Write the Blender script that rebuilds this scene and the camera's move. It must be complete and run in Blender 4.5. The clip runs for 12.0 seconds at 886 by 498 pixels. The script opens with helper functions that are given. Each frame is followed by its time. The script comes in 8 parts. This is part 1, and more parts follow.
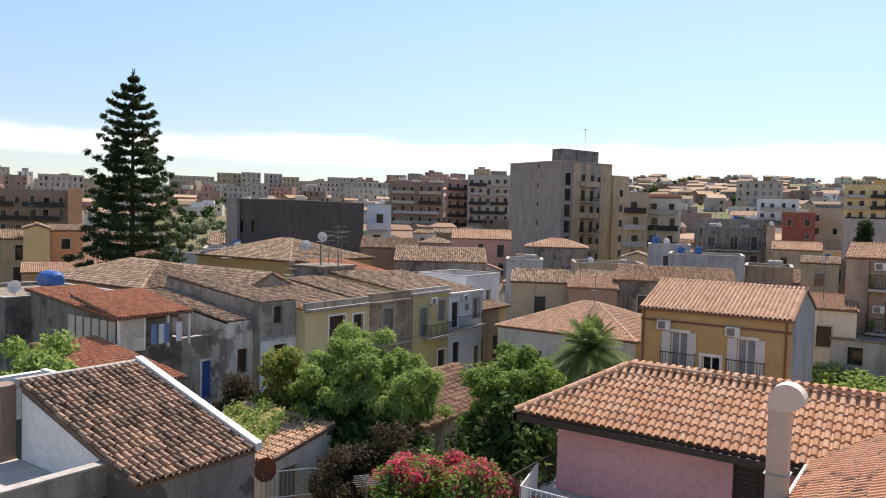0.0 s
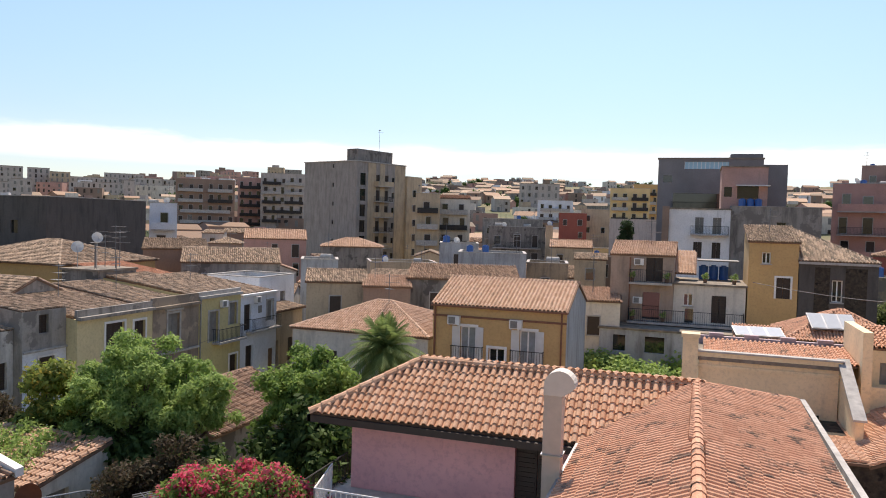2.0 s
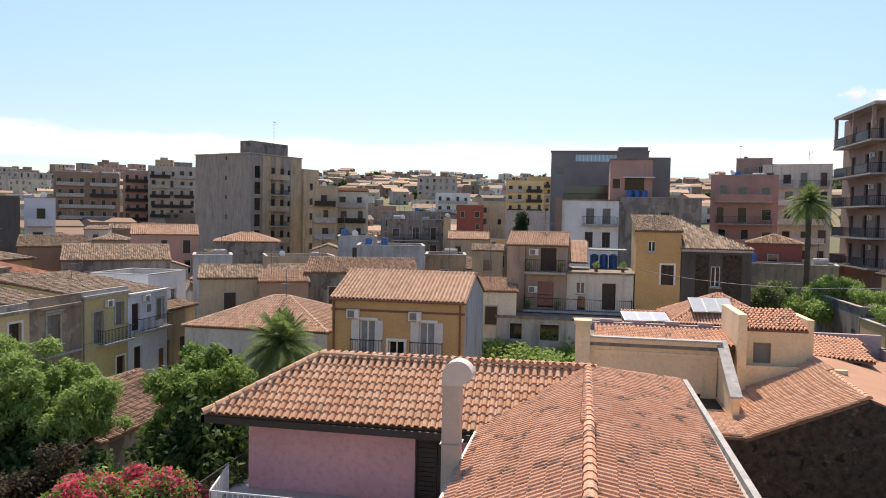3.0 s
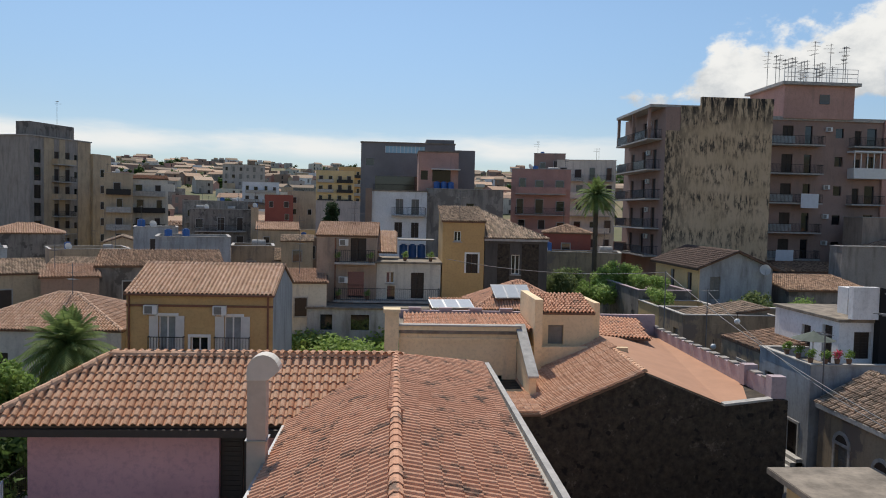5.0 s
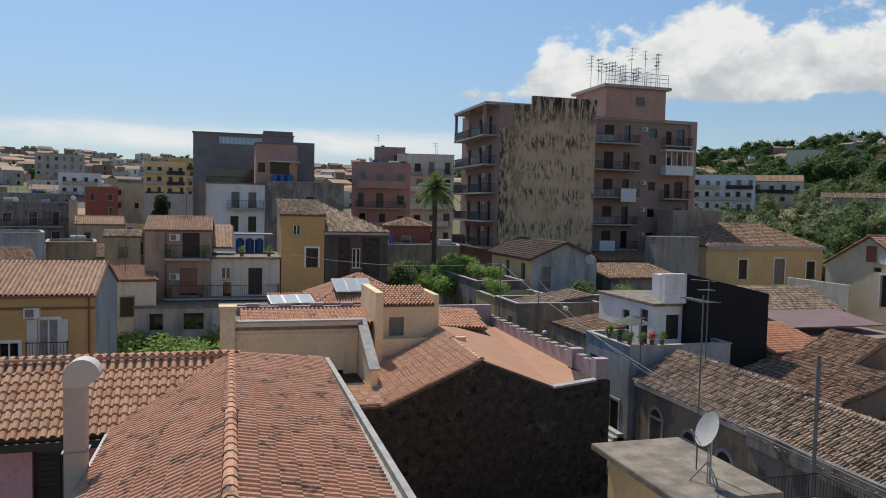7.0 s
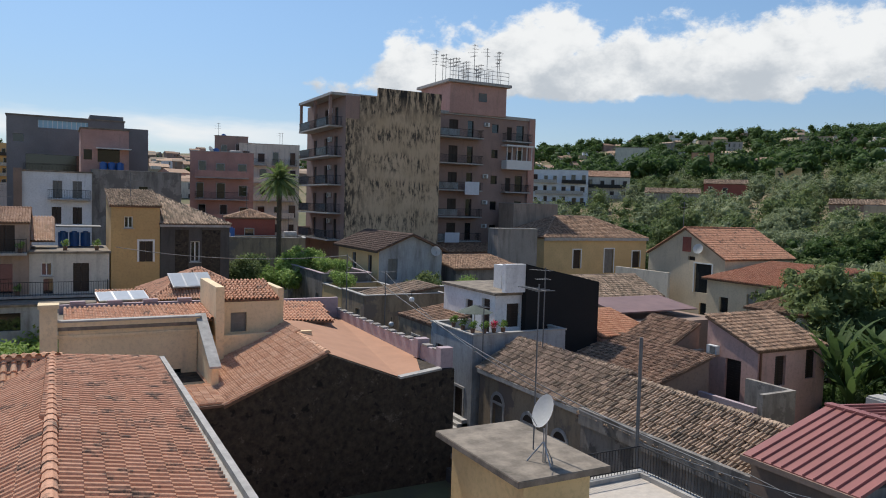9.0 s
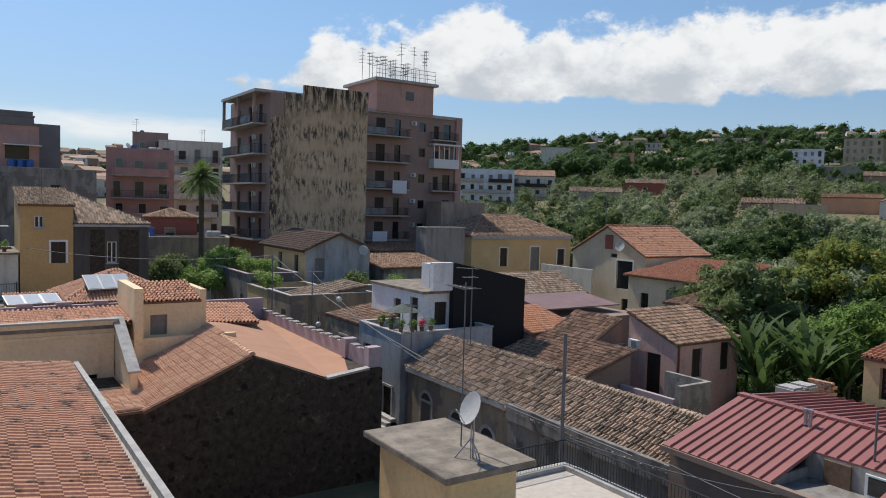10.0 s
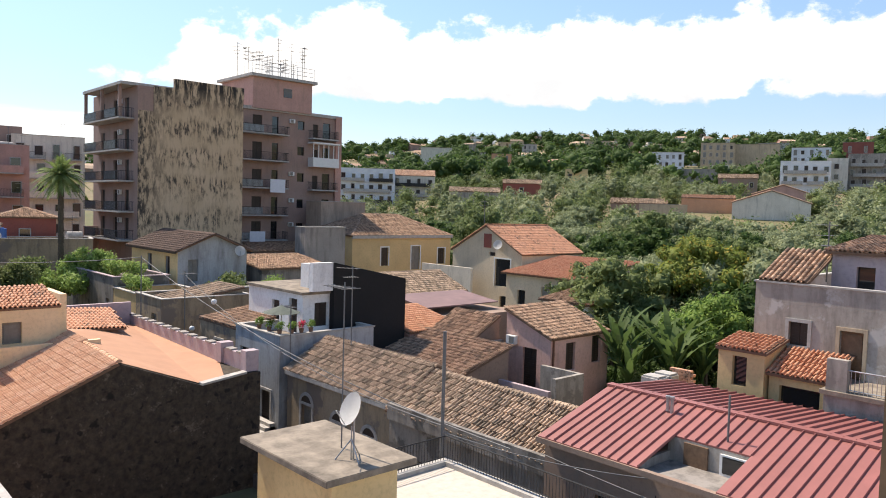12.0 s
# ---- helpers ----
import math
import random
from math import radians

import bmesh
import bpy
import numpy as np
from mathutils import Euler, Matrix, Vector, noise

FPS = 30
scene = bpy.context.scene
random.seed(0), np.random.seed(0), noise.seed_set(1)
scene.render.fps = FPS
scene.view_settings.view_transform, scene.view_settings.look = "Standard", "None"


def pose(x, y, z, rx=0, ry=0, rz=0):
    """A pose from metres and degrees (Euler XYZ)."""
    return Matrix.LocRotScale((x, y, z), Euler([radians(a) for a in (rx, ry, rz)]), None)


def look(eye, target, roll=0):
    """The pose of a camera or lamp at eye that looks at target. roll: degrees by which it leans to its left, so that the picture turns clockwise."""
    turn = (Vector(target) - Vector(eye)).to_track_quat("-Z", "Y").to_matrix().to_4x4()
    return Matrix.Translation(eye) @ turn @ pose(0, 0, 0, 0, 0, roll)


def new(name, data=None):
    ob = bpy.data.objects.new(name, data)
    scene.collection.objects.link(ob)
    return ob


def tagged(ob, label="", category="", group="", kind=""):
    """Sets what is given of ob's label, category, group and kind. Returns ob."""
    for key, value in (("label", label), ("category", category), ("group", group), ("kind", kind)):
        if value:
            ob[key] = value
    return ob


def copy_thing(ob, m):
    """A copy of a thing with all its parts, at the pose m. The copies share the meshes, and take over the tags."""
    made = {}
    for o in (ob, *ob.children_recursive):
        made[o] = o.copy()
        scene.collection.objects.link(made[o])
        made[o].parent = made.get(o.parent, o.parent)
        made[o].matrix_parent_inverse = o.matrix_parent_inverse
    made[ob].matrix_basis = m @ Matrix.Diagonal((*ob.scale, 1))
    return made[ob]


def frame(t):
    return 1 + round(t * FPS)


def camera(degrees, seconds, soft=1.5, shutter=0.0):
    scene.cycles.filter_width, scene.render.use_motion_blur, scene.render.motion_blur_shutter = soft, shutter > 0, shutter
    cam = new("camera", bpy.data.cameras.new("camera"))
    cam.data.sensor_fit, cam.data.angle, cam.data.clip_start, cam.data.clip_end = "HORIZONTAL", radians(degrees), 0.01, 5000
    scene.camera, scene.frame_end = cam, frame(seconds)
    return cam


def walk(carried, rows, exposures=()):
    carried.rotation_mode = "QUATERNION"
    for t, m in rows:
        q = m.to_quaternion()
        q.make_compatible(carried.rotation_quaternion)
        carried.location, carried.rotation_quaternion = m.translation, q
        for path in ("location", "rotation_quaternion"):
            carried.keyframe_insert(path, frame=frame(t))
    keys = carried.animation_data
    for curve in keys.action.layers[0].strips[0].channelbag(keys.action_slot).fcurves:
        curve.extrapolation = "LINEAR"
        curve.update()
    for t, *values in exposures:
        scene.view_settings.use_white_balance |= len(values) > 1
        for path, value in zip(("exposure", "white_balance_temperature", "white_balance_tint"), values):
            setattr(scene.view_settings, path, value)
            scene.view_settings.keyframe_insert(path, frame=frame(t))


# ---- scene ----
EXPO = [(0.0, 0.62, 7350, 15), (3.0, 0.60, 7350, 15), (4.8, 0.0, 6800, 9), (7.0, -0.10, 6650, 8), (9.0, 0.0, 6500, 9), (10.5, 0.0, 6500, 10), (11.0, 0.06, 6650, 12), (11.5, 0.54, 7050, 13), (12.0, 0.80, 7300, 13)]
cam = camera(62.0, 12.0, soft=1.0)
EYE, REACH = 12.5, 0.42
ROWS = [
    (0.0, 34.58, -2.50, -1.55),
    (0.5, 30.91, -2.32, -1.87),
    (1.0, 26.92, -2.17, -2.16),
    (1.5, 22.91, -2.07, -1.99),
    (2.0, 18.84, -2.09, -1.66),
    (2.5, 14.94, -2.19, -1.29),
    (3.0, 10.99, -2.47, -1.08),
    (5.0, -3.60, -2.91, -1.31),
    (5.5, -6.58, -2.93, -1.39),
    (6.0, -9.59, -2.98, -1.35),
    (6.5, -12.75, -3.05, -1.23),
    (7.0, -15.86, -3.14, -1.30),
    (9.0, -27.66, -3.45, -1.63),
    (9.5, -30.46, -3.44, -1.54),
    (10.0, -33.24, -3.39, -1.60),
    (10.5, -35.79, -3.24, -1.70),
    (11.0, -38.03, -3.19, -1.75),
    (11.5, -40.26, -3.16, -1.57),
    (12.0, -42.44, -3.17, -1.65),
]
walk(cam, [(t, pose(-REACH * math.sin(radians(yaw)), REACH * math.cos(radians(yaw)), EYE, 90 + pitch, roll, yaw)) for t, yaw, pitch, roll in ROWS],
     exposures=EXPO)

# ---- world and sun ----
SUN_AZ, SUN_EL = 8.0, 56.0            # degrees left of +y, and above the horizon
sun_way = Vector((-math.sin(radians(SUN_AZ)) * math.cos(radians(SUN_EL)), math.cos(radians(SUN_AZ)) * math.cos(radians(SUN_EL)), math.sin(radians(SUN_EL))))
sun_data = bpy.data.lights.new("sun", "SUN")
sun_data.energy, sun_data.angle, sun_data.color = 4.2, radians(0.55), (1.0, 0.94, 0.86)
sun = new("sun", sun_data)
sun.matrix_world = look(Vector((0, 0, 60)) + sun_way, (0, 0, 60))

world = bpy.data.worlds.new("sky")
scene.world = world
world.use_nodes = True
wt = world.node_tree
wt.nodes.clear()


def wnode(kind, **values):
    n = wt.nodes.new(kind)
    for key, value in values.items():
        n.inputs[key].default_value = value
    return n


sky = wt.nodes.new("ShaderNodeTexSky")
sky.sky_type, sky.sun_disc = "NISHITA", False
sky.sun_elevation, sky.sun_rotation = radians(SUN_EL), radians(-SUN_AZ)
sky.air_density, sky.dust_density, sky.ozone_density = 1.0, 0.25, 1.5
coord = wt.nodes.new("ShaderNodeTexCoord")
split = wt.nodes.new("ShaderNodeSeparateXYZ")
wt.links.new(coord.outputs["Generated"], split.inputs[0])


def wmath(op, a, b=None):
    n = wt.nodes.new("ShaderNodeMath")
    n.operation = op
    for i, v in enumerate((a, b)):
        if v is None:
            continue
        if isinstance(v, (int, float)):
            n.inputs[i].default_value = v
        else:
            wt.links.new(v, n.inputs[i])
    return n.outputs[0]


def wrange(value, a, b, c=0.0, d=1.0):
    n = wt.nodes.new("ShaderNodeMapRange")
    n.interpolation_type = "SMOOTHSTEP"
    wt.links.new(value, n.inputs[0])
    for i, v in enumerate((a, b, c, d)):
        n.inputs[1 + i].default_value = v
    return n.outputs[0]


def wnoise(scale, stretch, detail, rough, shift=(0, 0, 0)):
    mp = wt.nodes.new("ShaderNodeMapping")
    mp.inputs["Scale"].default_value = stretch
    mp.inputs["Location"].default_value = shift
    wt.links.new(coord.outputs["Generated"], mp.inputs[0])
    n = wnode("ShaderNodeTexNoise", Scale=scale, Detail=detail, Roughness=rough)
    wt.links.new(mp.outputs[0], n.inputs["Vector"])
    return n.outputs["Fac"]


up = split.outputs[2]
way = wmath("MULTIPLY", wmath("ARCTAN2", wmath("MULTIPLY", split.outputs[0], -1.0), split.outputs[1]), 57.2958)
# a thin low bank of cloud over the horizon, with a ragged upper edge
bank_n = wnoise(5.0, (1, 1, 5), 8, 0.62)
bank_e = wmath("MULTIPLY", wrange(up, 0.058, 0.078), wrange(wmath("ADD", up, wmath("MULTIPLY", bank_n, -0.05)), 0.058, 0.084, 1.0, 0.0))
bank = wmath("MULTIPLY", wmath("MULTIPLY", bank_e, wrange(way, -28.0, -8.0)), wrange(wnoise(2.6, (1, 1, 4), 5, 0.6, (0.2, 0.7, 0.1)), 0.34, 0.58, 0.20, 0.90))
# cumulus in a long row with level bases, and torn wisps at its end
puff_n = wnoise(10.5, (1, 1, 1.5), 10, 0.60, (0.35, 0.1, 0.0))
row_e = wmath("MULTIPLY", wmath("MULTIPLY", wrange(up, 0.118, 0.160), wrange(up, 0.195, 0.30, 1.0, 0.0)), wrange(way, -24.5, -20.0, 1.0, 0.0))
wisp_e = wmath("MULTIPLY", wmath("MULTIPLY", wrange(up, 0.118, 0.14), wrange(up, 0.15, 0.19, 1.0, 0.0)), wmath("MULTIPLY", wrange(way, -26.0, -21.0), wrange(way, -17.0, -9.0, 1.0, 0.0)))
cumulus = wrange(wmath("ADD", puff_n, wmath("ADD", wmath("MULTIPLY", row_e, 0.46), wmath("MULTIPLY", wisp_e, 0.21))), 0.735, 0.86)
haze = wrange(up, 0.0, 0.20, 0.08, 0.0)
cover = wmath("MAXIMUM", wmath("MAXIMUM", bank, cumulus), haze)
body = wrange(wmath("ADD", up, wmath("MULTIPLY", wnoise(16.0, (1, 1, 1.5), 6, 0.6, (0.35, 0.1, 0.012)), 0.26)), 0.245, 0.355)
body = wmath("MAXIMUM", body, wrange(up, 0.10, 0.13, 1.0, 0.0))
white = wt.nodes.new("ShaderNodeMix")
white.data_type = "RGBA"
white.inputs[6].default_value, white.inputs[7].default_value = (4.7, 5.1, 5.6, 1), (7.9, 8.0, 8.1, 1)
wt.links.new(body, white.inputs[0])
both = wt.nodes.new("ShaderNodeMix")
both.data_type = "RGBA"
wt.links.new(cover, both.inputs[0])
vivid = wnode("ShaderNodeHueSaturation", Saturation=1.10, Value=1.09)
wt.links.new(sky.outputs[0], vivid.inputs["Color"])
low = wt.nodes.new("ShaderNodeMix")
low.data_type, low.blend_type = "RGBA", "MULTIPLY"
low.inputs[7].default_value = (0.58, 0.62, 0.74, 1)
wt.links.new(wrange(up, 0.0, 0.30, 1.0, 0.0), low.inputs[0])
wt.links.new(vivid.outputs[0], low.inputs[6])
wt.links.new(low.outputs[2], both.inputs[6])
wt.links.new(white.outputs[2], both.inputs[7])
back = wnode("ShaderNodeBackground", Strength=0.112)
wt.links.new(both.outputs[2], back.inputs[0])
wout = wt.nodes.new("ShaderNodeOutputWorld")
wt.links.new(back.outputs[0], wout.inputs[0])

# ---- materials ----


class Mat:
    """A node material in the making."""

    def __init__(self, name, rough=0.85, metal=0.0):
        self.m = bpy.data.materials.new(name)
        self.m.use_nodes = True
        self.t = self.m.node_tree
        self.b = self.t.nodes["Principled BSDF"]
        self.b.inputs["Roughness"].default_value = rough
        self.b.inputs["Metallic"].default_value = metal
        self.c = self.t.nodes.new("ShaderNodeTexCoord").outputs["Object"]

    def node(self, kind):
        return self.t.nodes.new(kind)

    def noise(self, scale, detail=4.0, rough=0.6, stretch=(1, 1, 1)):
        mp = self.node("ShaderNodeMapping")
        mp.inputs["Scale"].default_value = stretch
        self.t.links.new(self.c, mp.inputs[0])
        n = self.node("ShaderNodeTexNoise")
        n.inputs["Scale"].default_value, n.inputs["Detail"].default_value, n.inputs["Roughness"].default_value = scale, detail, rough
        self.t.links.new(mp.outputs[0], n.inputs["Vector"])
        return n.outputs["Fac"]

    def ramp(self, fac, a, b):
        n = self.node("ShaderNodeMapRange")
        n.inputs[1].default_value, n.inputs[2].default_value = a, b
        self.t.links.new(fac, n.inputs[0])
        return n.outputs[0]

    def times(self, a, k):
        n = self.node("ShaderNodeMath")
        n.operation = "MULTIPLY"
        self.t.links.new(a, n.inputs[0])
        if isinstance(k, (int, float)):
            n.inputs[1].default_value = k
        else:
            self.t.links.new(k, n.inputs[1])
        return n.outputs[0]

    def mix(self, fac, a, b):
        n = self.node("ShaderNodeMix")
        n.data_type = "RGBA"
        for i, v in ((0, fac), (6, a), (7, b)):
            if isinstance(v, (int, float)):
                n.inputs[i].default_value = v
            elif isinstance(v, tuple):
                n.inputs[i].default_value = (*v, 1)
            else:
                self.t.links.new(v, n.inputs[i])
        return n.outputs[2]

    def done(self, colour, bump=None, height=0.3, dist=0.02):
        if isinstance(colour, tuple):
            self.b.inputs["Base Color"].default_value = (*colour, 1)
        else:
            self.t.links.new(colour, self.b.inputs["Base Color"])
        if bump is not None:
            n = self.node("ShaderNodeBump")
            n.inputs["Strength"].default_value, n.inputs["Distance"].default_value = height, dist
            self.t.links.new(bump, n.inputs["Height"])
            self.t.links.new(n.outputs[0], self.b.inputs["Normal"])
        return self.m


def dim(c, k):
    return tuple(v * k for v in c)


def plaster(name, c, wear=0.5, dirt=(0.16, 0.14, 0.12), patch=None):
    """Painted render: cloudy fading, patches that came off, runs of dirt down the wall."""
    m = Mat(name, 0.9)
    big, small = m.noise(0.35, 5), m.noise(6.0, 6, 0.7)
    col = m.mix(m.ramp(big, 0.3, 0.7), dim(c, 0.82), dim(c, 1.08))
    col = m.mix(m.times(m.ramp(small, 0.48, 0.68), 0.5), col, dim(c, 0.62))
    runs = m.times(m.ramp(m.noise(1.6, 6, 0.65, (1, 1, 0.18)), 0.62 - 0.18 * wear, 0.8), wear)
    col = m.mix(runs, col, dirt)
    if patch:
        col = m.mix(m.ramp(m.noise(0.55, 7, 0.62), 0.54, 0.58), col, patch)
    return m.done(col, small, 0.25, 0.015)


def tile_mat(name, c1, c2, c3, moss=0.3, mosscol=(0.06, 0.055, 0.045), island=True):
    """Fired clay: each tile its own tone, lichen and soot in blotches."""
    m = Mat(name, 0.85)
    r = m.node("ShaderNodeNewGeometry").outputs["Random Per Island"] if island else m.node("ShaderNodeObjectInfo").outputs["Random"]
    ramp = m.node("ShaderNodeValToRGB")
    ramp.color_ramp.elements[0].color, ramp.color_ramp.elements[1].color = (*c1, 1), (*c3, 1)
    e = ramp.color_ramp.elements.new(0.5)
    e.color = (*c2, 1)
    m.t.links.new(r, ramp.inputs[0])
    if not island:
        m.c = m.node("ShaderNodeNewGeometry").outputs["Position"]
    grime = m.times(m.ramp(m.noise(1.6, 8, 0.78), 0.535, 0.61), moss)
    fine = m.noise(14, 5, 0.7)
    col = m.mix(m.times(m.ramp(fine, 0.45, 0.7), 0.55), ramp.outputs[0], dim(c1, 0.6))
    col = m.mix(grime, col, mosscol)
    return m.done(col, fine, 0.3, 0.01)


def leaf_mat(name, c1, c2, c3=None, share=0.1):
    m = Mat(name, 0.7)
    m.b.inputs["Specular IOR Level"].default_value = 0.25
    r = m.node("ShaderNodeNewGeometry").outputs["Random Per Island"]
    ramp = m.node("ShaderNodeValToRGB")
    ramp.color_ramp.elements[0].color, ramp.color_ramp.elements[1].color = (*c1, 1), (*c2, 1)
    if c3:
        ramp.color_ramp.elements[1].position = 1 - share - 0.02
        e = ramp.color_ramp.elements.new(1 - share)
        e.color = (*c3, 1)
    m.t.links.new(r, ramp.inputs[0])
    col = m.mix(m.ramp(m.noise(0.6, 3), 0.3, 0.7), ramp.outputs[0], m.mix(0.5, ramp.outputs[0], dim(c2, 1.15)))
    m.t.links.new(col, m.b.inputs["Base Color"])
    thin = m.node("ShaderNodeBsdfTranslucent")
    m.t.links.new(col, thin.inputs[0])
    add = m.node("ShaderNodeMixShader")
    add.inputs[0].default_value = 0.42
    m.t.links.new(m.b.outputs[0], add.inputs[1])
    m.t.links.new(thin.outputs[0], add.inputs[2])
    m.t.links.new(add.outputs[0], m.t.nodes["Material Output"].inputs[0])
    return m.m


def plain(name, c, rough=0.6, metal=0.0, vary=0.25, scale=3.0):
    m = Mat(name, rough, metal)
    n = m.noise(scale, 5, 0.65)
    return m.done(m.mix(m.ramp(n, 0.3, 0.75), dim(c, 1 - vary), dim(c, 1 + vary * 0.4)), n, 0.15, 0.01)


def glass_mat(name):
    m = Mat(name, 0.05)
    m.b.inputs["Specular IOR Level"].default_value = 0.8
    return m.done((0.015, 0.018, 0.02))


M = {}
M["pink"] = plaster("pink_render", (0.74, 0.40, 0.40), 0.12)
M["ochre"] = plaster("ochre_render", (0.58, 0.38, 0.17), 0.15)
M["cream"] = plaster("cream_render", (0.86, 0.68, 0.43), 0.3)
M["paleyellow"] = plaster("pale_yellow_render", (0.72, 0.54, 0.28), 0.3)
M["beige"] = plaster("beige_render", (0.66, 0.55, 0.40), 0.35)
M["wheat"] = plaster("wheat_coloured_render", (0.64, 0.46, 0.23), 0.3)
M["oldyellow"] = plaster("old_yellow_render", (0.66, 0.56, 0.32), 0.5)
M["olive"] = plaster("olive_yellow_render", (0.56, 0.48, 0.24), 0.4)
M["white"] = plaster("white_render", (0.80, 0.80, 0.80), 0.35)
M["bluewhite"] = plaster("bluish_white_render", (0.70, 0.73, 0.78), 0.25)
M["offwhite"] = plaster("off_white_render", (0.68, 0.63, 0.54), 0.65)
M["grey"] = plaster("grey_cement_render", (0.36, 0.33, 0.29), 0.95, (0.07, 0.062, 0.055), patch=(0.20, 0.18, 0.16))
M["blotchy"] = plaster("blotched_white_wash", (0.66, 0.64, 0.60), 0.9, (0.10, 0.09, 0.08), patch=(0.26, 0.24, 0.22))
M["umber"] = plaster("umber_bare_render", (0.27, 0.215, 0.165), 0.8, (0.09, 0.075, 0.06), patch=(0.34, 0.27, 0.20))
M["darkgrey"] = plaster("weathered_grey_wall", (0.27, 0.245, 0.22), 0.95, (0.04, 0.036, 0.032), patch=(0.11, 0.10, 0.09))
lv = Mat("dark_lava_stone", 0.95)
cell = lv.node("ShaderNodeTexVoronoi")
cell.inputs["Scale"].default_value = 2.6
lv.t.links.new(lv.c, cell.inputs["Vector"])
stone = lv.mix(lv.ramp(lv.noise(3.2, 6, 0.7), 0.3, 0.7), (0.020, 0.016, 0.012), (0.085, 0.066, 0.047))
stone = lv.mix(lv.times(lv.ramp(lv.noise(1.3, 8, 0.8), 0.58, 0.64), 0.8), stone, (0.15, 0.125, 0.10))
stone = lv.mix(lv.times(lv.ramp(lv.noise(2.2, 3, 0.5), 0.62, 0.68), 0.9), stone, (0.008, 0.007, 0.006))
stone = lv.mix(lv.ramp(cell.outputs["Distance"], 0.42, 0.16), stone, lv.mix(0.35, stone, (0.012, 0.011, 0.010)))
M["lava"] = lv.done(stone, cell.outputs["Distance"], 0.5, 0.06)
M["tar"] = plaster("black_tar_coat", (0.012, 0.012, 0.013), 0.3, (0.02, 0.02, 0.02))
M["concrete"] = plaster("bare_concrete", (0.34, 0.31, 0.28), 0.9, (0.13, 0.115, 0.10))
M["slate"] = plaster("slate_grey_panels", (0.21, 0.205, 0.21), 0.4)
M["brown"] = plaster("brown_render", (0.30, 0.21, 0.16), 0.5)
M["rose"] = plaster("rose_render", (0.52, 0.31, 0.26), 0.45)
# lighter copy of the rose render, with a sunlit front put into its colour
M["rose_sunlit"] = plaster("sunlit_rose_render", (0.68, 0.42, 0.35), 0.5)
M["salmon"] = plaster("salmon_render", (0.60, 0.32, 0.19), 0.3)
M["redwall"] = plaster("red_render", (0.31, 0.095, 0.07), 0.3)
M["lilac"] = plaster("lilac_parapet_render", (0.45, 0.36, 0.38), 0.4)
M["blockpink"] = plaster("pale_pink_render", (0.36, 0.245, 0.205), 0.55)
M["tan"] = plaster("tan_render", (0.52, 0.41, 0.28), 0.75)
M["charcoal"] = plaster("sooty_dark_wall", (0.10, 0.092, 0.085), 0.8, (0.03, 0.028, 0.026))
M["rosetan"] = plaster("weathered_rose_tan_render", (0.42, 0.32, 0.25), 0.7, (0.12, 0.10, 0.085))
# weathered bluish walls, and the shade coloured onto the ochre house's side
M["dirty_shade_blue"] = plaster("weathered_bluish_shade_render", (0.42, 0.44, 0.46), 0.9, (0.14, 0.13, 0.12))
M["dirtytan"] = plaster("grimy_tan_render", (0.36, 0.28, 0.19), 0.9, (0.07, 0.055, 0.045), patch=(0.20, 0.16, 0.13))
M["farwall"] = plaster("distant_render", (0.50, 0.45, 0.41), 0.7)
sm = Mat("streaked_old_render", 0.9)
tier = sm.node("ShaderNodeTexWave")
tier.bands_direction = "Z"
tier.inputs["Scale"].default_value, tier.inputs["Distortion"].default_value, tier.inputs["Detail"].default_value, tier.inputs["Detail Scale"].default_value = 0.10, 5.0, 4.0, 1.2
sm.t.links.new(sm.c, tier.inputs["Vector"])
drips = sm.times(sm.ramp(sm.noise(2.9, 7, 0.70, (1, 1, 0.25)), 0.48, 0.56), sm.ramp(tier.outputs["Fac"], -0.15, 0.6))
streak = sm.times(drips, sm.times(sm.ramp(sm.noise(0.5, 6, 0.75), 0.36, 0.56), 0.95))
high = sm.node("ShaderNodeSeparateXYZ")
sm.t.links.new(sm.c, high.inputs[0])
edge = sm.times(sm.ramp(high.outputs[0], 31.8, 28.8), sm.ramp(sm.noise(2.4, 7, 0.7, (1, 1, 0.3)), 0.46, 0.56))
head = sm.times(sm.ramp(high.outputs[2], 21.5, 24.6), sm.ramp(sm.noise(2.4, 6, 0.68, (1, 1, 0.16)), 0.46, 0.54))
scol = sm.mix(sm.ramp(sm.noise(0.3, 6), 0.3, 0.7), (0.49, 0.36, 0.225), (0.62, 0.47, 0.315))
M["streaked"] = sm.done(sm.mix(head, sm.mix(edge, sm.mix(streak, scol, (0.05, 0.042, 0.035)), (0.05, 0.042, 0.035)), (0.035, 0.03, 0.026)), sm.noise(5, 5), 0.3, 0.02)
M["tile_new"] = tile_mat("terracotta_tiles", (0.51, 0.25, 0.15), (0.57, 0.295, 0.18), (0.63, 0.345, 0.22), 0.8)
M["tile_pale"] = tile_mat("pale_clay_tiles", (0.57, 0.30, 0.175), (0.64, 0.365, 0.22), (0.71, 0.44, 0.29), 0.25)
M["tile_tan"] = tile_mat("tan_clay_tiles", (0.45, 0.27, 0.175), (0.52, 0.33, 0.22), (0.59, 0.39, 0.28), 0.3)
M["tile_old"] = tile_mat("weathered_barrel_tiles", (0.15, 0.11, 0.075), (0.36, 0.255, 0.175), (0.56, 0.40, 0.28), 0.5, (0.085, 0.08, 0.06))
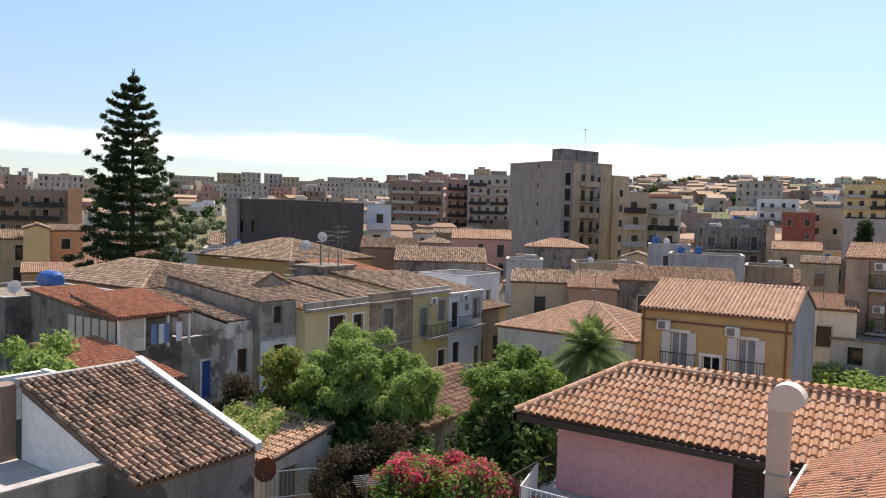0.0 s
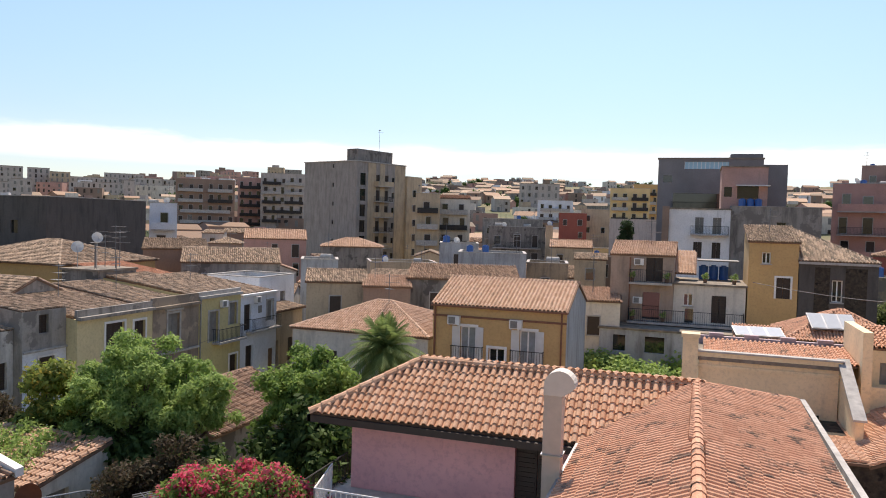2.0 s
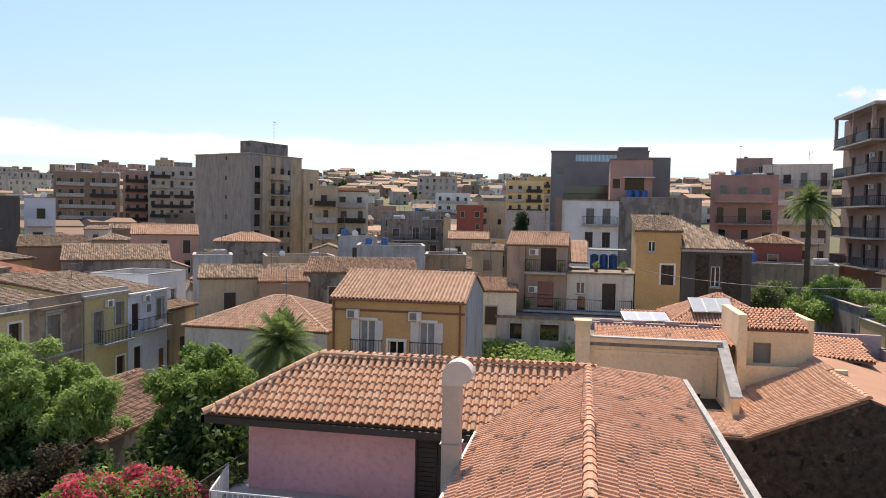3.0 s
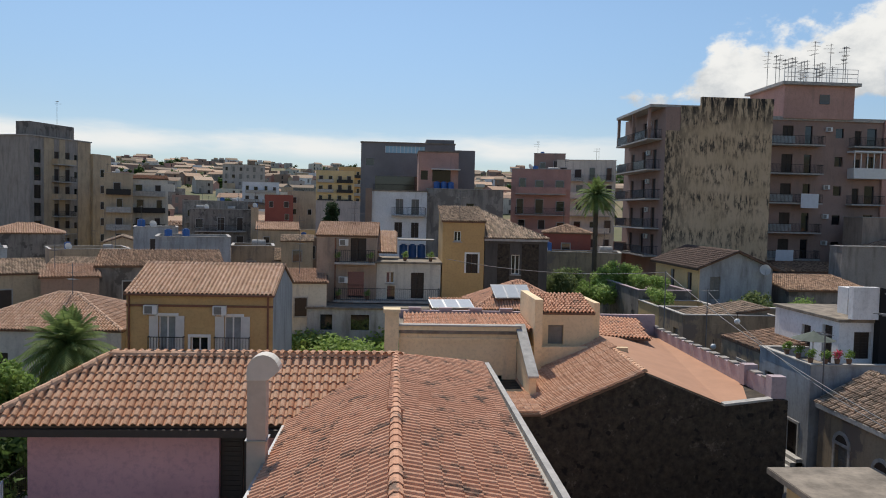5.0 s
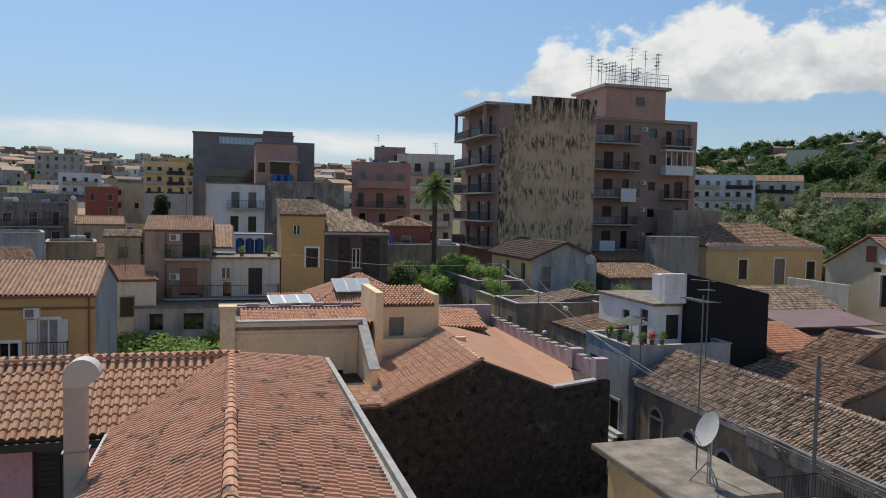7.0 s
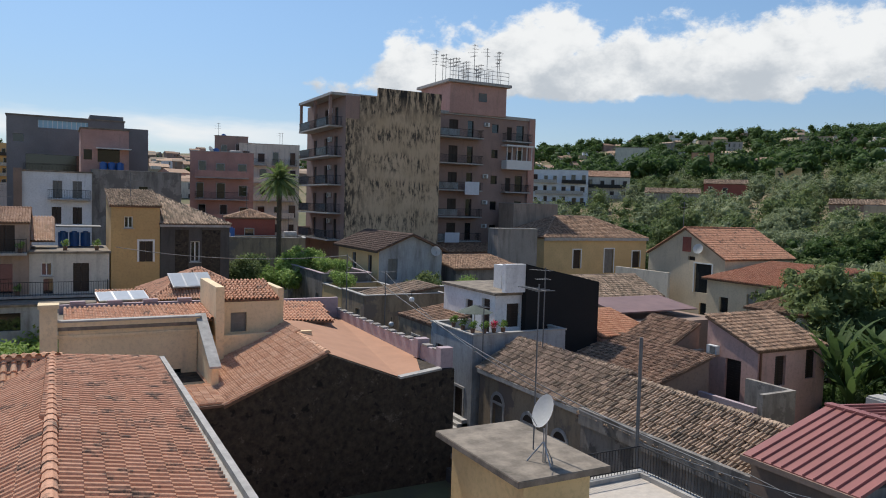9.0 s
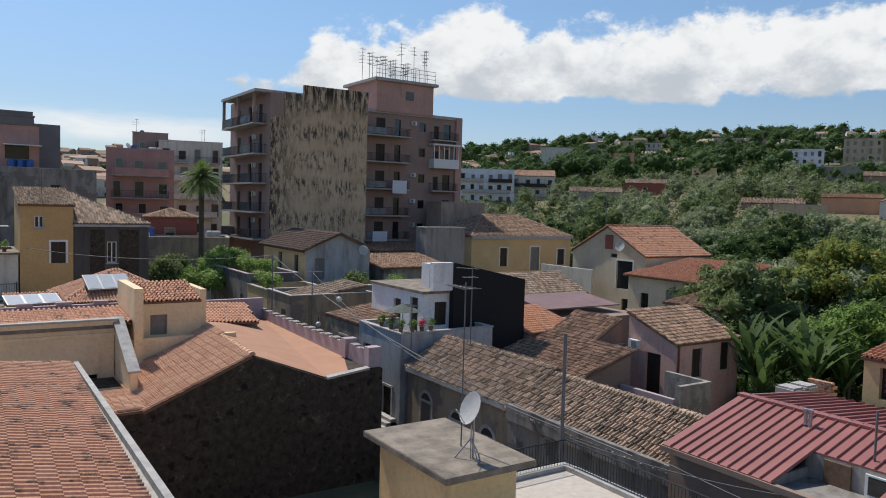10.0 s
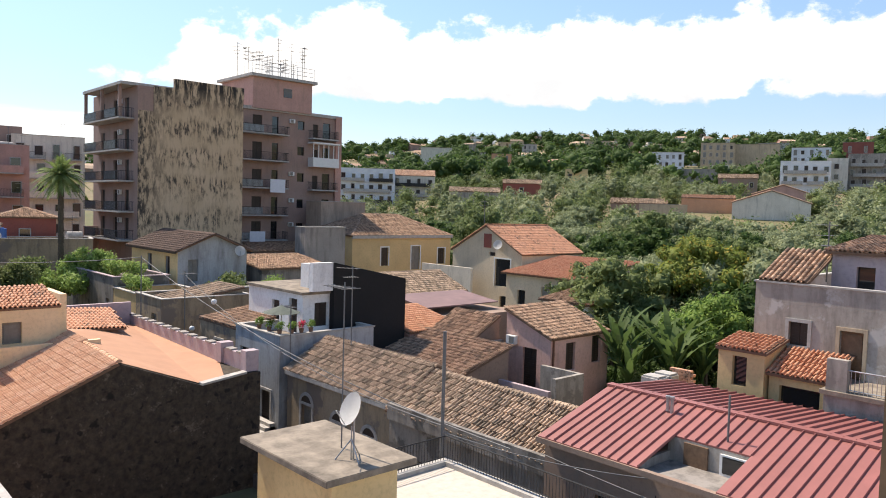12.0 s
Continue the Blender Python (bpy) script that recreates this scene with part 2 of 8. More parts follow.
M["tile_brown"] = tile_mat("brown_old_tiles", (0.16, 0.10, 0.065), (0.36, 0.22, 0.14), (0.54, 0.35, 0.23), 0.45, (0.10, 0.09, 0.07))
M["tile_red"] = tile_mat("red_orange_tiles", (0.42, 0.18, 0.10), (0.50, 0.235, 0.135), (0.57, 0.30, 0.18), 0.25)
M["tile_dark"] = tile_mat("dark_brown_roof", (0.09, 0.055, 0.04), (0.13, 0.08, 0.06), (0.18, 0.11, 0.08), 0.3)
M["tile_piece"] = tile_mat("terracotta_tile_pieces", (0.51, 0.25, 0.15), (0.57, 0.295, 0.18), (0.63, 0.345, 0.22), 0.8, island=False)
M["tile_piece_pale"] = tile_mat("pale_tile_pieces", (0.57, 0.30, 0.175), (0.64, 0.365, 0.22), (0.71, 0.44, 0.29), 0.25, island=False)
M["tile_piece_old"] = tile_mat("weathered_tile_pieces", (0.13, 0.09, 0.065), (0.30, 0.20, 0.14), (0.50, 0.33, 0.23), 0.45, (0.085, 0.08, 0.06), island=False)
M["roofbed"] = plain("mortar_bed", (0.20, 0.12, 0.08), 0.95)
M["cap"] = plain("cement_coping", (0.45, 0.43, 0.40), 0.9, 0, 0.35)
M["flatroof"] = plain("cement_flat_roof", (0.28, 0.235, 0.185), 0.95, 0, 0.6, 1.6)
M["redmetal"] = plain("red_sheet_metal", (0.31, 0.115, 0.10), 0.5, 0.0, 0.2, 0.7)
M["mauve"] = plain("faded_mauve_sheet", (0.23, 0.14, 0.13), 0.6, 0, 0.25, 0.8)
M["greenmetal"] = plain("pale_green_sheet", (0.50, 0.58, 0.50), 0.55, 0, 0.15)
M["iron"] = plain("dark_iron", (0.035, 0.033, 0.032), 0.6, 0.4)
M["alu"] = plain("grey_aluminium", (0.45, 0.46, 0.47), 0.4, 0.7)
M["galv"] = plain("dull_galvanised_steel", (0.17, 0.175, 0.18), 0.6, 0.3)
M["whitepaint"] = plain("white_paint", (0.75, 0.75, 0.73), 0.5, 0, 0.1)
M["glass"] = glass_mat("window_glass")
M["shutter"] = plain("dark_brown_shutter", (0.045, 0.030, 0.022), 0.6)
M["shutterw"] = plain("white_shutter", (0.66, 0.65, 0.62), 0.6, 0, 0.1)
M["shutterg"] = plain("grey_shutter", (0.23, 0.22, 0.20), 0.7)
M["doorblue"] = plain("blue_door_paint", (0.03, 0.12, 0.42), 0.5, 0, 0.1)
M["wood"] = plain("worn_wood", (0.20, 0.12, 0.07), 0.7, 0, 0.4, 5)
M["bluetank"] = plain("blue_plastic", (0.03, 0.13, 0.40), 0.4, 0, 0.15)
M["copperpipe"] = plain("brown_downpipe", (0.22, 0.09, 0.05), 0.5)
M["curtain"] = plain("curtained_glass", (0.30, 0.33, 0.35), 0.08, 0, 0.3, 2.0)
M["solar"] = glass_mat("solar_glass")
M["cloth"] = plain("white_laundry", (0.72, 0.74, 0.78), 0.9, 0, 0.1)
M["clothblue"] = plain("blue_laundry", (0.18, 0.26, 0.50), 0.9, 0, 0.2)
M["terrazzo"] = plain("pale_terrace_paving", (0.55, 0.49, 0.42), 0.85, 0, 0.2, 4)
M["bark"] = plain("bark", (0.11, 0.085, 0.06), 0.95, 0, 0.4, 6)
M["leaf"] = leaf_mat("green_leaves", (0.12, 0.20, 0.045), (0.34, 0.46, 0.14))
M["leafmid"] = leaf_mat("mid_green_leaves", (0.08, 0.15, 0.03), (0.25, 0.36, 0.09))
M["leafdark"] = leaf_mat("dark_green_leaves", (0.03, 0.06, 0.016), (0.09, 0.15, 0.04))
M["leafolive"] = leaf_mat("olive_leaves", (0.13, 0.16, 0.08), (0.32, 0.36, 0.20))
M["leafgrove"] = leaf_mat("grove_leaves", (0.07, 0.105, 0.04), (0.21, 0.26, 0.10))
M["leafbanana"] = leaf_mat("banana_leaves", (0.035, 0.07, 0.02), (0.12, 0.18, 0.055))
M["leafpine"] = leaf_mat("needle_green", (0.018, 0.04, 0.018), (0.055, 0.09, 0.036))
M["leafpalm"] = leaf_mat("palm_green", (0.08, 0.13, 0.04), (0.22, 0.29, 0.10))
M["leafyellow"] = leaf_mat("yellowing_leaves", (0.10, 0.15, 0.03), (0.27, 0.31, 0.075), (0.42, 0.30, 0.06), 0.12)
M["flower"] = leaf_mat("bougainvillea", (0.09, 0.12, 0.04), (0.16, 0.20, 0.07), (0.85, 0.08, 0.21), 0.85)
M["leafpurple"] = leaf_mat("dark_red_leaves", (0.03, 0.04, 0.018), (0.10, 0.07, 0.045))

# ---- building helpers ----


def mesh_ob(name, verts, faces, mat, parent=None, smooth=False, mats=None, index=None):
    me = bpy.data.meshes.new(name)
    me.from_pydata([tuple(v) for v in verts], [], [tuple(f) for f in faces])
    for m in (mats or [mat]):
        me.materials.append(m)
    if index:
        me.polygons.foreach_set("material_index", index)
    if smooth:
        me.polygons.foreach_set("use_smooth", [True] * len(me.polygons))
    me.update()
    ob = new(name, me)
    ob.parent = parent
    return ob


def part(name, bm, mat, parent, label=""):
    me = bpy.data.meshes.new(name)
    bm.to_mesh(me)
    bm.free()
    me.materials.append(mat)
    ob = new(name, me)
    ob.parent = parent
    return tagged(ob, label) if label else ob


def box_in(bm, x0, x1, y0, y1, z0, z1):
    v = [bm.verts.new(p) for p in ((x0, y0, z0), (x1, y0, z0), (x1, y1, z0), (x0, y1, z0), (x0, y0, z1), (x1, y0, z1), (x1, y1, z1), (x0, y1, z1))]
    for f in ((0, 3, 2, 1), (4, 5, 6, 7), (0, 1, 5, 4), (1, 2, 6, 5), (2, 3, 7, 6), (3, 0, 4, 7)):
        bm.faces.new([v[i] for i in f])


def boxes(name, items, mat, parent, label="", bevel=0.0):
    bm = bmesh.new()
    for b in items:
        box_in(bm, *b)
    if bevel:
        bmesh.ops.bevel(bm, geom=bm.edges[:], offset=bevel, segments=2, affect="EDGES")
    return part(name, bm, mat, parent, label)


def rod_in(bm, a, b, r0, r1=None, n=8):
    a, b = Vector(a), Vector(b)
    r1 = r0 if r1 is None else r1
    q = (b - a).to_track_quat("Z", "Y")
    ring = []
    for p, r in ((a, r0), (b, r1)):
        ring.append([bm.verts.new(p + q @ Vector((r * math.cos(6.2832 * i / n), r * math.sin(6.2832 * i / n), 0))) for i in range(n)])
    for i in range(n):
        bm.faces.new((ring[0][i], ring[0][(i + 1) % n], ring[1][(i + 1) % n], ring[1][i]))
    bm.faces.new(ring[0][::-1])
    bm.faces.new(ring[1])


def rods(name, items, r, mat, parent, label="", n=6):
    bm = bmesh.new()
    for a, b in items:
        rod_in(bm, a, b, r, r, n)
    return part(name, bm, mat, parent, label)


def thing(name, label, category, at=(0, 0, 0), group="", kind=""):
    ob = new(name)
    ob.location = at
    return tagged(ob, label, category, group, kind)


# the profile of one barrel tile across, and its cheap form
def tile_arrays(width, length, old=False, fine=True):
    n = 6 if fine else 4
    vs, fs = [], []
    w = width
    prof = []
    for i in range(n + 1):
        a = math.pi * i / n
        prof.append((-math.cos(a) * w * 0.36 + w * 0.5 - w * 0.12, math.sin(a) * w * (0.50 if old else 0.46)))
    prof.append((w * 1.02, 0.012))
    k = len(prof)
    for v, lift, sc in ((0, 0.048 if old else 0.03, 1.0), (length * 1.08, 0.0, 0.88 if old else 1.0)):
        for u, h in prof:
            vs.append(((u - w * 0.5) * sc + w * 0.5, v, h + lift))
    for u, h in prof:
        vs.append((u, 0.0, max(0.0, h - 0.01)))
    for i in range(k - 1):
        fs.append((i, i + 1, k + i + 1, k + i))
        fs.append((2 * k + i, 2 * k + i + 1, i + 1, i))
    return np.array(vs), fs


def inside(poly, u, v):
    hit = False
    for (x0, y0), (x1, y1) in zip(poly, poly[1:] + poly[:1]):
        if (y0 > v) != (y1 > v) and u < (x1 - x0) * (v - y0) / (y1 - y0) + x0:
            hit = not hit
    return hit


def tile_plane(parent, corners, mat, width=0.22, length=0.36, old=False, pieces=0, piece_mat=None, near=None, jitter=0.0, fine=True, bed=True):
    """Barrel tiles over a plane polygon; corners run from the eave's left end, its right end, and on round."""
    p = [Vector(c) for c in corners]
    ue = (p[1] - p[0]).normalized()
    nn = ue.cross(p[2] - p[0]).normalized()
    if nn.z < 0:
        ue, nn = -ue, -nn
    ve = nn.cross(ue).normalized()
    o = p[0]
    poly = [((c - o).dot(ue), (c - o).dot(ve)) for c in p]
    us, vv = [a for a, _ in poly], [b for _, b in poly]
    rng = random.Random(int(abs(o.x * 71 + o.y * 13) * 10) + 5)
    base, faces = tile_arrays(width, length, old, fine)
    spots = []
    nv = int((max(vv) - min(vv)) / length)
    nu = int((max(us) - min(us)) / width)
    for j in range(nv + 1):
        for i in range(nu + 1):
            u, v = min(us) + i * width, min(vv) + j * length
            if inside(poly, u + width * 0.5, v + length * 0.5):
                spots.append((u, v))
    rot = np.array([ue, ve, nn])
    if bed:
        b = [c + nn * 0.004 for c in p]
        d = [c - nn * 0.10 for c in p]
        k = len(p)
        mesh_ob("roof_deck", b + d, [tuple(range(k)), tuple(range(2 * k - 1, k - 1, -1))] + [(i, k + i, k + (i + 1) % k, (i + 1) % k) for i in range(k)], M["roofbed"], parent)
    if pieces and near is not None:
        spots.sort(key=lambda q: (o + ue * q[0] + ve * q[1] - Vector(near)).length)
    else:
        pieces = 0
    if pieces:
        me = bpy.data.meshes.new("tile")
        me.from_pydata([tuple(v) for v in base], [], faces)
        me.materials.append(piece_mat)
        turn = Matrix((ue, ve, nn)).transposed().to_4x4()
        for u, v in spots[:pieces]:
            ob = new("tile", me)
            ob.parent = parent
            ob.matrix_local = Matrix.Translation(o + ue * (u + rng.gauss(0, jitter)) + ve * (v + rng.gauss(0, jitter)) + nn * 0.006) @ turn @ Matrix.Rotation(rng.gauss(0, jitter * 1.5 + 0.004), 4, "Z")
    rest = spots[pieces:]
    if not rest:
        return
    n = len(rest)
    off = np.array(rest) + np.array([[rng.gauss(0, jitter), rng.gauss(0, jitter)] for _ in rest])
    loc = np.repeat(base[None], n, 0)
    if jitter:
        ang = np.array([rng.gauss(0, jitter * 1.6) for _ in rest])[:, None]
        x, y = loc[:, :, 0].copy(), loc[:, :, 1].copy()
        loc[:, :, 0], loc[:, :, 1] = x - ang * y, y + ang * x
        loc[:, :, 2] += np.array([abs(rng.gauss(0, jitter * 0.5)) for _ in rest])[:, None]
    loc[:, :, 0] += off[:, 0:1]
    loc[:, :, 1] += off[:, 1:2]
    loc[:, :, 2] += 0.006
    world_v = loc.reshape(-1, 3) @ rot + np.array(o)
    k = len(base)
    fa = (np.array(faces)[None] + (np.arange(n) * k)[:, None, None]).reshape(-1, 4)
    tagged(mesh_ob("roof_tiles", world_v.tolist(), fa.tolist(), mat, parent), kind="stuff")


def ridge_line(parent, a, b, mat, r=0.13, step=0.4):
    """Half-round ridge tiles, one after another."""
    a, b = Vector(a), Vector(b)
    n = max(1, int((b - a).length / step))
    d = (b - a) / n
    side = d.cross(Vector((0, 0, 1))).normalized()
    upw = side.cross(d).normalized()
    vs, fs = [], []
    for i in range(n):
        p = a + d * i
        s = len(vs)
        for q, rr in ((p, r * 1.12), (p + d * 1.1, r * 0.92)):
            for j in range(6):
                w = math.pi * j / 5
                vs.append(q + side * math.cos(w) * rr + upw * (math.sin(w) * rr - 0.02))
        for j in range(5):
            fs.append((s + j, s + j + 1, s + 7 + j, s + 6 + j))
        fs.append((s, s + 1, s + 2, s + 3, s + 4, s + 5))
    tagged(mesh_ob("ridge_tiles", vs, fs, mat, parent), kind="stuff")


FACES = {"f": ((1, 0, 0), (0, -1, 0)), "b": ((1, 0, 0), (0, 1, 0)), "l": ((0, 1, 0), (-1, 0, 0)), "r": ((0, 1, 0), (1, 0, 0))}


def face_map(x0, x1, y0, y1, side):
    at = {"f": (0, y0, 0), "b": (0, y1, 0), "l": (x0, 0, 0), "r": (x1, 0, 0)}[side]
    u, n = Vector(FACES[side][0]), Vector(FACES[side][1])
    o = Vector(at)

    def put(a, z, d=0.0):
        return o + u * a + n * d + Vector((0, 0, z))
    return put


REVEAL = 0.22


def wall_shell(parent, x0, x1, y0, y1, z0, z1, mat, holes, name="wall"):
    """Four walls with thickness, and openings that go through them."""
    vs, fs = [], []

    def quad(*pts):
        s = len(vs)
        vs.extend(pts)
        fs.append(tuple(range(s, s + len(pts))))

    for side in "fblr":
        put = face_map(x0, x1, y0, y1, side)
        a0, a1 = (x0, x1) if side in "fb" else (y0, y1)
        hs = [h for h in holes if h[0] == side]
        cu = sorted({a0, a1, *[min(max(h[1], a0), a1) for h in hs], *[min(max(h[1] + h[3], a0), a1) for h in hs]})
        cz = sorted({z0, z1, *[min(max(h[2], z0), z1) for h in hs], *[min(max(h[2] + h[4], z0), z1) for h in hs]})
        for i in range(len(cu) - 1):
            for j in range(len(cz) - 1):
                mu, mz = (cu[i] + cu[i + 1]) / 2, (cz[j] + cz[j + 1]) / 2
                if any(h[1] < mu < h[1] + h[3] and h[2] < mz < h[2] + h[4] for h in hs):
                    continue
                quad(put(cu[i], cz[j]), put(cu[i + 1], cz[j]), put(cu[i + 1], cz[j + 1]), put(cu[i], cz[j + 1]))
        for h in hs:
            a, b, c, d = h[1], h[1] + h[3], h[2], h[2] + h[4]
            for p, q in (((a, c), (b, c)), ((b, c), (b, d)), ((b, d), (a, d)), ((a, d), (a, c))):
                quad(put(*p), put(*q), put(*q, -REVEAL), put(*p, -REVEAL))
    quad((x0, y0, z1), (x1, y0, z1), (x1, y1, z1), (x0, y1, z1))
    return mesh_ob(name, vs, fs, mat, parent)


def bars(parent, put, name, items, mat, label=""):
    """Boxes given on a face: a0, a1, z0, z1, depth from, depth to."""
    bm = bmesh.new()
    for a0, a1, z0, z1, d0, d1 in items:
        p, q = put(a0, z0, d0), put(a1, z1, d1)
        box_in(bm, min(p.x, q.x), max(p.x, q.x), min(p.y, q.y), max(p.y, q.y), min(p.z, q.z), max(p.z, q.z))
    return part(name, bm, mat, parent, label)


def opening(parent, put, a, z, w, h, kind):
    d = -REVEAL
    if kind in ("win", "french", "winw"):
        fm = M["whitepaint"] if kind != "win" else M["wood"]
        f = 0.07
        items = [(a, a + f, z, z + h, d, d + 0.06), (a + w - f, a + w, z, z + h, d, d + 0.06), (a + f, a + w - f, z, z + f, d, d + 0.06), (a + f, a + w - f, z + h - f, z + h, d, d + 0.06), (a + w / 2 - 0.04, a + w / 2 + 0.04, z + f, z + h - f, d, d + 0.055)]
        win = bars(parent, put, "window", items, fm)
        bars(win, put, "pane", [(a + f, a + w - f, z + f, z + h - f, d - 0.02, d + 0.02)], M["curtain"] if kind == "french" else M["glass"])
        if kind == "french":
            for s, b in ((-1, a - w * 0.5), (1, a + w + 0.01)):
                sh = bars(parent, put, "shutter", [(b, b + w * 0.48, z, z + h, 0.02, 0.06)], M["shutterw"], "white louvred shutter folded back")
                bars(sh, put, "louvres", [(b + 0.05, b + w * 0.48 - 0.05, z + 0.1 + k * 0.12, z + 0.17 + k * 0.12, 0.05, 0.08) for k in range(int((h - 0.2) / 0.12))], M["shutterw"])
        else:
            bars(parent, put, "window_sill", [(a - 0.1, a + w + 0.1, z - 0.08, z - 0.004, -0.05, 0.12)], M["cap"])
    elif kind in ("shut", "shutg", "shutw"):
        sm = {"shut": M["shutter"], "shutg": M["shutterg"], "shutw": M["shutterw"]}[kind]
        sh = bars(parent, put, "shutter", [(a, a + w / 2 - 0.01, z, z + h, d, d + 0.05), (a + w / 2 + 0.01, a + w, z, z + h, d, d + 0.05)], sm)
        n = int((h - 0.1) / 0.14)
        bars(sh, put, "louvres", [(a + 0.06 + s * w / 2, a + w / 2 - 0.06 + s * w / 2, z + 0.06 + k * 0.14, z + 0.13 + k * 0.14, d + 0.045, d + 0.075) for k in range(n) for s in (0, 1)], sm)
    elif kind == "dark":
        bars(parent, put, "pane", [(a, a + w, z, z + h, d - 0.02, d + 0.02)], M["glass"])
    else:
        dm = {"blue": M["doorblue"], "wood": M["wood"], "greydoor": M["shutterg"]}[kind]
        dr = bars(parent, put, "door", [(a, a + w, z, z + h, d, d + 0.05)], dm)
        bars(dr, put, "panel", [(a + 0.1, a + w - 0.1, z + 0.15, z + h * 0.45, d + 0.045, d + 0.07), (a + 0.1, a + w - 0.1, z + h * 0.52, z + h - 0.15, d + 0.045, d + 0.07)], dm)


def surround(parent, put, a, z, w, h, mat, t=0.14):
    bars(parent, put, "window_surround", [(a - t, a, z, z + h + t, -0.02, 0.05), (a + w, a + w + t, z, z + h + t, -0.02, 0.05), (a, a + w, z + h, z + h + t, -0.02, 0.05)], mat)


def balcony(parent, put, a0, a1, z, depth=1.0, rail=M["iron"], slab=M["cap"], solid=None):
    b = bars(parent, put, "balcony", [(a0, a1, z - 0.16, z, -0.05, depth)], slab)
    if solid:
        bars(b, put, "balcony_front", [(a0, a1, z + 0.003, z + 0.95, depth - 0.1, depth - 0.002), (a0, a0 + 0.08, z + 0.003, z + 0.95, 0.004, depth - 0.102), (a1 - 0.08, a1, z + 0.003, z + 0.95, 0.004, depth - 0.102)], solid)
        return
    it = [(a0 + 0.02, a1 - 0.02, z + 0.95, z + 0.99, depth - 0.07, depth - 0.03), (a0 + 0.02, a1 - 0.02, z + 0.06, z + 0.09, depth - 0.07, depth - 0.03)]
    n = max(2, int((a1 - a0) / 0.16))
    it += [(a0 + 0.03 + (a1 - a0 - 0.08) * k / n, a0 + 0.05 + (a1 - a0 - 0.08) * k / n, z, z + 0.95, depth - 0.06, depth - 0.04) for k in range(n + 1)]
    for e in (a0 + 0.02, a1 - 0.06):
        it += [(e, e + 0.04, z + 0.95, z + 0.99, 0, depth - 0.07)]
        it += [(e + 0.01, e + 0.03, z, z + 0.95, 0.1 + k * 0.16, 0.12 + k * 0.16) for k in range(int((depth - 0.15) / 0.16))]
    bars(b, put, "railing", it, rail)


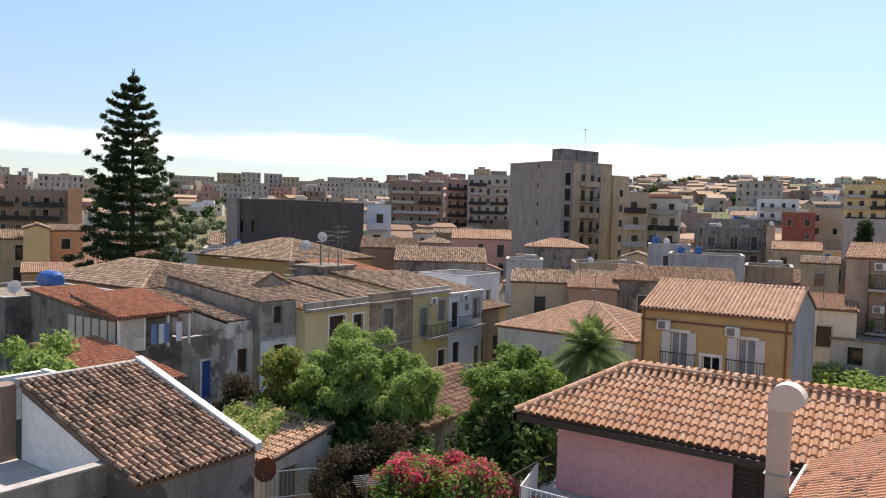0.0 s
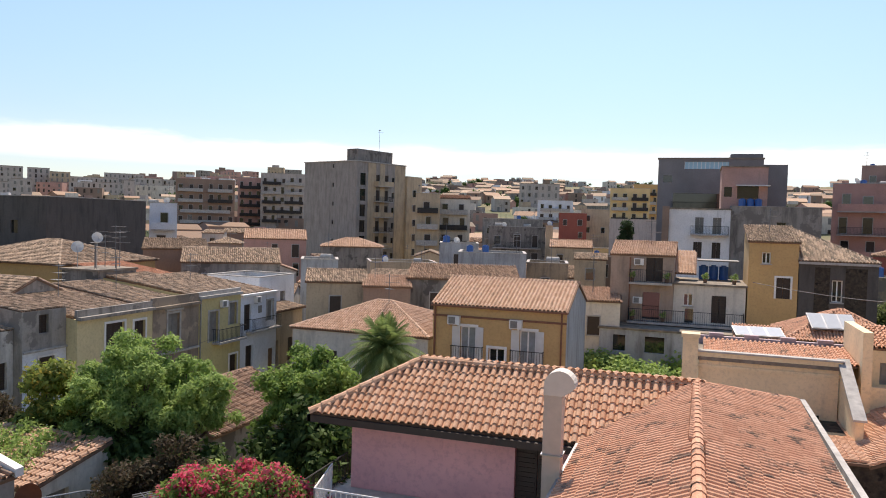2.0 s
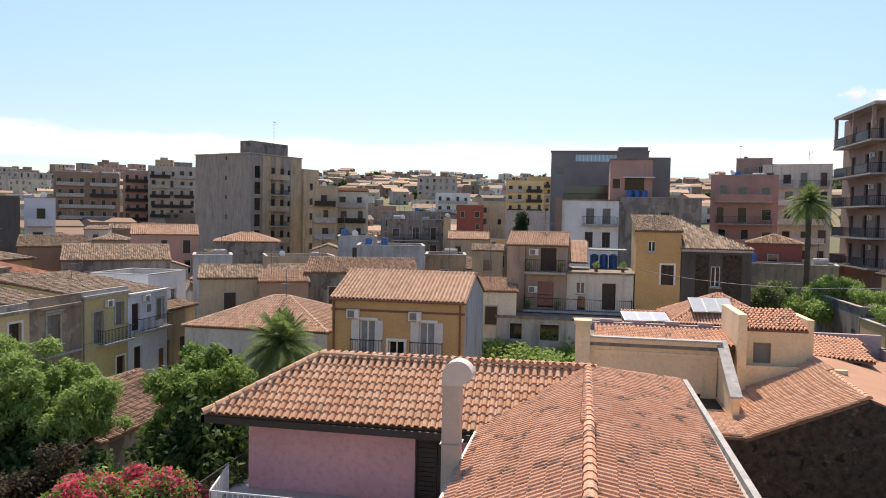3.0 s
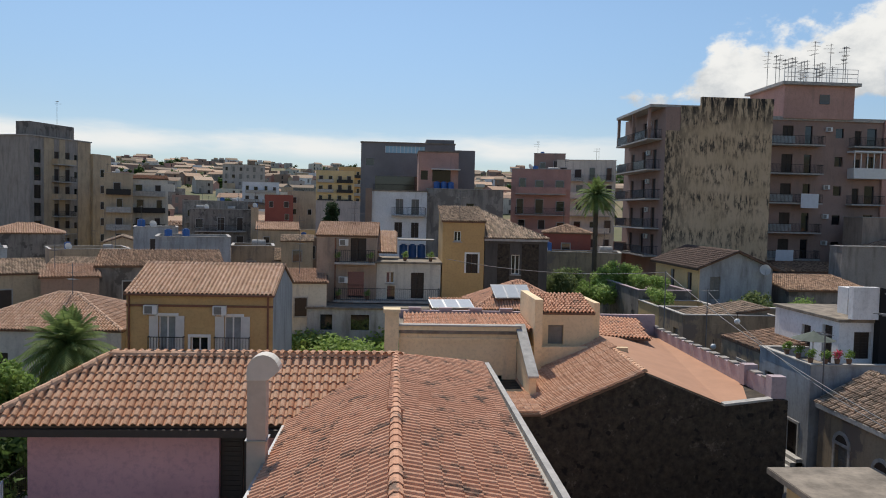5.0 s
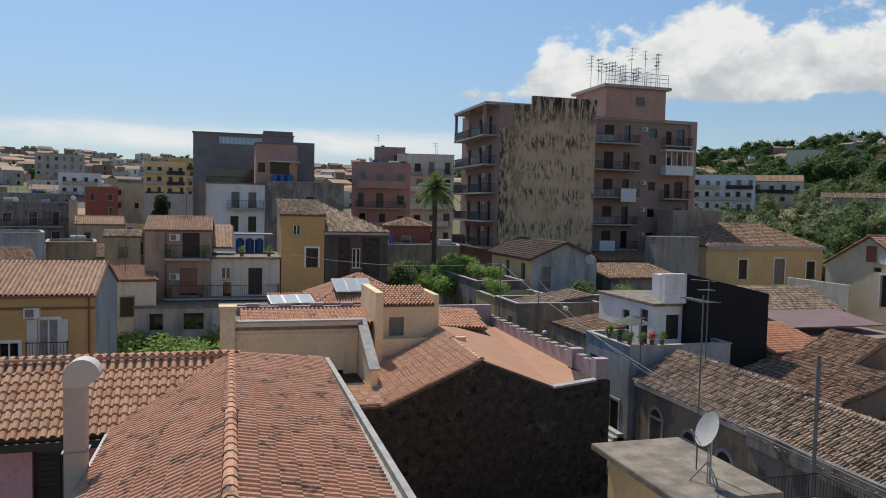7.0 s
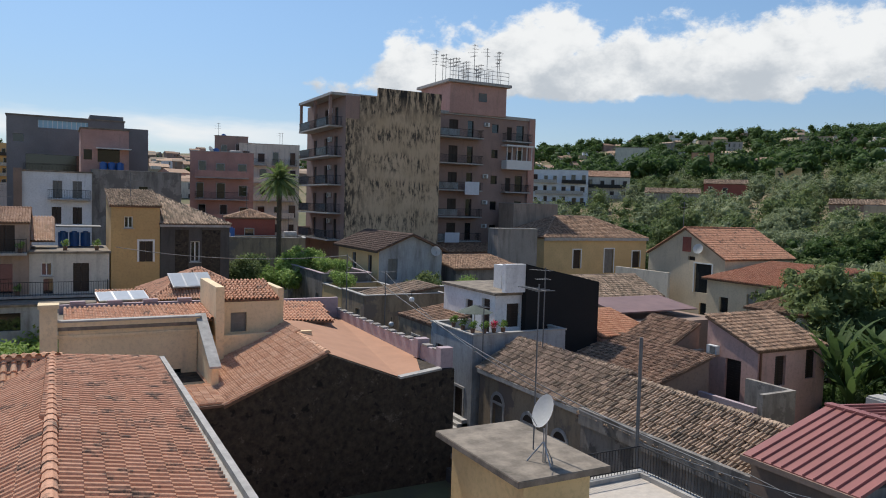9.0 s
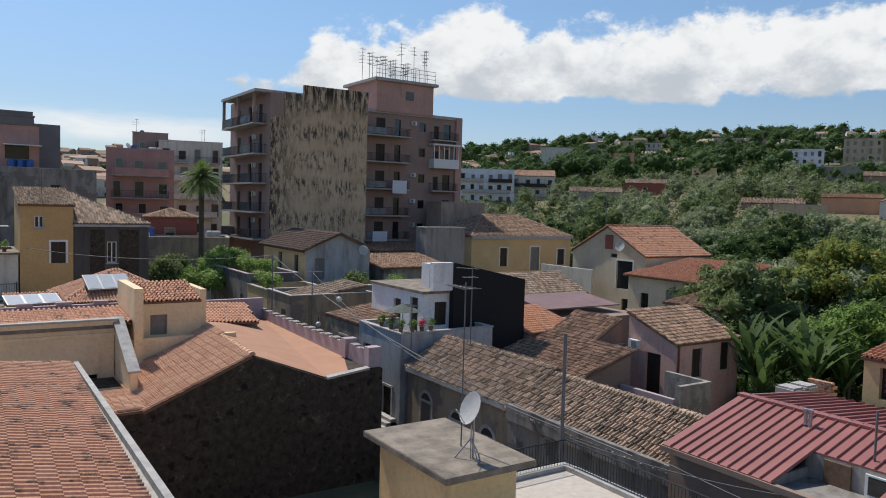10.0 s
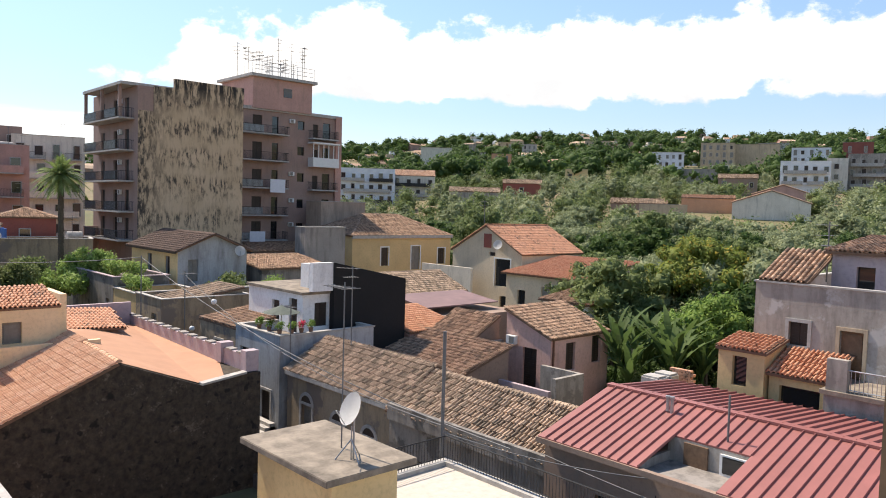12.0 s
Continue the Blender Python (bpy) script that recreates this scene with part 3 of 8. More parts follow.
def house(name, label, x0, x1, y0, y1, z0, z1, wall, roof=None, rise=1.2, tiles="tile_old", holes=(), over=0.25, category="house", pieces=0, near=None, old=True, jitter=0.012, fine=True, parapet=0.5, capmat="cap", width=0.185, length=0.35, trims=True):
    """A box of walls with its openings and its roof: flat, gx or gy (gable, ridge along x or y), hip, or s with the side to which it falls."""
    h = thing(name, label, category)
    cx, cy = (x0 + x1) / 2, (y0 + y1) / 2
    wall_shell(h, x0, x1, y0, y1, z0, z1, M[wall], holes)
    for hole in holes:
        put = face_map(x0, x1, y0, y1, hole[0])
        opening(h, put, *hole[1:6])
        if len(hole) > 6 and hole[6]:
            surround(h, put, *hole[1:5], M[hole[6]])
    tm = M[tiles]
    pm = {"tile_new": M["tile_piece"], "tile_pale": M["tile_piece_pale"]}.get(tiles, M["tile_piece_old"])
    jitter = jitter if old else min(jitter, 0.003)
    kw = dict(old=old, jitter=jitter, fine=fine, width=width, length=length)
    o = over

    def plane(c, nearest=False):
        tile_plane(h, c, tm, pieces=pieces if nearest else 0, piece_mat=pm, near=near, **kw)

    if roof == "flat":
        p = parapet
        if p:
            t = 0.2
            boxes("parapet", [(x0 + 0.002, x1 - 0.002, y0 + 0.002, y0 + t, z1 + 0.002, z1 + p), (x0 + 0.002, x1 - 0.002, y1 - t, y1 - 0.002, z1 + 0.002, z1 + p), (x0 + 0.002, x0 + t, y0 + t, y1 - t, z1 + 0.002, z1 + p), (x1 - t, x1 - 0.002, y0 + t, y1 - t, z1 + 0.002, z1 + p)], M[wall], h)
            t2 = 0.06
            boxes("coping", [(x0 - t2, x1 + t2, y0 - t2, y0 + t + t2, z1 + p, z1 + p + 0.07), (x0 - t2, x1 + t2, y1 - t - t2, y1 + t2, z1 + p, z1 + p + 0.07), (x0 - t2, x0 + t + t2, y0 + t + t2, y1 - t - t2, z1 + p, z1 + p + 0.07), (x1 - t - t2, x1 + t2, y0 + t + t2, y1 - t - t2, z1 + p, z1 + p + 0.07)], M[capmat], h)
        boxes("roof", [(x0 + 0.2, x1 - 0.2, y0 + 0.2, y1 - 0.2, z1 + 0.004, z1 + 0.03)] if p else [(x0 - 0.12, x1 + 0.12, y0 - 0.12, y1 + 0.12, z1 + 0.004, z1 + 0.16)], M["flatroof"], h)
    elif roof == "gx":
        k = rise / (cy - y0)
        plane([(x0 - o, y0 - o, z1 - o * k), (x1 + o, y0 - o, z1 - o * k), (x1 + o, cy, z1 + rise), (x0 - o, cy, z1 + rise)], True)
        plane([(x1 + o, y1 + o, z1 - o * k), (x0 - o, y1 + o, z1 - o * k), (x0 - o, cy, z1 + rise), (x1 + o, cy, z1 + rise)])
        ridge_line(h, (x0 - o, cy, z1 + rise), (x1 + o, cy, z1 + rise), tm)
        g = rise - 0.12
        for xx in (x0, x1):
            mesh_ob("gable", [(xx, y0, z1), (xx, y1, z1), (xx, cy, z1 + g)], [(0, 1, 2)], M[wall], h)
    elif roof == "gy":
        k = rise / (cx - x0)
        plane([(x0 - o, y1 + o, z1 - o * k), (x0 - o, y0 - o, z1 - o * k), (cx, y0 - o, z1 + rise), (cx, y1 + o, z1 + rise)], x0 > 0)
        plane([(x1 + o, y0 - o, z1 - o * k), (x1 + o, y1 + o, z1 - o * k), (cx, y1 + o, z1 + rise), (cx, y0 - o, z1 + rise)], x0 <= 0)
        ridge_line(h, (cx, y0 - o, z1 + rise), (cx, y1 + o, z1 + rise), tm)
        g = rise - 0.12
        for yy in (y0, y1):
            mesh_ob("gable", [(x0, yy, z1), (x1, yy, z1), (cx, yy, z1 + g)], [(0, 1, 2)], M[wall], h)
    elif roof == "hip":
        dx, dy = x1 - x0, y1 - y0
        if dx >= dy:
            a, b = Vector((x0 + dy / 2, cy, z1 + rise)), Vector((x1 - dy / 2, cy, z1 + rise))
        else:
            a, b = Vector((cx, y0 + dx / 2, z1 + rise)), Vector((cx, y1 - dx / 2, z1 + rise))
        k = rise / (min(dx, dy) / 2) * o
        A, B, C, D = (Vector((x0 - o, y0 - o, z1 - k)), Vector((x1 + o, y0 - o, z1 - k)), Vector((x1 + o, y1 + o, z1 - k)), Vector((x0 - o, y1 + o, z1 - k)))
        if dx >= dy:
            ps = ([A, B, b, a], [B, C, b], [C, D, a, b], [D, A, a])
        else:
            ps = ([A, B, a], [B, C, b, a], [C, D, b], [D, A, a, b])
        for n, c in enumerate(ps):
            plane(c, n == 0)
        if (b - a).length > 0.3:
            ridge_line(h, a, b, tm)
        for q, r in ((A, a), (B, b if dx >= dy else a), (C, b), (D, a if dx >= dy else b)):
            ridge_line(h, q, r, tm)
    elif roof and roof[0] == "s":
        lo = roof[1]
        hgt = {"f": lambda x, y: (y - y0) / (y1 - y0), "b": lambda x, y: (y1 - y) / (y1 - y0), "r": lambda x, y: (x1 - x) / (x1 - x0), "l": lambda x, y: (x - x0) / (x1 - x0)}[lo]
        cs = {"f": [(x0 - o, y0 - o), (x1 + o, y0 - o), (x1 + o, y1 + o), (x0 - o, y1 + o)], "r": [(x1 + o, y0 - o), (x1 + o, y1 + o), (x0 - o, y1 + o), (x0 - o, y0 - o)],
              "l": [(x0 - o, y1 + o), (x0 - o, y0 - o), (x1 + o, y0 - o), (x1 + o, y1 + o)], "b": [(x1 + o, y1 + o), (x0 - o, y1 + o), (x0 - o, y0 - o), (x1 + o, y0 - o)]}[lo]
        plane([(x, y, z1 + rise * hgt(x, y)) for x, y in cs], True)
        vs, fs = [], []
        ring = [(x0, y0), (x1, y0), (x1, y1), (x0, y1)]
        for x, y in ring:
            vs += [(x, y, z1), (x, y, z1 + max(0.0, rise * hgt(x, y) - 0.11))]
        for i in range(4):
            j = (i + 1) % 4
            fs.append((2 * i, 2 * j, 2 * j + 1, 2 * i + 1))
        mesh_ob("upper_wall", vs, fs, M[wall], h)
    return h


def leaf_cloud(name, blobs, count, size, mat, parent, seed=1, thin=0.45, shell=0.35, droop=0.0, spread=1.3, ragged=0.8, core=0.0):
    """Many small leaves over a set of clumps (x, y, z, radius)."""
    g = np.random.default_rng(seed)
    b = np.array(blobs, float)
    wgt = b[:, 3] ** 2
    pick = g.choice(len(b), count, p=wgt / wgt.sum())
    d = g.normal(size=(count, 3))
    d /= np.linalg.norm(d, axis=1)[:, None]
    rad = b[pick, 3] * (shell + (spread - shell) * g.random(count) ** 1.1)
    bump = 1 + 0.22 * np.sin(d[:, 0] * 7 + pick) * np.sin(d[:, 1] * 6 + 1.3 * pick) * np.sin(d[:, 2] * 5)
    c = b[pick, :3] + d * (rad * bump)[:, None] * np.array([1, 1, 0.82])
    n = d + g.normal(size=(count, 3)) * ragged + np.array([0, 0, 0.35])
    n /= np.linalg.norm(n, axis=1)[:, None]
    u = np.cross(n, g.normal(size=(count, 3)))
    u /= np.linalg.norm(u, axis=1)[:, None]
    u[:, 2] -= droop
    v = np.cross(n, u)
    s = (size * (0.55 + 0.9 * g.random(count)))[:, None]
    pts = np.stack([c - u * s, c + v * s * thin + u * s * 0.1, c + u * s, c - v * s * thin + u * s * 0.1], 1).reshape(-1, 3)
    loops, starts = np.arange(count * 4), np.arange(count) * 4
    if core:
        # the dense inside of every clump, lumpy all round
        bm = bmesh.new()
        bmesh.ops.create_icosphere(bm, subdivisions=1 if count < 4000 or len(b) > 300 else 2, radius=1.0)
        bm.verts.index_update()
        sv = np.array([v.co[:] for v in bm.verts])
        sf = np.array([[v.index for v in f.verts] for f in bm.faces])
        bm.free()
        lump = 1 + 0.22 * g.normal(size=(len(b), len(sv)))
        cv = b[:, None, :3] + sv[None] * (lump * b[:, 3:4] * core)[:, :, None] * np.array([1, 1, 0.82])
        cf = sf[None] + (np.arange(len(b)) * len(sv))[:, None, None] + count * 4
        pts = np.concatenate([pts, cv.reshape(-1, 3)])
        starts = np.concatenate([starts, count * 4 + np.arange(len(b) * len(sf)) * 3])
        loops = np.concatenate([loops, cf.ravel()])
    me = bpy.data.meshes.new(name)
    me.vertices.add(len(pts))
    me.vertices.foreach_set("co", pts.ravel())
    me.loops.add(len(loops))
    me.loops.foreach_set("vertex_index", loops)
    me.polygons.add(len(starts))
    me.polygons.foreach_set("loop_start", starts)
    me.materials.append(mat)
    me.update(calc_edges=True)
    ob = new(name, me)
    ob.parent = parent
    return ob



# ---- ground ----


def land(x, y):
    """Height of the ground: flat round the houses, rising to the hills far off."""
    r = math.hypot(x, y)
    az = math.degrees(math.atan2(-x, y))
    t = min(max((-10 - az) / 45, 0), 1)
    u = min(max((az - 24) / 26, 0), 1)
    slope = 0.084 + 0.024 * t * t * (3 - 2 * t) - 0.036 * u * u * (3 - 2 * u)
    start = 125.0 - 75 * t
    s = max(0.0, min(r, 760.0) - start)
    z = slope * s * min(1.0, s / 120.0) + 0.013 * t * s * min(max((r - 300) / 250, 0), 1)
    z += max(0.0, min(r, 760) - 250) / 500 * 9 * noise.noise(Vector((x * 0.006, y * 0.006, 3.1)))
    if r > 900:
        z *= max(0.0, 1 - (r - 900) / 2500)
    return z - 0.6


def ground_sheet():
    rings = [0, 8, 16, 24, 32, 40, 48, 56, 64, 72, 80, 90, 100, 115, 130, 150, 170, 190, 215, 240, 270, 300, 340, 380, 420, 470, 520, 580, 640, 700, 760, 830, 900, 1200, 2000, 4500]
    n = 120
    vs, fs = [(0, 0, land(0, 0))], []
    for r in rings[1:]:
        for i in range(n):
            a = 6.28318 * i / n
            x, y = r * math.cos(a), r * math.sin(a)
            vs.append((x, y, land(x, y)))
    for i in range(n):
        fs.append((0, 1 + i, 1 + (i + 1) % n))
    for k in range(len(rings) - 2):
        for i in range(n):
            a, b = 1 + k * n, 1 + (k + 1) * n
            fs.append((a + i, b + i, b + (i + 1) % n, a + (i + 1) % n))
    m = Mat("dry_ground", 0.95)
    big, fine = m.noise(0.02, 6, 0.6), m.noise(0.8, 6, 0.7)
    col = m.mix(m.ramp(big, 0.40, 0.6), (0.23, 0.17, 0.09), (0.09, 0.11, 0.04))
    col = m.mix(m.ramp(fine, 0.45, 0.7), col, (0.12, 0.10, 0.06))
    ob = mesh_ob("ground", vs, fs, m.done(col, fine, 0.5, 0.1), smooth=True)
    return tagged(ob, "dry earth and grass rising to far hills", "ground", kind="structure")


ground_sheet()
road = boxes("road", [(16.6, 20.3, 10, 60, -0.7, 0.02)], plain("street_asphalt", (0.10, 0.095, 0.09), 0.9, 0, 0.3), None)
tagged(road, "narrow grey street between old houses", "road", kind="structure")

def railing(name, label, pts, z, h, gap, mat, r=0.014):
    t = thing(name, label, "railing")
    for a, b in zip(pts, pts[1:]):
        a, b = Vector(a), Vector(b)
        rods("rail", [(a + Vector((0, 0, z + h)), b + Vector((0, 0, z + h)))], 0.025, mat, t)
        rods("rail", [(a + Vector((0, 0, z + 0.1)), b + Vector((0, 0, z + 0.1)))], 0.02, mat, t)
        n = int((b - a).length / gap)
        for k in range(n + 1):
            p = a.lerp(b, k / n)
            rods("baluster", [(p + Vector((0, 0, z)), p + Vector((0, 0, z + h)))], r, mat, t, n=5)
    return t


# ---- near houses ----
CAMPOS = (0, 0, 10)


def pink_house():
    h = thing("house", "pink rendered house under a terracotta hipped roof", "house")
    wall_shell(h, -9.9, 0.2, 20.9, 23.6, 0, 6.5, M["pink"], [("f", -4.75, 3.3, 1.25, 2.8)])
    opening(h, face_map(-9.9, 0.2, 20.9, 23.6, "f"), -4.75, 3.3, 1.25, 2.8, "shut")
    tk = dict(width=0.225, length=0.295, piece_mat=M["tile_piece_pale"], near=(-4, 18, 8))
    hip, jn = Vector((-8.1, 22.15, 8.16)), Vector((0.3, 22.35, 8.16))
    tile_plane(h, [(-10.95, 20.1, 6.62), (-2.4, 20.25, 6.62), (0.3, 22.35, 8.16), (-8.1, 22.15, 8.16)], M["tile_pale"], pieces=300, **tk)
    tile_plane(h, [(-10.95, 24.2, 6.62), (-10.95, 20.1, 6.62), (-8.1, 22.15, 8.16)], M["tile_pale"], **tk)
    tile_plane(h, [(0.3, 24.3, 6.62), (-10.95, 24.2, 6.62), (-8.1, 22.15, 8.16), (0.3, 22.25, 8.16)], M["tile_pale"], **tk)
    ridge_line(h, hip, jn, M["tile_pale"], 0.14, 0.42)
    ridge_line(h, (-10.95, 20.1, 6.64), hip, M["tile_pale"], 0.14, 0.42)
    boxes("eave_board", [(-11.0, -2.6, 20.06, 20.24, 6.36, 6.56), (-11.02, -10.9, 20.06, 24.2, 6.36, 6.56)], plain("dark_eave_paint", (0.05, 0.035, 0.03), 0.6), h)
    boxes("soffit", [(-10.9, -2.6, 20.24, 20.9, 6.40, 6.46), (-10.9, -9.9, 20.9, 24, 6.40, 6.46)], M["roofbed"], h)
    return h


def near_house():
    h = thing("house", "house below with a large terracotta gable roof and grey gutter wall", "house")
    tk = dict(width=0.20, length=0.34, piece_mat=M["tile_piece"], near=(0.2, 12, 8))
    wall_shell(h, -2.4, 3.1, 4.0, 24.3, 0, 6.5, M["pink"], [])
    R0, R1 = Vector((0.12, 4.0, 8.16)), Vector((0.08, 22.35, 8.16))
    tile_plane(h, [(-2.75, 20.1, 6.72), (-2.75, 4.0, 6.72), R0, R1], M["tile_new"], pieces=150, **tk)
    tile_plane(h, [(2.72, 4.0, 7.42), (3.0, 24.6, 7.42), R1, R0], M["tile_new"], pieces=150, **tk)
    ridge_line(h, R0, R1, M["tile_new"], 0.13, 0.4)
    ridge_line(h, R1, (3.0, 24.75, 7.45), M["tile_new"], 0.1, 0.4)
    boxes("gutter_wall", [(2.72, 2.86, 4.0, 24.7, 6.6, 7.50), (3.06, 3.2, 4.0, 24.7, 6.6, 7.50), (2.86, 3.06, 4.0, 24.7, 6.6, 7.34)], M["cap"], h)
    boxes("gutter", [(-2.92, -2.78, 4.0, 20.1, 6.58, 6.70)], M["alu"], h)
    return h


def flue():
    h = thing("chimney_flue", "pale square flue with a round cowl, beside the pink house", "chimney", (-3.05, 17.3, 0))
    boxes("shaft", [(-0.21, 0.21, -0.2, 0.2, 0, 5.0), (-0.21, 0.21, -0.2, 0.2, 5.015, 7.2), (-0.21, 0.21, -0.2, 0.2, 7.215, 8.6)], plain("pale_flue_cement", (0.52, 0.45, 0.38), 0.85, 0, 0.15), h)
    boxes("bracket", [(-0.25, 0.25, -0.24, 0.24, 5.0, 5.03)], M["alu"], h)
    boxes("bracket", [(-0.25, 0.25, -0.24, 0.24, 7.2, 7.23)], M["alu"], h)
    bm = bmesh.new()
    pts = []
    for i in range(13):
        a = math.pi * (1 - i / 12)
        pts.append((0.14 + 0.36 * math.cos(a), 8.82 + 0.36 * math.sin(a)))
    prof = [(-0.22, 8.6)] + pts + [(0.40, 8.72), (0.21, 8.6)]
    fr = [bm.verts.new((x, -0.22, z)) for x, z in prof]
    bk = [bm.verts.new((x, 0.22, z)) for x, z in prof]
    bm.faces.new(fr[::-1])
    bm.faces.new(bk)
    for i in range(len(prof)):
        j = (i + 1) % len(prof)
        bm.faces.new((fr[i], fr[j], bk[j], bk[i]))
    part("cowl", bm, plain("pale_cowl", (0.62, 0.58, 0.52), 0.7, 0, 0.1), h)


pink_house()
near_house()
flue()


def dark_gable_house():
    h = thing("house", "house with a dark lava-stone gable and terracotta roof", "house")
    y0, y1 = 30.6, 46.0
    prof = [(4.6, -0.6), (16.9, -0.6), (16.9, 4.75), (16.55, 4.78), (14.1, 4.5), (10.55, 5.9), (6.4, 4.1), (4.6, 4.1)]
    k = len(prof)
    vs = [(x, y0, z) for x, z in prof] + [(x, y1, z) for x, z in prof]
    mesh_ob("wall", vs, [tuple(range(k))[::-1], tuple(range(k, 2 * k))] + [(i, (i + 1) % k, k + (i + 1) % k, k + i) for i in range(k)], M["lava"], h)
    tk = dict(width=0.20, length=0.34, piece_mat=M["tile_piece_pale"], near=(8, 30, 5), pieces=300)
    tile_plane(h, [(6.2, 38.9, 4.05), (6.2, 30.5, 4.05), (10.55, 30.5, 5.92), (10.9, 38.9, 5.92)], M["tile_pale"], **tk)
    tile_plane(h, [(4.6, 34.0, 4.12), (4.6, 30.5, 4.12), (6.2, 30.5, 4.14), (6.2, 34.0, 4.14)], M["tile_pale"], width=0.20, length=0.34)
    ridge_line(h, (10.6, 30.6, 5.95), (10.9, 38.9, 5.95), M["tile_pale"])
    mesh_ob("flat_slope", [(10.55, 30.85, 5.94), (14.1, 30.85, 4.56), (16.34, 30.85, 4.7), (16.34, 45.8, 5.0), (11.4, 45.8, 5.6), (10.9, 38.9, 5.9)], [(0, 1, 2, 3, 4, 5)], plain("orange_roof_membrane", (0.46, 0.25, 0.155), 0.9, 0, 0.15, 0.8), h)
    vs, fs = [], []
    cp = [(x, y, z) for y in (y0 - 0.05, y0 + 0.34) for x, z in ((14.1, 4.505), (16.2, 4.755), (16.2, 4.85), (14.1, 4.60))]
    mesh_ob("front_coping", cp, [(0, 1, 2, 3), (7, 6, 5, 4), (3, 2, 6, 7), (1, 5, 6, 2), (0, 3, 7, 4)], M["cap"], h)
    boxes("parapet", [(16.35, 16.6, y0 + 0.62, y1, 4.4, 5.5)], M["lilac"], h)
    for i in range(14):
        boxes("coping_stone", [(16.3, 16.68, y0 + 0.7 + i * 1.1, y0 + 1.25 + i * 1.1, 5.503, 5.58)], M["concrete"], h)
    for yy in (y0 + 0.1, y0 + 2.6):
        boxes("pier", [(16.2, 16.85, yy, yy + 0.5, 4.8, 5.75)], M["lilac"], h)
    return h


dark_gable_house()


def cream_house():
    h = house("house", "cream rendered house with terraces and a roof room", 0.3, 6.2, 37.0, 41.4, 0, 6.4, "cream", "flat", parapet=0.0, holes=[("f", 4.2, 2.7, 1.3, 1.6, "dark")], trims=False)
    boxes("band", [(0.25, 6.25, 36.93, 36.996, 6.05, 6.2)], M["cream"], h)
    boxes("front_parapet", [(0.18, 6.32, 36.88, 37.2, 6.57, 6.78)], M["cream"], h)
    boxes("coping", [(0.12, 6.4, 36.82, 37.26, 6.78, 6.86)], M["cap"], h)
    tile_plane(h, [(0.5, 37.3, 6.58), (7.0, 37.3, 6.58), (7.0, 41.0, 6.85), (0.5, 41.0, 6.85)], M["tile_new"])
    tile_plane(h, [(10.8, 41.2, 5.7), (14.6, 41.2, 5.5), (15.2, 45.4, 6.0), (10.8, 45.4, 6.3)], M["tile_new"])
    boxes("parapet", [(0.3, 10.4, 41.1, 41.35, 6.0, 7.0)], M["lilac"], h)
    boxes("parapet", [(10.4, 16.4, 45.6, 45.9, 5.0, 6.3)], M["lilac"], h)
    for i in range(6):
        boxes("crenel", [(0.8 + i * 1.7, 1.5 + i * 1.7, 41.05, 41.4, 7.0, 7.16)], M["lilac"], h)
    boxes("pillar", [(-0.45, 0.25, 36.7, 37.4, 0, 7.45), (-0.52, 0.32, 36.63, 37.47, 7.45, 7.62)], M["cream"], h)
    rv = [(x, y, z) for x in (6.25, 6.55) for y, z in ((37.2, 0), (33.4, 0), (33.4, 5.05), (37.2, 6.75))]
    mesh_ob("ramp_wall", rv, [(3, 2, 1, 0), (4, 5, 6, 7), (2, 3, 7, 6), (1, 2, 6, 5), (3, 0, 4, 7)], M["cream"], h)
    rc = [(x, y, z) for x in (6.15, 6.65) for y, z in ((37.3, 6.80), (33.3, 5.01), (33.3, 5.10), (37.3, 6.90))]
    mesh_ob("ramp_coping", rc, [(3, 2, 1, 0), (4, 5, 6, 7), (2, 3, 7, 6), (1, 2, 6, 5), (3, 0, 4, 7), (0, 1, 5, 4)], M["cap"], h)
    h2 = house("roof_room", "cream stair room on the roof with a tiled shed roof", 7.5, 10.4, 38.0, 41.0, 3.0, 7.4, "cream", "sf", 0.65, "tile_new", holes=[("f", 8.0, 5.75, 0.8, 1.0, "greydoor")], over=0.05, width=0.20, length=0.34)
    boxes("side_wall", [(7.05, 7.45, 36.8, 41.2, 4.0, 8.2), (10.45, 10.75, 38.2, 41.2, 5.0, 7.9)], M["cream"], h2)
    boxes("terrace_wall", [(6.9, 12.0, 37.2, 37.45, 3.0, 5.75)], M["cream"], h2)


cream_house()
house("house", "ochre rendered house with white shuttered French windows", -14.6, -6.7, 41.5, 49.0, 0, 7.7, "ochre", "gx", 1.35, "tile_tan", old=False, width=0.23, length=0.38,
      holes=[("f", -12.9, 4.35, 0.95, 2.1, "french", "whitepaint"), ("f", -9.35, 4.35, 0.95, 2.1, "french", "whitepaint"), ("f", -11.15, 4.5, 0.95, 0.8, "winw", "whitepaint")], over=0.12)
house("house", "low off-white house with a hipped clay roof", -25.2, -15.6, 43.5, 52.0, 0, 5.3, "offwhite", "hip", 1.6, "tile_tan", old=False,
      holes=[("f", -23.0, 2.3, 1.1, 1.6, "shut")], over=0.15)


# ---- the row of old facades on the left ----


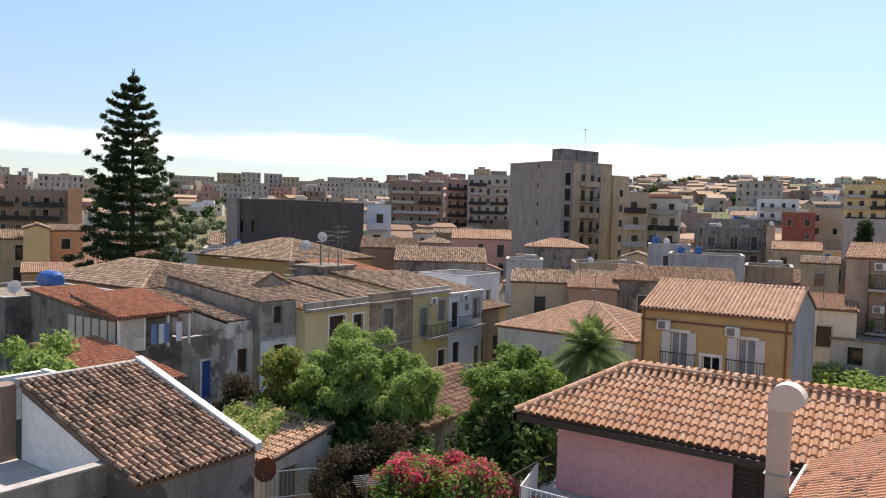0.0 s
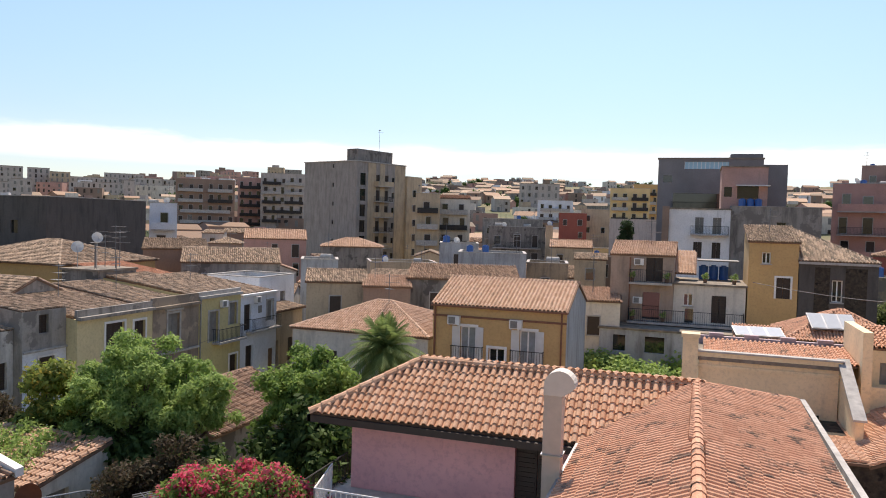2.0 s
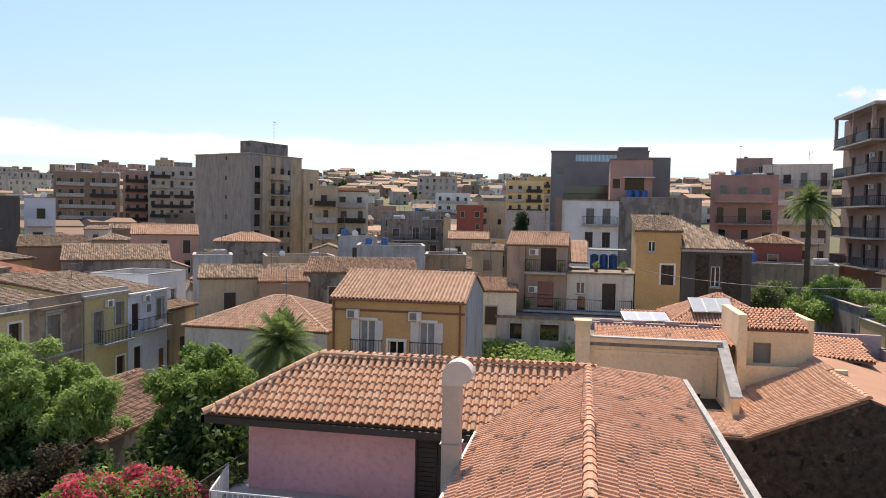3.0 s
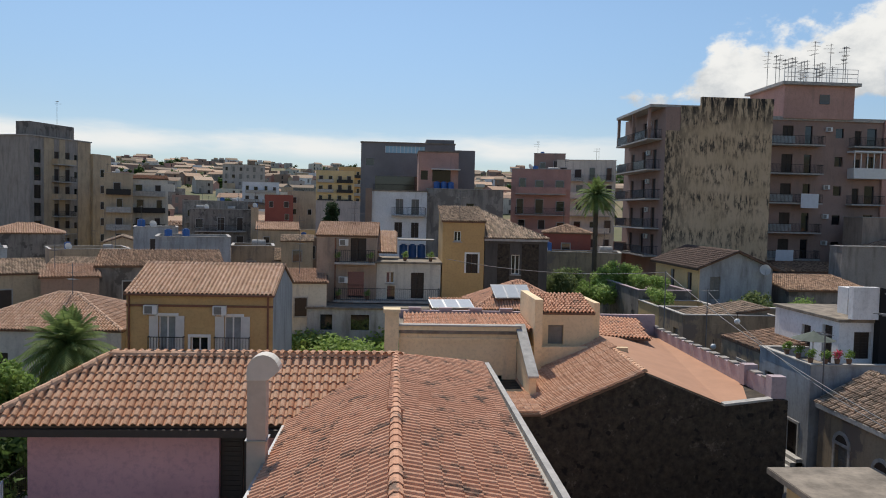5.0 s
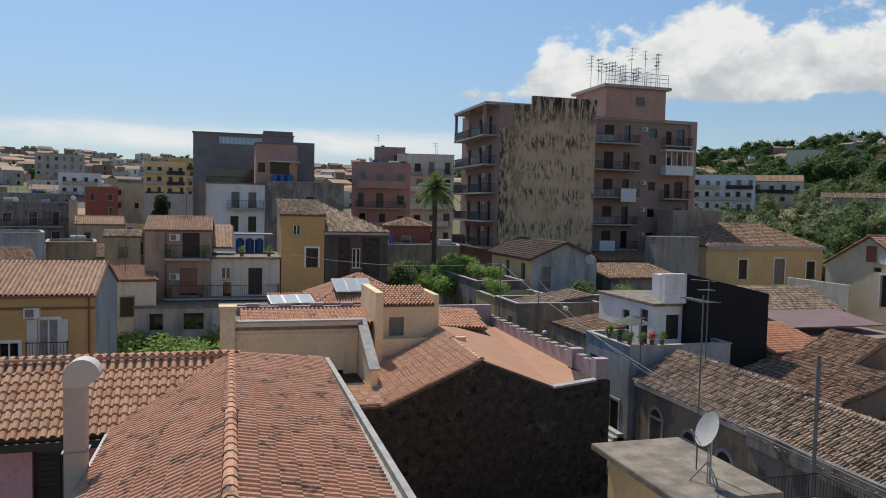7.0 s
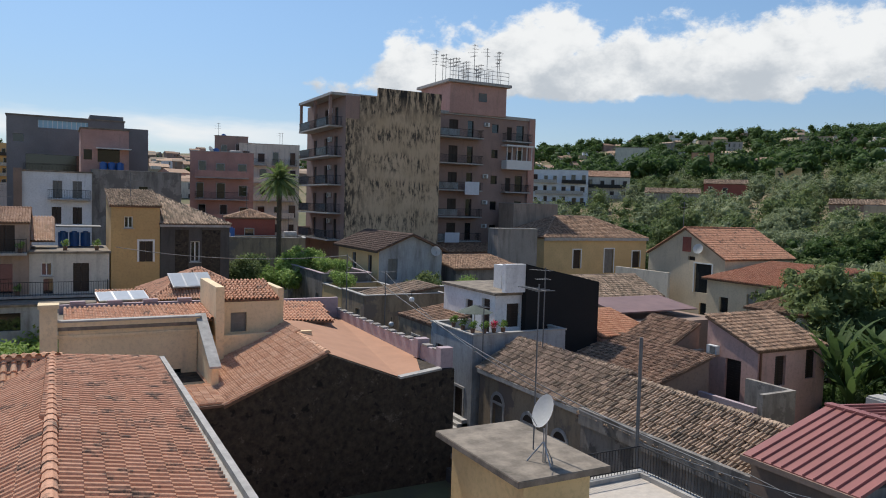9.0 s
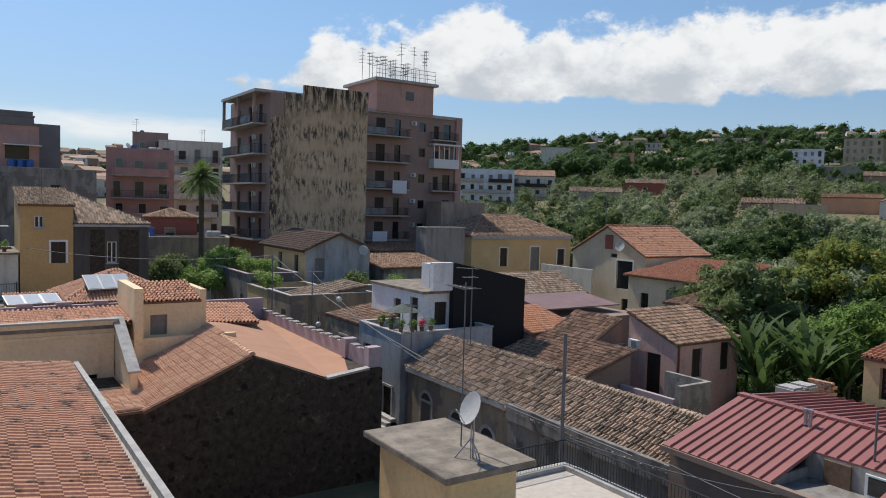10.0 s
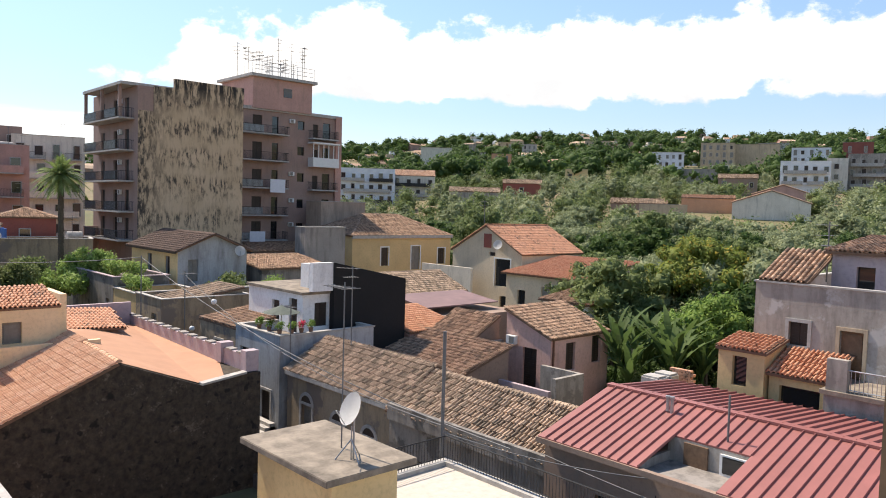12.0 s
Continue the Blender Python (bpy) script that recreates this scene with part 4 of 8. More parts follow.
def ac_unit(put, a, z, name="air_conditioner"):
    """An outdoor unit hung on a wall face."""
    t = thing(name, "white outdoor air-conditioning unit hung on the wall", "air conditioner", (0, 0, 0), "outdoor units")
    bars(t, put, "case", [(a, a + 0.72, z, z + 0.5, 0.06, 0.34)], M["whitepaint"])
    bars(t, put, "grille", [(a + 0.07, a + 0.47, z + 0.05, z + 0.45, 0.335, 0.355)], M["shutterg"])
    for b in (0.08, 0.6):
        bars(t, put, "bracket", [(a + b, a + b + 0.04, z - 0.06, z - 0.003, 0.0, 0.34)], M["alu"])


def pipe(parent, put, a, z0, z1, mat="copperpipe"):
    bars(parent, put, "downpipe", [(a, a + 0.09, z0, z1, 0.02, 0.11)], M[mat])


FX = -33.8
put = face_map(-43, FX, 33.9, 45, "r")
e1 = house("house", "old yellow two-storey house with brown shutters", -43, FX, 33.9, 40.2, -0.6, 6.2, "oldyellow", "sr", 1.2, "tile_old", over=-0.25,
           holes=[("r", 36.1, 3.2, 1.55, 2.5, "shut", "whitepaint"), ("r", 38.5, 3.6, 1.0, 2.0, "shut", "whitepaint"), ("r", 35.0, -0.4, 1.1, 2.2, "wood")])
e1b = house("house", "old bare umber two-storey house with hooded window", -43, FX, 40.22, 45.0, -0.6, 6.2, "umber", "sr", 1.2, "tile_old", over=-0.25,
            holes=[("r", 41.7, 3.4, 1.2, 2.3, "shutg", "cap"), ("r", 43.4, -0.4, 1.1, 2.3, "wood")])
bars(e1, put, "cornice", [(33.9, 40.2, 6.15, 6.35, -0.1, 0.28), (33.9, 40.2, 6.35, 6.75, -0.2, -0.02)], M["grey"])
bars(e1b, put, "cornice", [(40.22, 45, 6.1, 6.3, -0.1, 0.24), (40.22, 45, 6.3, 6.9, -0.2, -0.02)], M["umber"])
bars(e1b, put, "hood_mould", [(41.4, 43.2, 5.9, 6.05, 0, 0.16)], M["cap"])
bars(e1b, put, "string_course", [(40.2, 45, 2.95, 3.1, 0.0, 0.12)], M["cap"])
e2 = house("house", "olive yellow two-storey house with stone trim", -43, FX, 45.02, 50.2, -0.6, 6.5, "olive", "sr", 1.2, "tile_old", over=-0.25,
           holes=[("r", 46.2, 3.1, 1.1, 2.25, "shutg", "cap"), ("r", 48.7, 4.1, 0.95, 1.7, "shutg", "cap"), ("r", 48.8, 0.0, 1.0, 1.75, "shut", "whitepaint")])
put = face_map(-43, FX, 45.02, 50.2, "r")
bars(e2, put, "cornice", [(45.02, 50.2, 6.4, 6.6, -0.1, 0.22), (45.02, 50.2, 6.6, 6.9, -0.2, 0.0)], M["cap"])
balcony(e2, put, 46.6, 50.1, 3.05, 0.7)
pipe(e2, put, 45.1, -0.5, 6.4, "alu")
ac_unit(put, 47.4, 5.6)
e3 = house("house", "white two-storey house with balcony slab", -43, FX, 50.22, 55.5, -0.6, 6.2, "bluewhite", "sr", 1.2, "tile_old", over=-0.2,
           holes=[("r", 50.7, 3.35, 1.0, 2.1, "shut"), ("r", 54.0, 3.8, 0.9, 1.7, "shutg", "cap"), ("r", 51.0, -0.1, 1.0, 2.2, "shut"), ("r", 54.3, -0.5, 0.9, 1.9, "wood")])
put = face_map(-43, FX, 50.22, 55.5, "r")
bars(e3, put, "cornice", [(50.22, 55.5, 6.1, 6.28, -0.1, 0.22)], M["whitepaint"])
balcony(e3, put, 51.0, 55.4, 3.3, 0.6)
bars(e3, put, "tile_ornament", [(52.7, 53.2, 4.6, 5.2, 0.0, 0.03)], M["shutterg"])
ac_unit(put, 52.0, 5.5)
house("house", "low house end with old tile roof and doors", -42, FX - 0.6, 55.6, 61, -0.6, 4.3, "tan", "sr", 1.2, "tile_old", holes=[("r", 56.0, -0.4, 0.9, 2.1, "wood"), ("r", 58.5, -0.4, 1.0, 2.1, "shut")])
house("house", "tall white rear house with flat roof", -42, -36.5, 57, 63, -0.6, 6.6, "white", "flat", holes=[("r", 58.3, 4.0, 0.9, 1.9, "dark"), ("r", 60.5, 4.2, 0.9, 1.4, "shutg")])
f1 = house("house", "grey and white old house with dark windows", -44, -34.6, 30.9, 33.88, -0.6, 6.9, "grey", "sr", 1.1, "tile_old", over=-0.05,
           holes=[("r", 32.0, 5.6, 0.65, 1.05, "shut"), ("r", 32.0, 2.5, 1.05, 1.75, "shut", "whitepaint")])
put = face_map(-44, -34.6, 30.9, 33.88, "r")
bars(f1, put, "lower_render", [(30.92, 31.9, -0.5, 4.6, 0.004, 0.05), (33.2, 33.86, -0.5, 4.6, 0.004, 0.05), (31.9, 33.2, -0.5, 2.4, 0.004, 0.05), (31.9, 33.2, 4.36, 4.6, 0.004, 0.05)], M["bluewhite"])
bars(f1, put, "ledge", [(30.92, 33.86, 4.6, 4.72, 0.0, 0.15)], M["cap"])
house("house", "plastered white gable house with stains", -44, -35.2, 28.9, 30.88, -0.6, 5.9, "blotchy", "sr", 1.2, "tile_old", over=0.0, holes=[("r", 29.7, 2.7, 0.8, 1.5, "shut")])
h1 = house("house", "weathered house with a blue door and roof terrace", -48, -36.6, 26.8, 31.0, -0.6, 4.7, "grey", "flat", parapet=0.32, holes=[("r", 28.2, 1.3, 1.5, 2.2, "blue", "bluewhite")])
put = face_map(-48, -36.6, 26.8, 31, "r")
bars(h1, put, "balcony", [(27.6, 30.4, 1.05, 1.2, 0.0, 0.9)], M["cap"])
ac_unit(put, 29.9, 3.6)
h2 = house("house", "weathered house with a red tiled veranda roof", -47, -37.4, 23.4, 26.75, -0.6, 6.4, "darkgrey", "sr", 0.9, "tile_red", holes=[("f", -42.5, 4.2, 1.0, 1.1, "dark")])
house("house", "flat-roofed house with terrace and blue water tank", -56, -47.2, 22.0, 29.0, -0.6, 6.6, "darkgrey", "flat", parapet=0.25, holes=[("f", -51.5, 4.6, 1.0, 1.0, "winw")])
ver = thing("veranda", "timber veranda with glazed front and red tiled roof", "veranda", (0, 0, 4.9))
tile_plane(ver, [(-36.2, 22.6, 1.75), (-36.2, 27.2, 1.75), (-41.0, 27.2, 2.6), (-41.0, 22.6, 2.6)], M["tile_red"], old=True)
for yy in (22.7, 24.2, 25.7, 27.1):
    boxes("post", [(-36.5, -36.38, yy, yy + 0.12, -0.15, 1.7)], M["whitepaint"], ver)
boxes("screen", [(-36.46, -36.42, 22.8, 24.2, 0.55, 1.6)], plain("milky_panel", (0.55, 0.52, 0.46), 0.3), ver)
for k in range(6):
    boxes("screen", [(-42.4 + 0.82 * k, -41.68 + 0.82 * k, 23.28, 23.34, 0.05, 1.35)], plain("milky_screen", (0.58, 0.55, 0.49), 0.3), ver)
    boxes("screen_post", [(-41.66 + 0.82 * k, -41.6 + 0.82 * k, 23.24, 23.36, 0.0, 1.4)], M["shutterg"], ver)
boxes("base_panel", [(-36.5, -36.4, 22.8, 24.2, -0.15, 0.55)], M["offwhite"], ver)
for i, (mt, y0) in enumerate((("clothblue", 24.6), ("cloth", 25.05), ("clothblue", 25.35), ("cloth", 26.2))):
    cl = thing("laundry", "laundry hung to dry under the veranda", "laundry", (0, 0, 0), "washing on the line")
    vs = [(-36.3 + 0.05 * math.sin(3 * k + i), y0 + 0.38 * k / 6, z) for z in (6.1, 5.55, 5.0) for k in range(7)]
    mesh_ob("cloth", vs, [(r * 7 + k, r * 7 + k + 1, r * 7 + k + 8, r * 7 + k + 7) for r in range(2) for k in range(6)], M[mt], cl, True)
house("house", "low shed with a red tiled roof", -38, -30.2, 19.0, 22.35, -0.6, 4.5, "grey", "sr", 1.0, "tile_red", over=0.1)
tank = thing("water_tank", "blue plastic water tank on the flat roof", "water tank", (-50, 26.2, 6.9))
bm = bmesh.new()
rings = []
for k in range(20):
    a = -0.95 + 0.1 * k
    ra = 0.62 * (1 - (abs(a) / 0.96) ** 6 * 0.45) + 0.02 * (k // 2 % 2)
    rings.append([bm.verts.new((a, ra * math.cos(0.3927 * i), 0.66 + ra * math.sin(0.3927 * i))) for i in range(16)])
bm.faces.new(rings[0][::-1])
bm.faces.new(rings[-1])
for ra, rb in zip(rings, rings[1:]):
    for i in range(16):
        bm.faces.new((ra[i], ra[(i + 1) % 16], rb[(i + 1) % 16], rb[i]))
part("drum", bm, M["bluetank"], tank)
boxes("cradle", [(-0.5, -0.4, -0.4, 0.4, -0.02, 0.2), (0.4, 0.5, -0.4, 0.4, -0.02, 0.2)], M["iron"], tank)


def old_roof_house():
    h = house("house", "old house with a weathered barrel-tile roof and white verge", -23.2, -17.2, 11.4, 15.3, 0, 5.35, "darkgrey", "sr", 1.75, "tile_old", over=0.05, pieces=300, near=(-17, 12, 6), width=0.22, length=0.38, jitter=0.016)
    m = M["whitepaint"]
    mesh_ob("verge", [(-17.1, 15.25, 5.32), (-17.1, 15.5, 5.32), (-23.3, 15.5, 7.15), (-23.3, 15.25, 7.15), (-17.1, 15.25, 5.55), (-17.1, 15.5, 5.55), (-23.3, 15.5, 7.38), (-23.3, 15.25, 7.38)], [(0, 3, 2, 1), (4, 5, 6, 7), (0, 1, 5, 4), (1, 2, 6, 5), (2, 3, 7, 6), (3, 0, 4, 7)], m, h)
    boxes("ridge_band", [(-23.45, -23.2, 11.3, 15.5, 7.0, 7.25)], M["cap"], h)
    mesh_ob("white_gable", [(-23.1, 11.37, 4.79), (-18.9, 11.37, 4.79), (-18.9, 11.37, 5.68), (-23.1, 11.37, 6.86)], [(0, 1, 2, 3)], M["white"], h)
    t = thing("roof_terrace", "small roof terrace with white wall and grey parapet", "terrace", (0, 0, 0))
    boxes("floor", [(-28, -18.6, 8.3, 11.38, 0, 4.75)], M["darkgrey"], t)
    boxes("paving", [(-27.9, -18.8, 8.4, 11.36, 4.754, 4.78)], M["terrazzo"], t)
    boxes("parapet", [(-18.85, -18.6, 8.3, 12.2, 4.78, 5.6)], M["grey"], t)
    boxes("coping", [(-18.9, -18.55, 8.25, 12.25, 5.6, 5.66)], M["cap"], t)
    boxes("white_wall", [(-27.9, -27.6, 8.4, 14.3, 4.78, 6.4), (-27.6, -23.3, 14.2, 14.4, 4.78, 6.5)], M["white"], t)
    boxes("corner_post", [(-23.95, -23.4, 10.9, 11.35, 4.78, 6.95), (-24.05, -23.35, 10.8, 11.4, 6.95, 7.07)], M["brown"], t)
    ch = thing("garden_chair", "dark plastic chair on the roof terrace", "chair", (-23.6, 9.7, 4.78))
    boxes("seat", [(-0.22, 0.22, -0.22, 0.22, 0.42, 0.46)], M["iron"], ch)
    boxes("backrest", [(-0.24, -0.2, -0.22, 0.22, 0.46, 0.9)], M["iron"], ch)
    for sx in (-0.2, 0.17):
        for sy in (-0.2, 0.17):
            boxes("leg", [(sx, sx + 0.04, sy, sy + 0.04, 0, 0.42)], M["iron"], ch)


old_roof_house()
out = house("house", "small outbuilding with a clay roof under creepers", -24, -19.2, 17.6, 20.8, 0, 3.9, "offwhite", "sf", 0.6, "tile_tan", over=0.1, holes=[("r", 18.2, 1.4, 0.9, 2.1, "greydoor")])
house("house", "garden shed with a brown tiled roof", -28.3, -21.0, 29.2, 37.6, -0.6, 2.3, "darkgrey", "gy", 1.25, "tile_brown")
house("house", "old house with a grey barrel-tile hipped roof", -60, -47, 31, 40, 0, 6.9, "tan", "hip", 1.5, "tile_old", fine=False, holes=[("r", 33, 4.5, 1, 1.6, "shut")])
house("house", "old house with a grey barrel-tile gabled roof", -52, -40.4, 34.2, 40, 0, 6.8, "grey", "gx", 1.3, "tile_old", over=0.05)
house("house", "ochre house with a wide hipped tile roof", -66, -52, 50, 62, 0, 7.9, "ochre", "hip", 1.8, "tile_old", fine=False, holes=[("r", 52, 5.2, 1, 1.6, "shut"), ("r", 57, 5.2, 1, 1.6, "shut")])
rb = house("house", "grey roof room with antennas on top", -46, -42.5, 44.5, 48.5, 0, 8.0, "darkgrey", "flat", parapet=0)
house("house", "low house with an orange clay roof", -50, -43.2, 49.5, 55, 0, 7.0, "rose", "sr", 1.0, "tile_red", over=0.1)


def mast(at, h, arms, label="metal mast with television antennas on a roof", r=0.03, seed=0):
    t = thing("antenna_mast", label, "antenna", at, "antenna masts")
    rods("pole", [((0, 0, 0), (0, 0, h))], r, M["galv"], t)
    rng = random.Random(seed + int(at[0] * 7))
    for k in range(arms):
        z = h - 0.15 - 0.45 * k
        a = rng.uniform(0, 3.14)
        d = Vector((math.cos(a), math.sin(a), 0))
        s = Vector((-d.y, d.x, 0))
        L = rng.uniform(0.5, 0.9)
        c = Vector((0, 0, z))
        rods("aerial", [(c - d * L * 0.4, c + d * L)] + [(c + d * L * q - s * (0.28 - 0.1 * q), c + d * L * q + s * (0.28 - 0.1 * q)) for q in (-0.35, -0.1, 0.15, 0.4, 0.65, 0.9)], 0.012, M["galv"], t, n=4)
    return t


def dish(at, size, face, label, stand=0.5, paint="whitepaint"):
    t = thing("satellite_dish", label, "satellite dish", at, "satellite dishes")
    bm = bmesh.new()
    n, rings = 20, 4
    m = Matrix.Translation((0, 0, stand)) @ Vector(face).to_track_quat("Z", "Y").to_matrix().to_4x4()
    rows = []
    for k in range(rings + 1):
        r = size / 2 * k / rings
        rows.append([bm.verts.new(m @ Vector((r * math.cos(6.2832 * i / n), r * 1.08 * math.sin(6.2832 * i / n), 0.35 * r * r / size))) for i in range(n if k else 1)])
    for i in range(n):
        bm.faces.new((rows[0][0], rows[1][i], rows[1][(i + 1) % n]))
        for k in range(1, rings):
            bm.faces.new((rows[k][i], rows[k + 1][i], rows[k + 1][(i + 1) % n], rows[k][(i + 1) % n]))
    bmesh.ops.solidify(bm, geom=bm.faces[:], thickness=0.015)
    part("reflector", bm, M[paint], t)
    back = m @ Vector((0, 0, -0.08))
    rods("mount", [((back.x, back.y, 0), back), (back, m @ Vector((0, 0, 0.0)))], 0.03, M["alu"], t)
    rods("feed_arm", [(m @ Vector((0, -size * 0.5, 0.05)), m @ Vector((0, -size * 0.2, size * 0.55)))], 0.012, M["alu"], t)
    return t


dish((-18.81, 17.20, 2.7), 0.75, (0.5, -0.7, 0.4), "rusty red satellite dish beside the outbuilding", 1.15, "copperpipe")
for i, (x, y) in enumerate(((-43.5, 45.2), (-44.2, 46.0), (-43.0, 46.8), (-44.6, 47.4), (-43.6, 47.9))):
    mast((x, y, 8.16), 2.6 + 0.4 * (i % 3), 3 + i % 2, seed=i)
dish((-45.2, 45.2, 8.16), 0.9, (0.5, -0.6, 0.4), "white satellite dish on a roof room", 1.6)
dish((-43.0, 44.9, 8.16), 0.8, (0.7, -0.5, 0.4), "white satellite dish on a roof room", 2.4)
dish((-48.2, 23.0, 6.9), 0.8, (0.6, -0.6, 0.4), "grey satellite dish at the wall head", 0.5)

# ---- middle distance ----


def house_f():
    h = house("house", "three-storey house with balcony terraces and tiled roof", -6.3, -1.5, 60, 67, 0, 10.4, "rosetan", "gx", 0.95, "tile_tan", over=0.1,
              holes=[("f", -3.6, 8.35, 1.25, 1.85, "shut"), ("f", -3.8, 5.4, 1.3, 2.1, "dark")])
    house("house", "lower wing with terrace and white-washed front", -1.48, 3.7, 60, 67, 0, 8.2, "offwhite", "flat", parapet=0, holes=[("f", -0.75, 6.6, 0.7, 0.95, "winw"), ("f", 1.3, 5.4, 1.05, 2.1, "shut"), ("f", -0.6, 5.3, 0.6, 1.1, "dark")])
    put = face_map(-6.3, 3.7, 60, 67, "f")
    balcony(h, put, -4.8, -1.6, 8.3, 1.0)
    balcony(h, put, -4.8, 3.6, 5.3, 1.2)
    pipe(h, put, -4.85, 0, 10.2)
    tile_plane(h, [(-1.5, 62.5, 8.95), (0.15, 62.5, 8.95), (0.15, 66, 10.6), (-1.5, 66, 10.6)], M["tile_tan"])
    ac_unit(put, -4.5, 9.6)
    ac_unit(put, -4.5, 6.6)
    house("house", "ground-floor strip with terrace edge", -6.6, 4.2, 56.5, 59.9, 0, 4.9, "dirty_shade_blue", "flat", parapet=0, holes=[("f", -5.6, 3.3, 0.9, 1.2, "dark"), ("f", -3.3, 3.3, 1.4, 1.2, "dark")])
    for i, (x, z) in enumerate(((-4.6, 8.3), (-2.0, 8.3), (-4.5, 5.3), (-2.2, 5.3), (0.8, 8.36), (2.9, 8.36))):
        p = thing("potted_plant", "potted plant standing on a terrace edge", "plant", (x, 59.5 if x < 0 else 61, z), "terrace pots")
        bm = bmesh.new()
        rod_in(bm, (0, 0, 0), (0, 0, 0.3), 0.12, 0.17, 10)
        part("pot", bm, M["roofbed"], p)
        leaf_cloud("leaves", [(0, 0, 0.5, 0.25), (0.1, 0, 0.7, 0.15)], 160, 0.07, M["leaf"], p, i)
    for i in range(3):
        tk = thing("water_tank", "blue plastic water tank on the terrace", "water tank", (0.7 + 0.8 * i, 66.0, 8.36), "blue tanks")
        bm = bmesh.new()
        rod_in(bm, (0, 0, 0), (0, 0, 1.1), 0.36, 0.36, 14)
        rods("lid", [((0, 0, 1.1), (0, 0, 1.2))], 0.2, M["bluetank"], tk, n=12)
        part("drum", bm, M["bluetank"], tk)
    boxes("canopy", [(0.2, 3.4, 64.6, 67.2, 9.9, 10.0)], M["shutterg"], h)


house_f()
o1 = house("house", "tall ochre house with an old tile roof", 3.8, 7.2, 60, 66, 0, 11.75, "ochre", "sf", 1.2, "tile_old", over=0.12, holes=[("f", 5.75, 7.55, 0.95, 1.55, "shut", "whitepaint"), ("f", 4.7, 10.1, 0.6, 0.85, "winw")])
d1 = house("house", "dark weathered house with an old hipped tile roof", 7.25, 12.4, 60, 69, 0, 10.4, "charcoal", None, 0, "tile_old", holes=[("f", 9.45, 7.5, 0.7, 1.6, "winw")])
tile_plane(d1, [(7.15, 59.85, 10.42), (12.55, 59.85, 10.42), (7.3, 64.6, 12.7)], M["tile_old"])
tile_plane(d1, [(12.55, 59.85, 10.42), (12.55, 69.1, 10.42), (7.3, 64.6, 12.7)], M["tile_old"])
boxes("dark_patch", [(8.3, 9.3, 59.97, 59.996, 5, 10.0), (10.3, 11.7, 59.97, 59.996, 5, 10.0)], M["lava"], d1)
boxes("cornice", [(7.2, 12.45, 59.8, 59.996, 10.2, 10.38)], M["cap"], d1)
# hipped roof with solar panels behind the cream house
sh = house("house", "house with terracotta hipped roof carrying a solar collector", 5.3, 12.0, 48.6, 55.0, 0, 6.2, "cream", "hip", 1.55, "tile_new", over=0.2, old=False)


def solar(at, rz, tilt, w, d):
    t = thing("solar_collector", "pale glazed solar collector on a tiled roof", "solar panel", at, "solar collectors")
    t.rotation_euler = (radians(tilt), 0, radians(rz))
    boxes("frame", [(-w / 2, w / 2, 0, d, 0.0, 0.1)], M["alu"], t)
    for i in range(3):
        boxes("pane", [(-w / 2 + 0.06 + i * w / 3, -w / 2 - 0.06 + (i + 1) * w / 3, 0.06, d - 0.06, 0.104, 0.115)], plain("collector_glass", (0.55, 0.57, 0.58), 0.15, 0, 0.1), t)


solar((8.0, 49.2, 6.75), 8, 28, 2.6, 1.6)
house("house", "low store below a solar collector", 2.4, 5.2, 47.4, 50, 0, 6.1, "cream", "sf", 0.5, "tile_new", over=0.1)
solar((3.8, 47.4, 6.25), 8, 14, 2.8, 1.5)


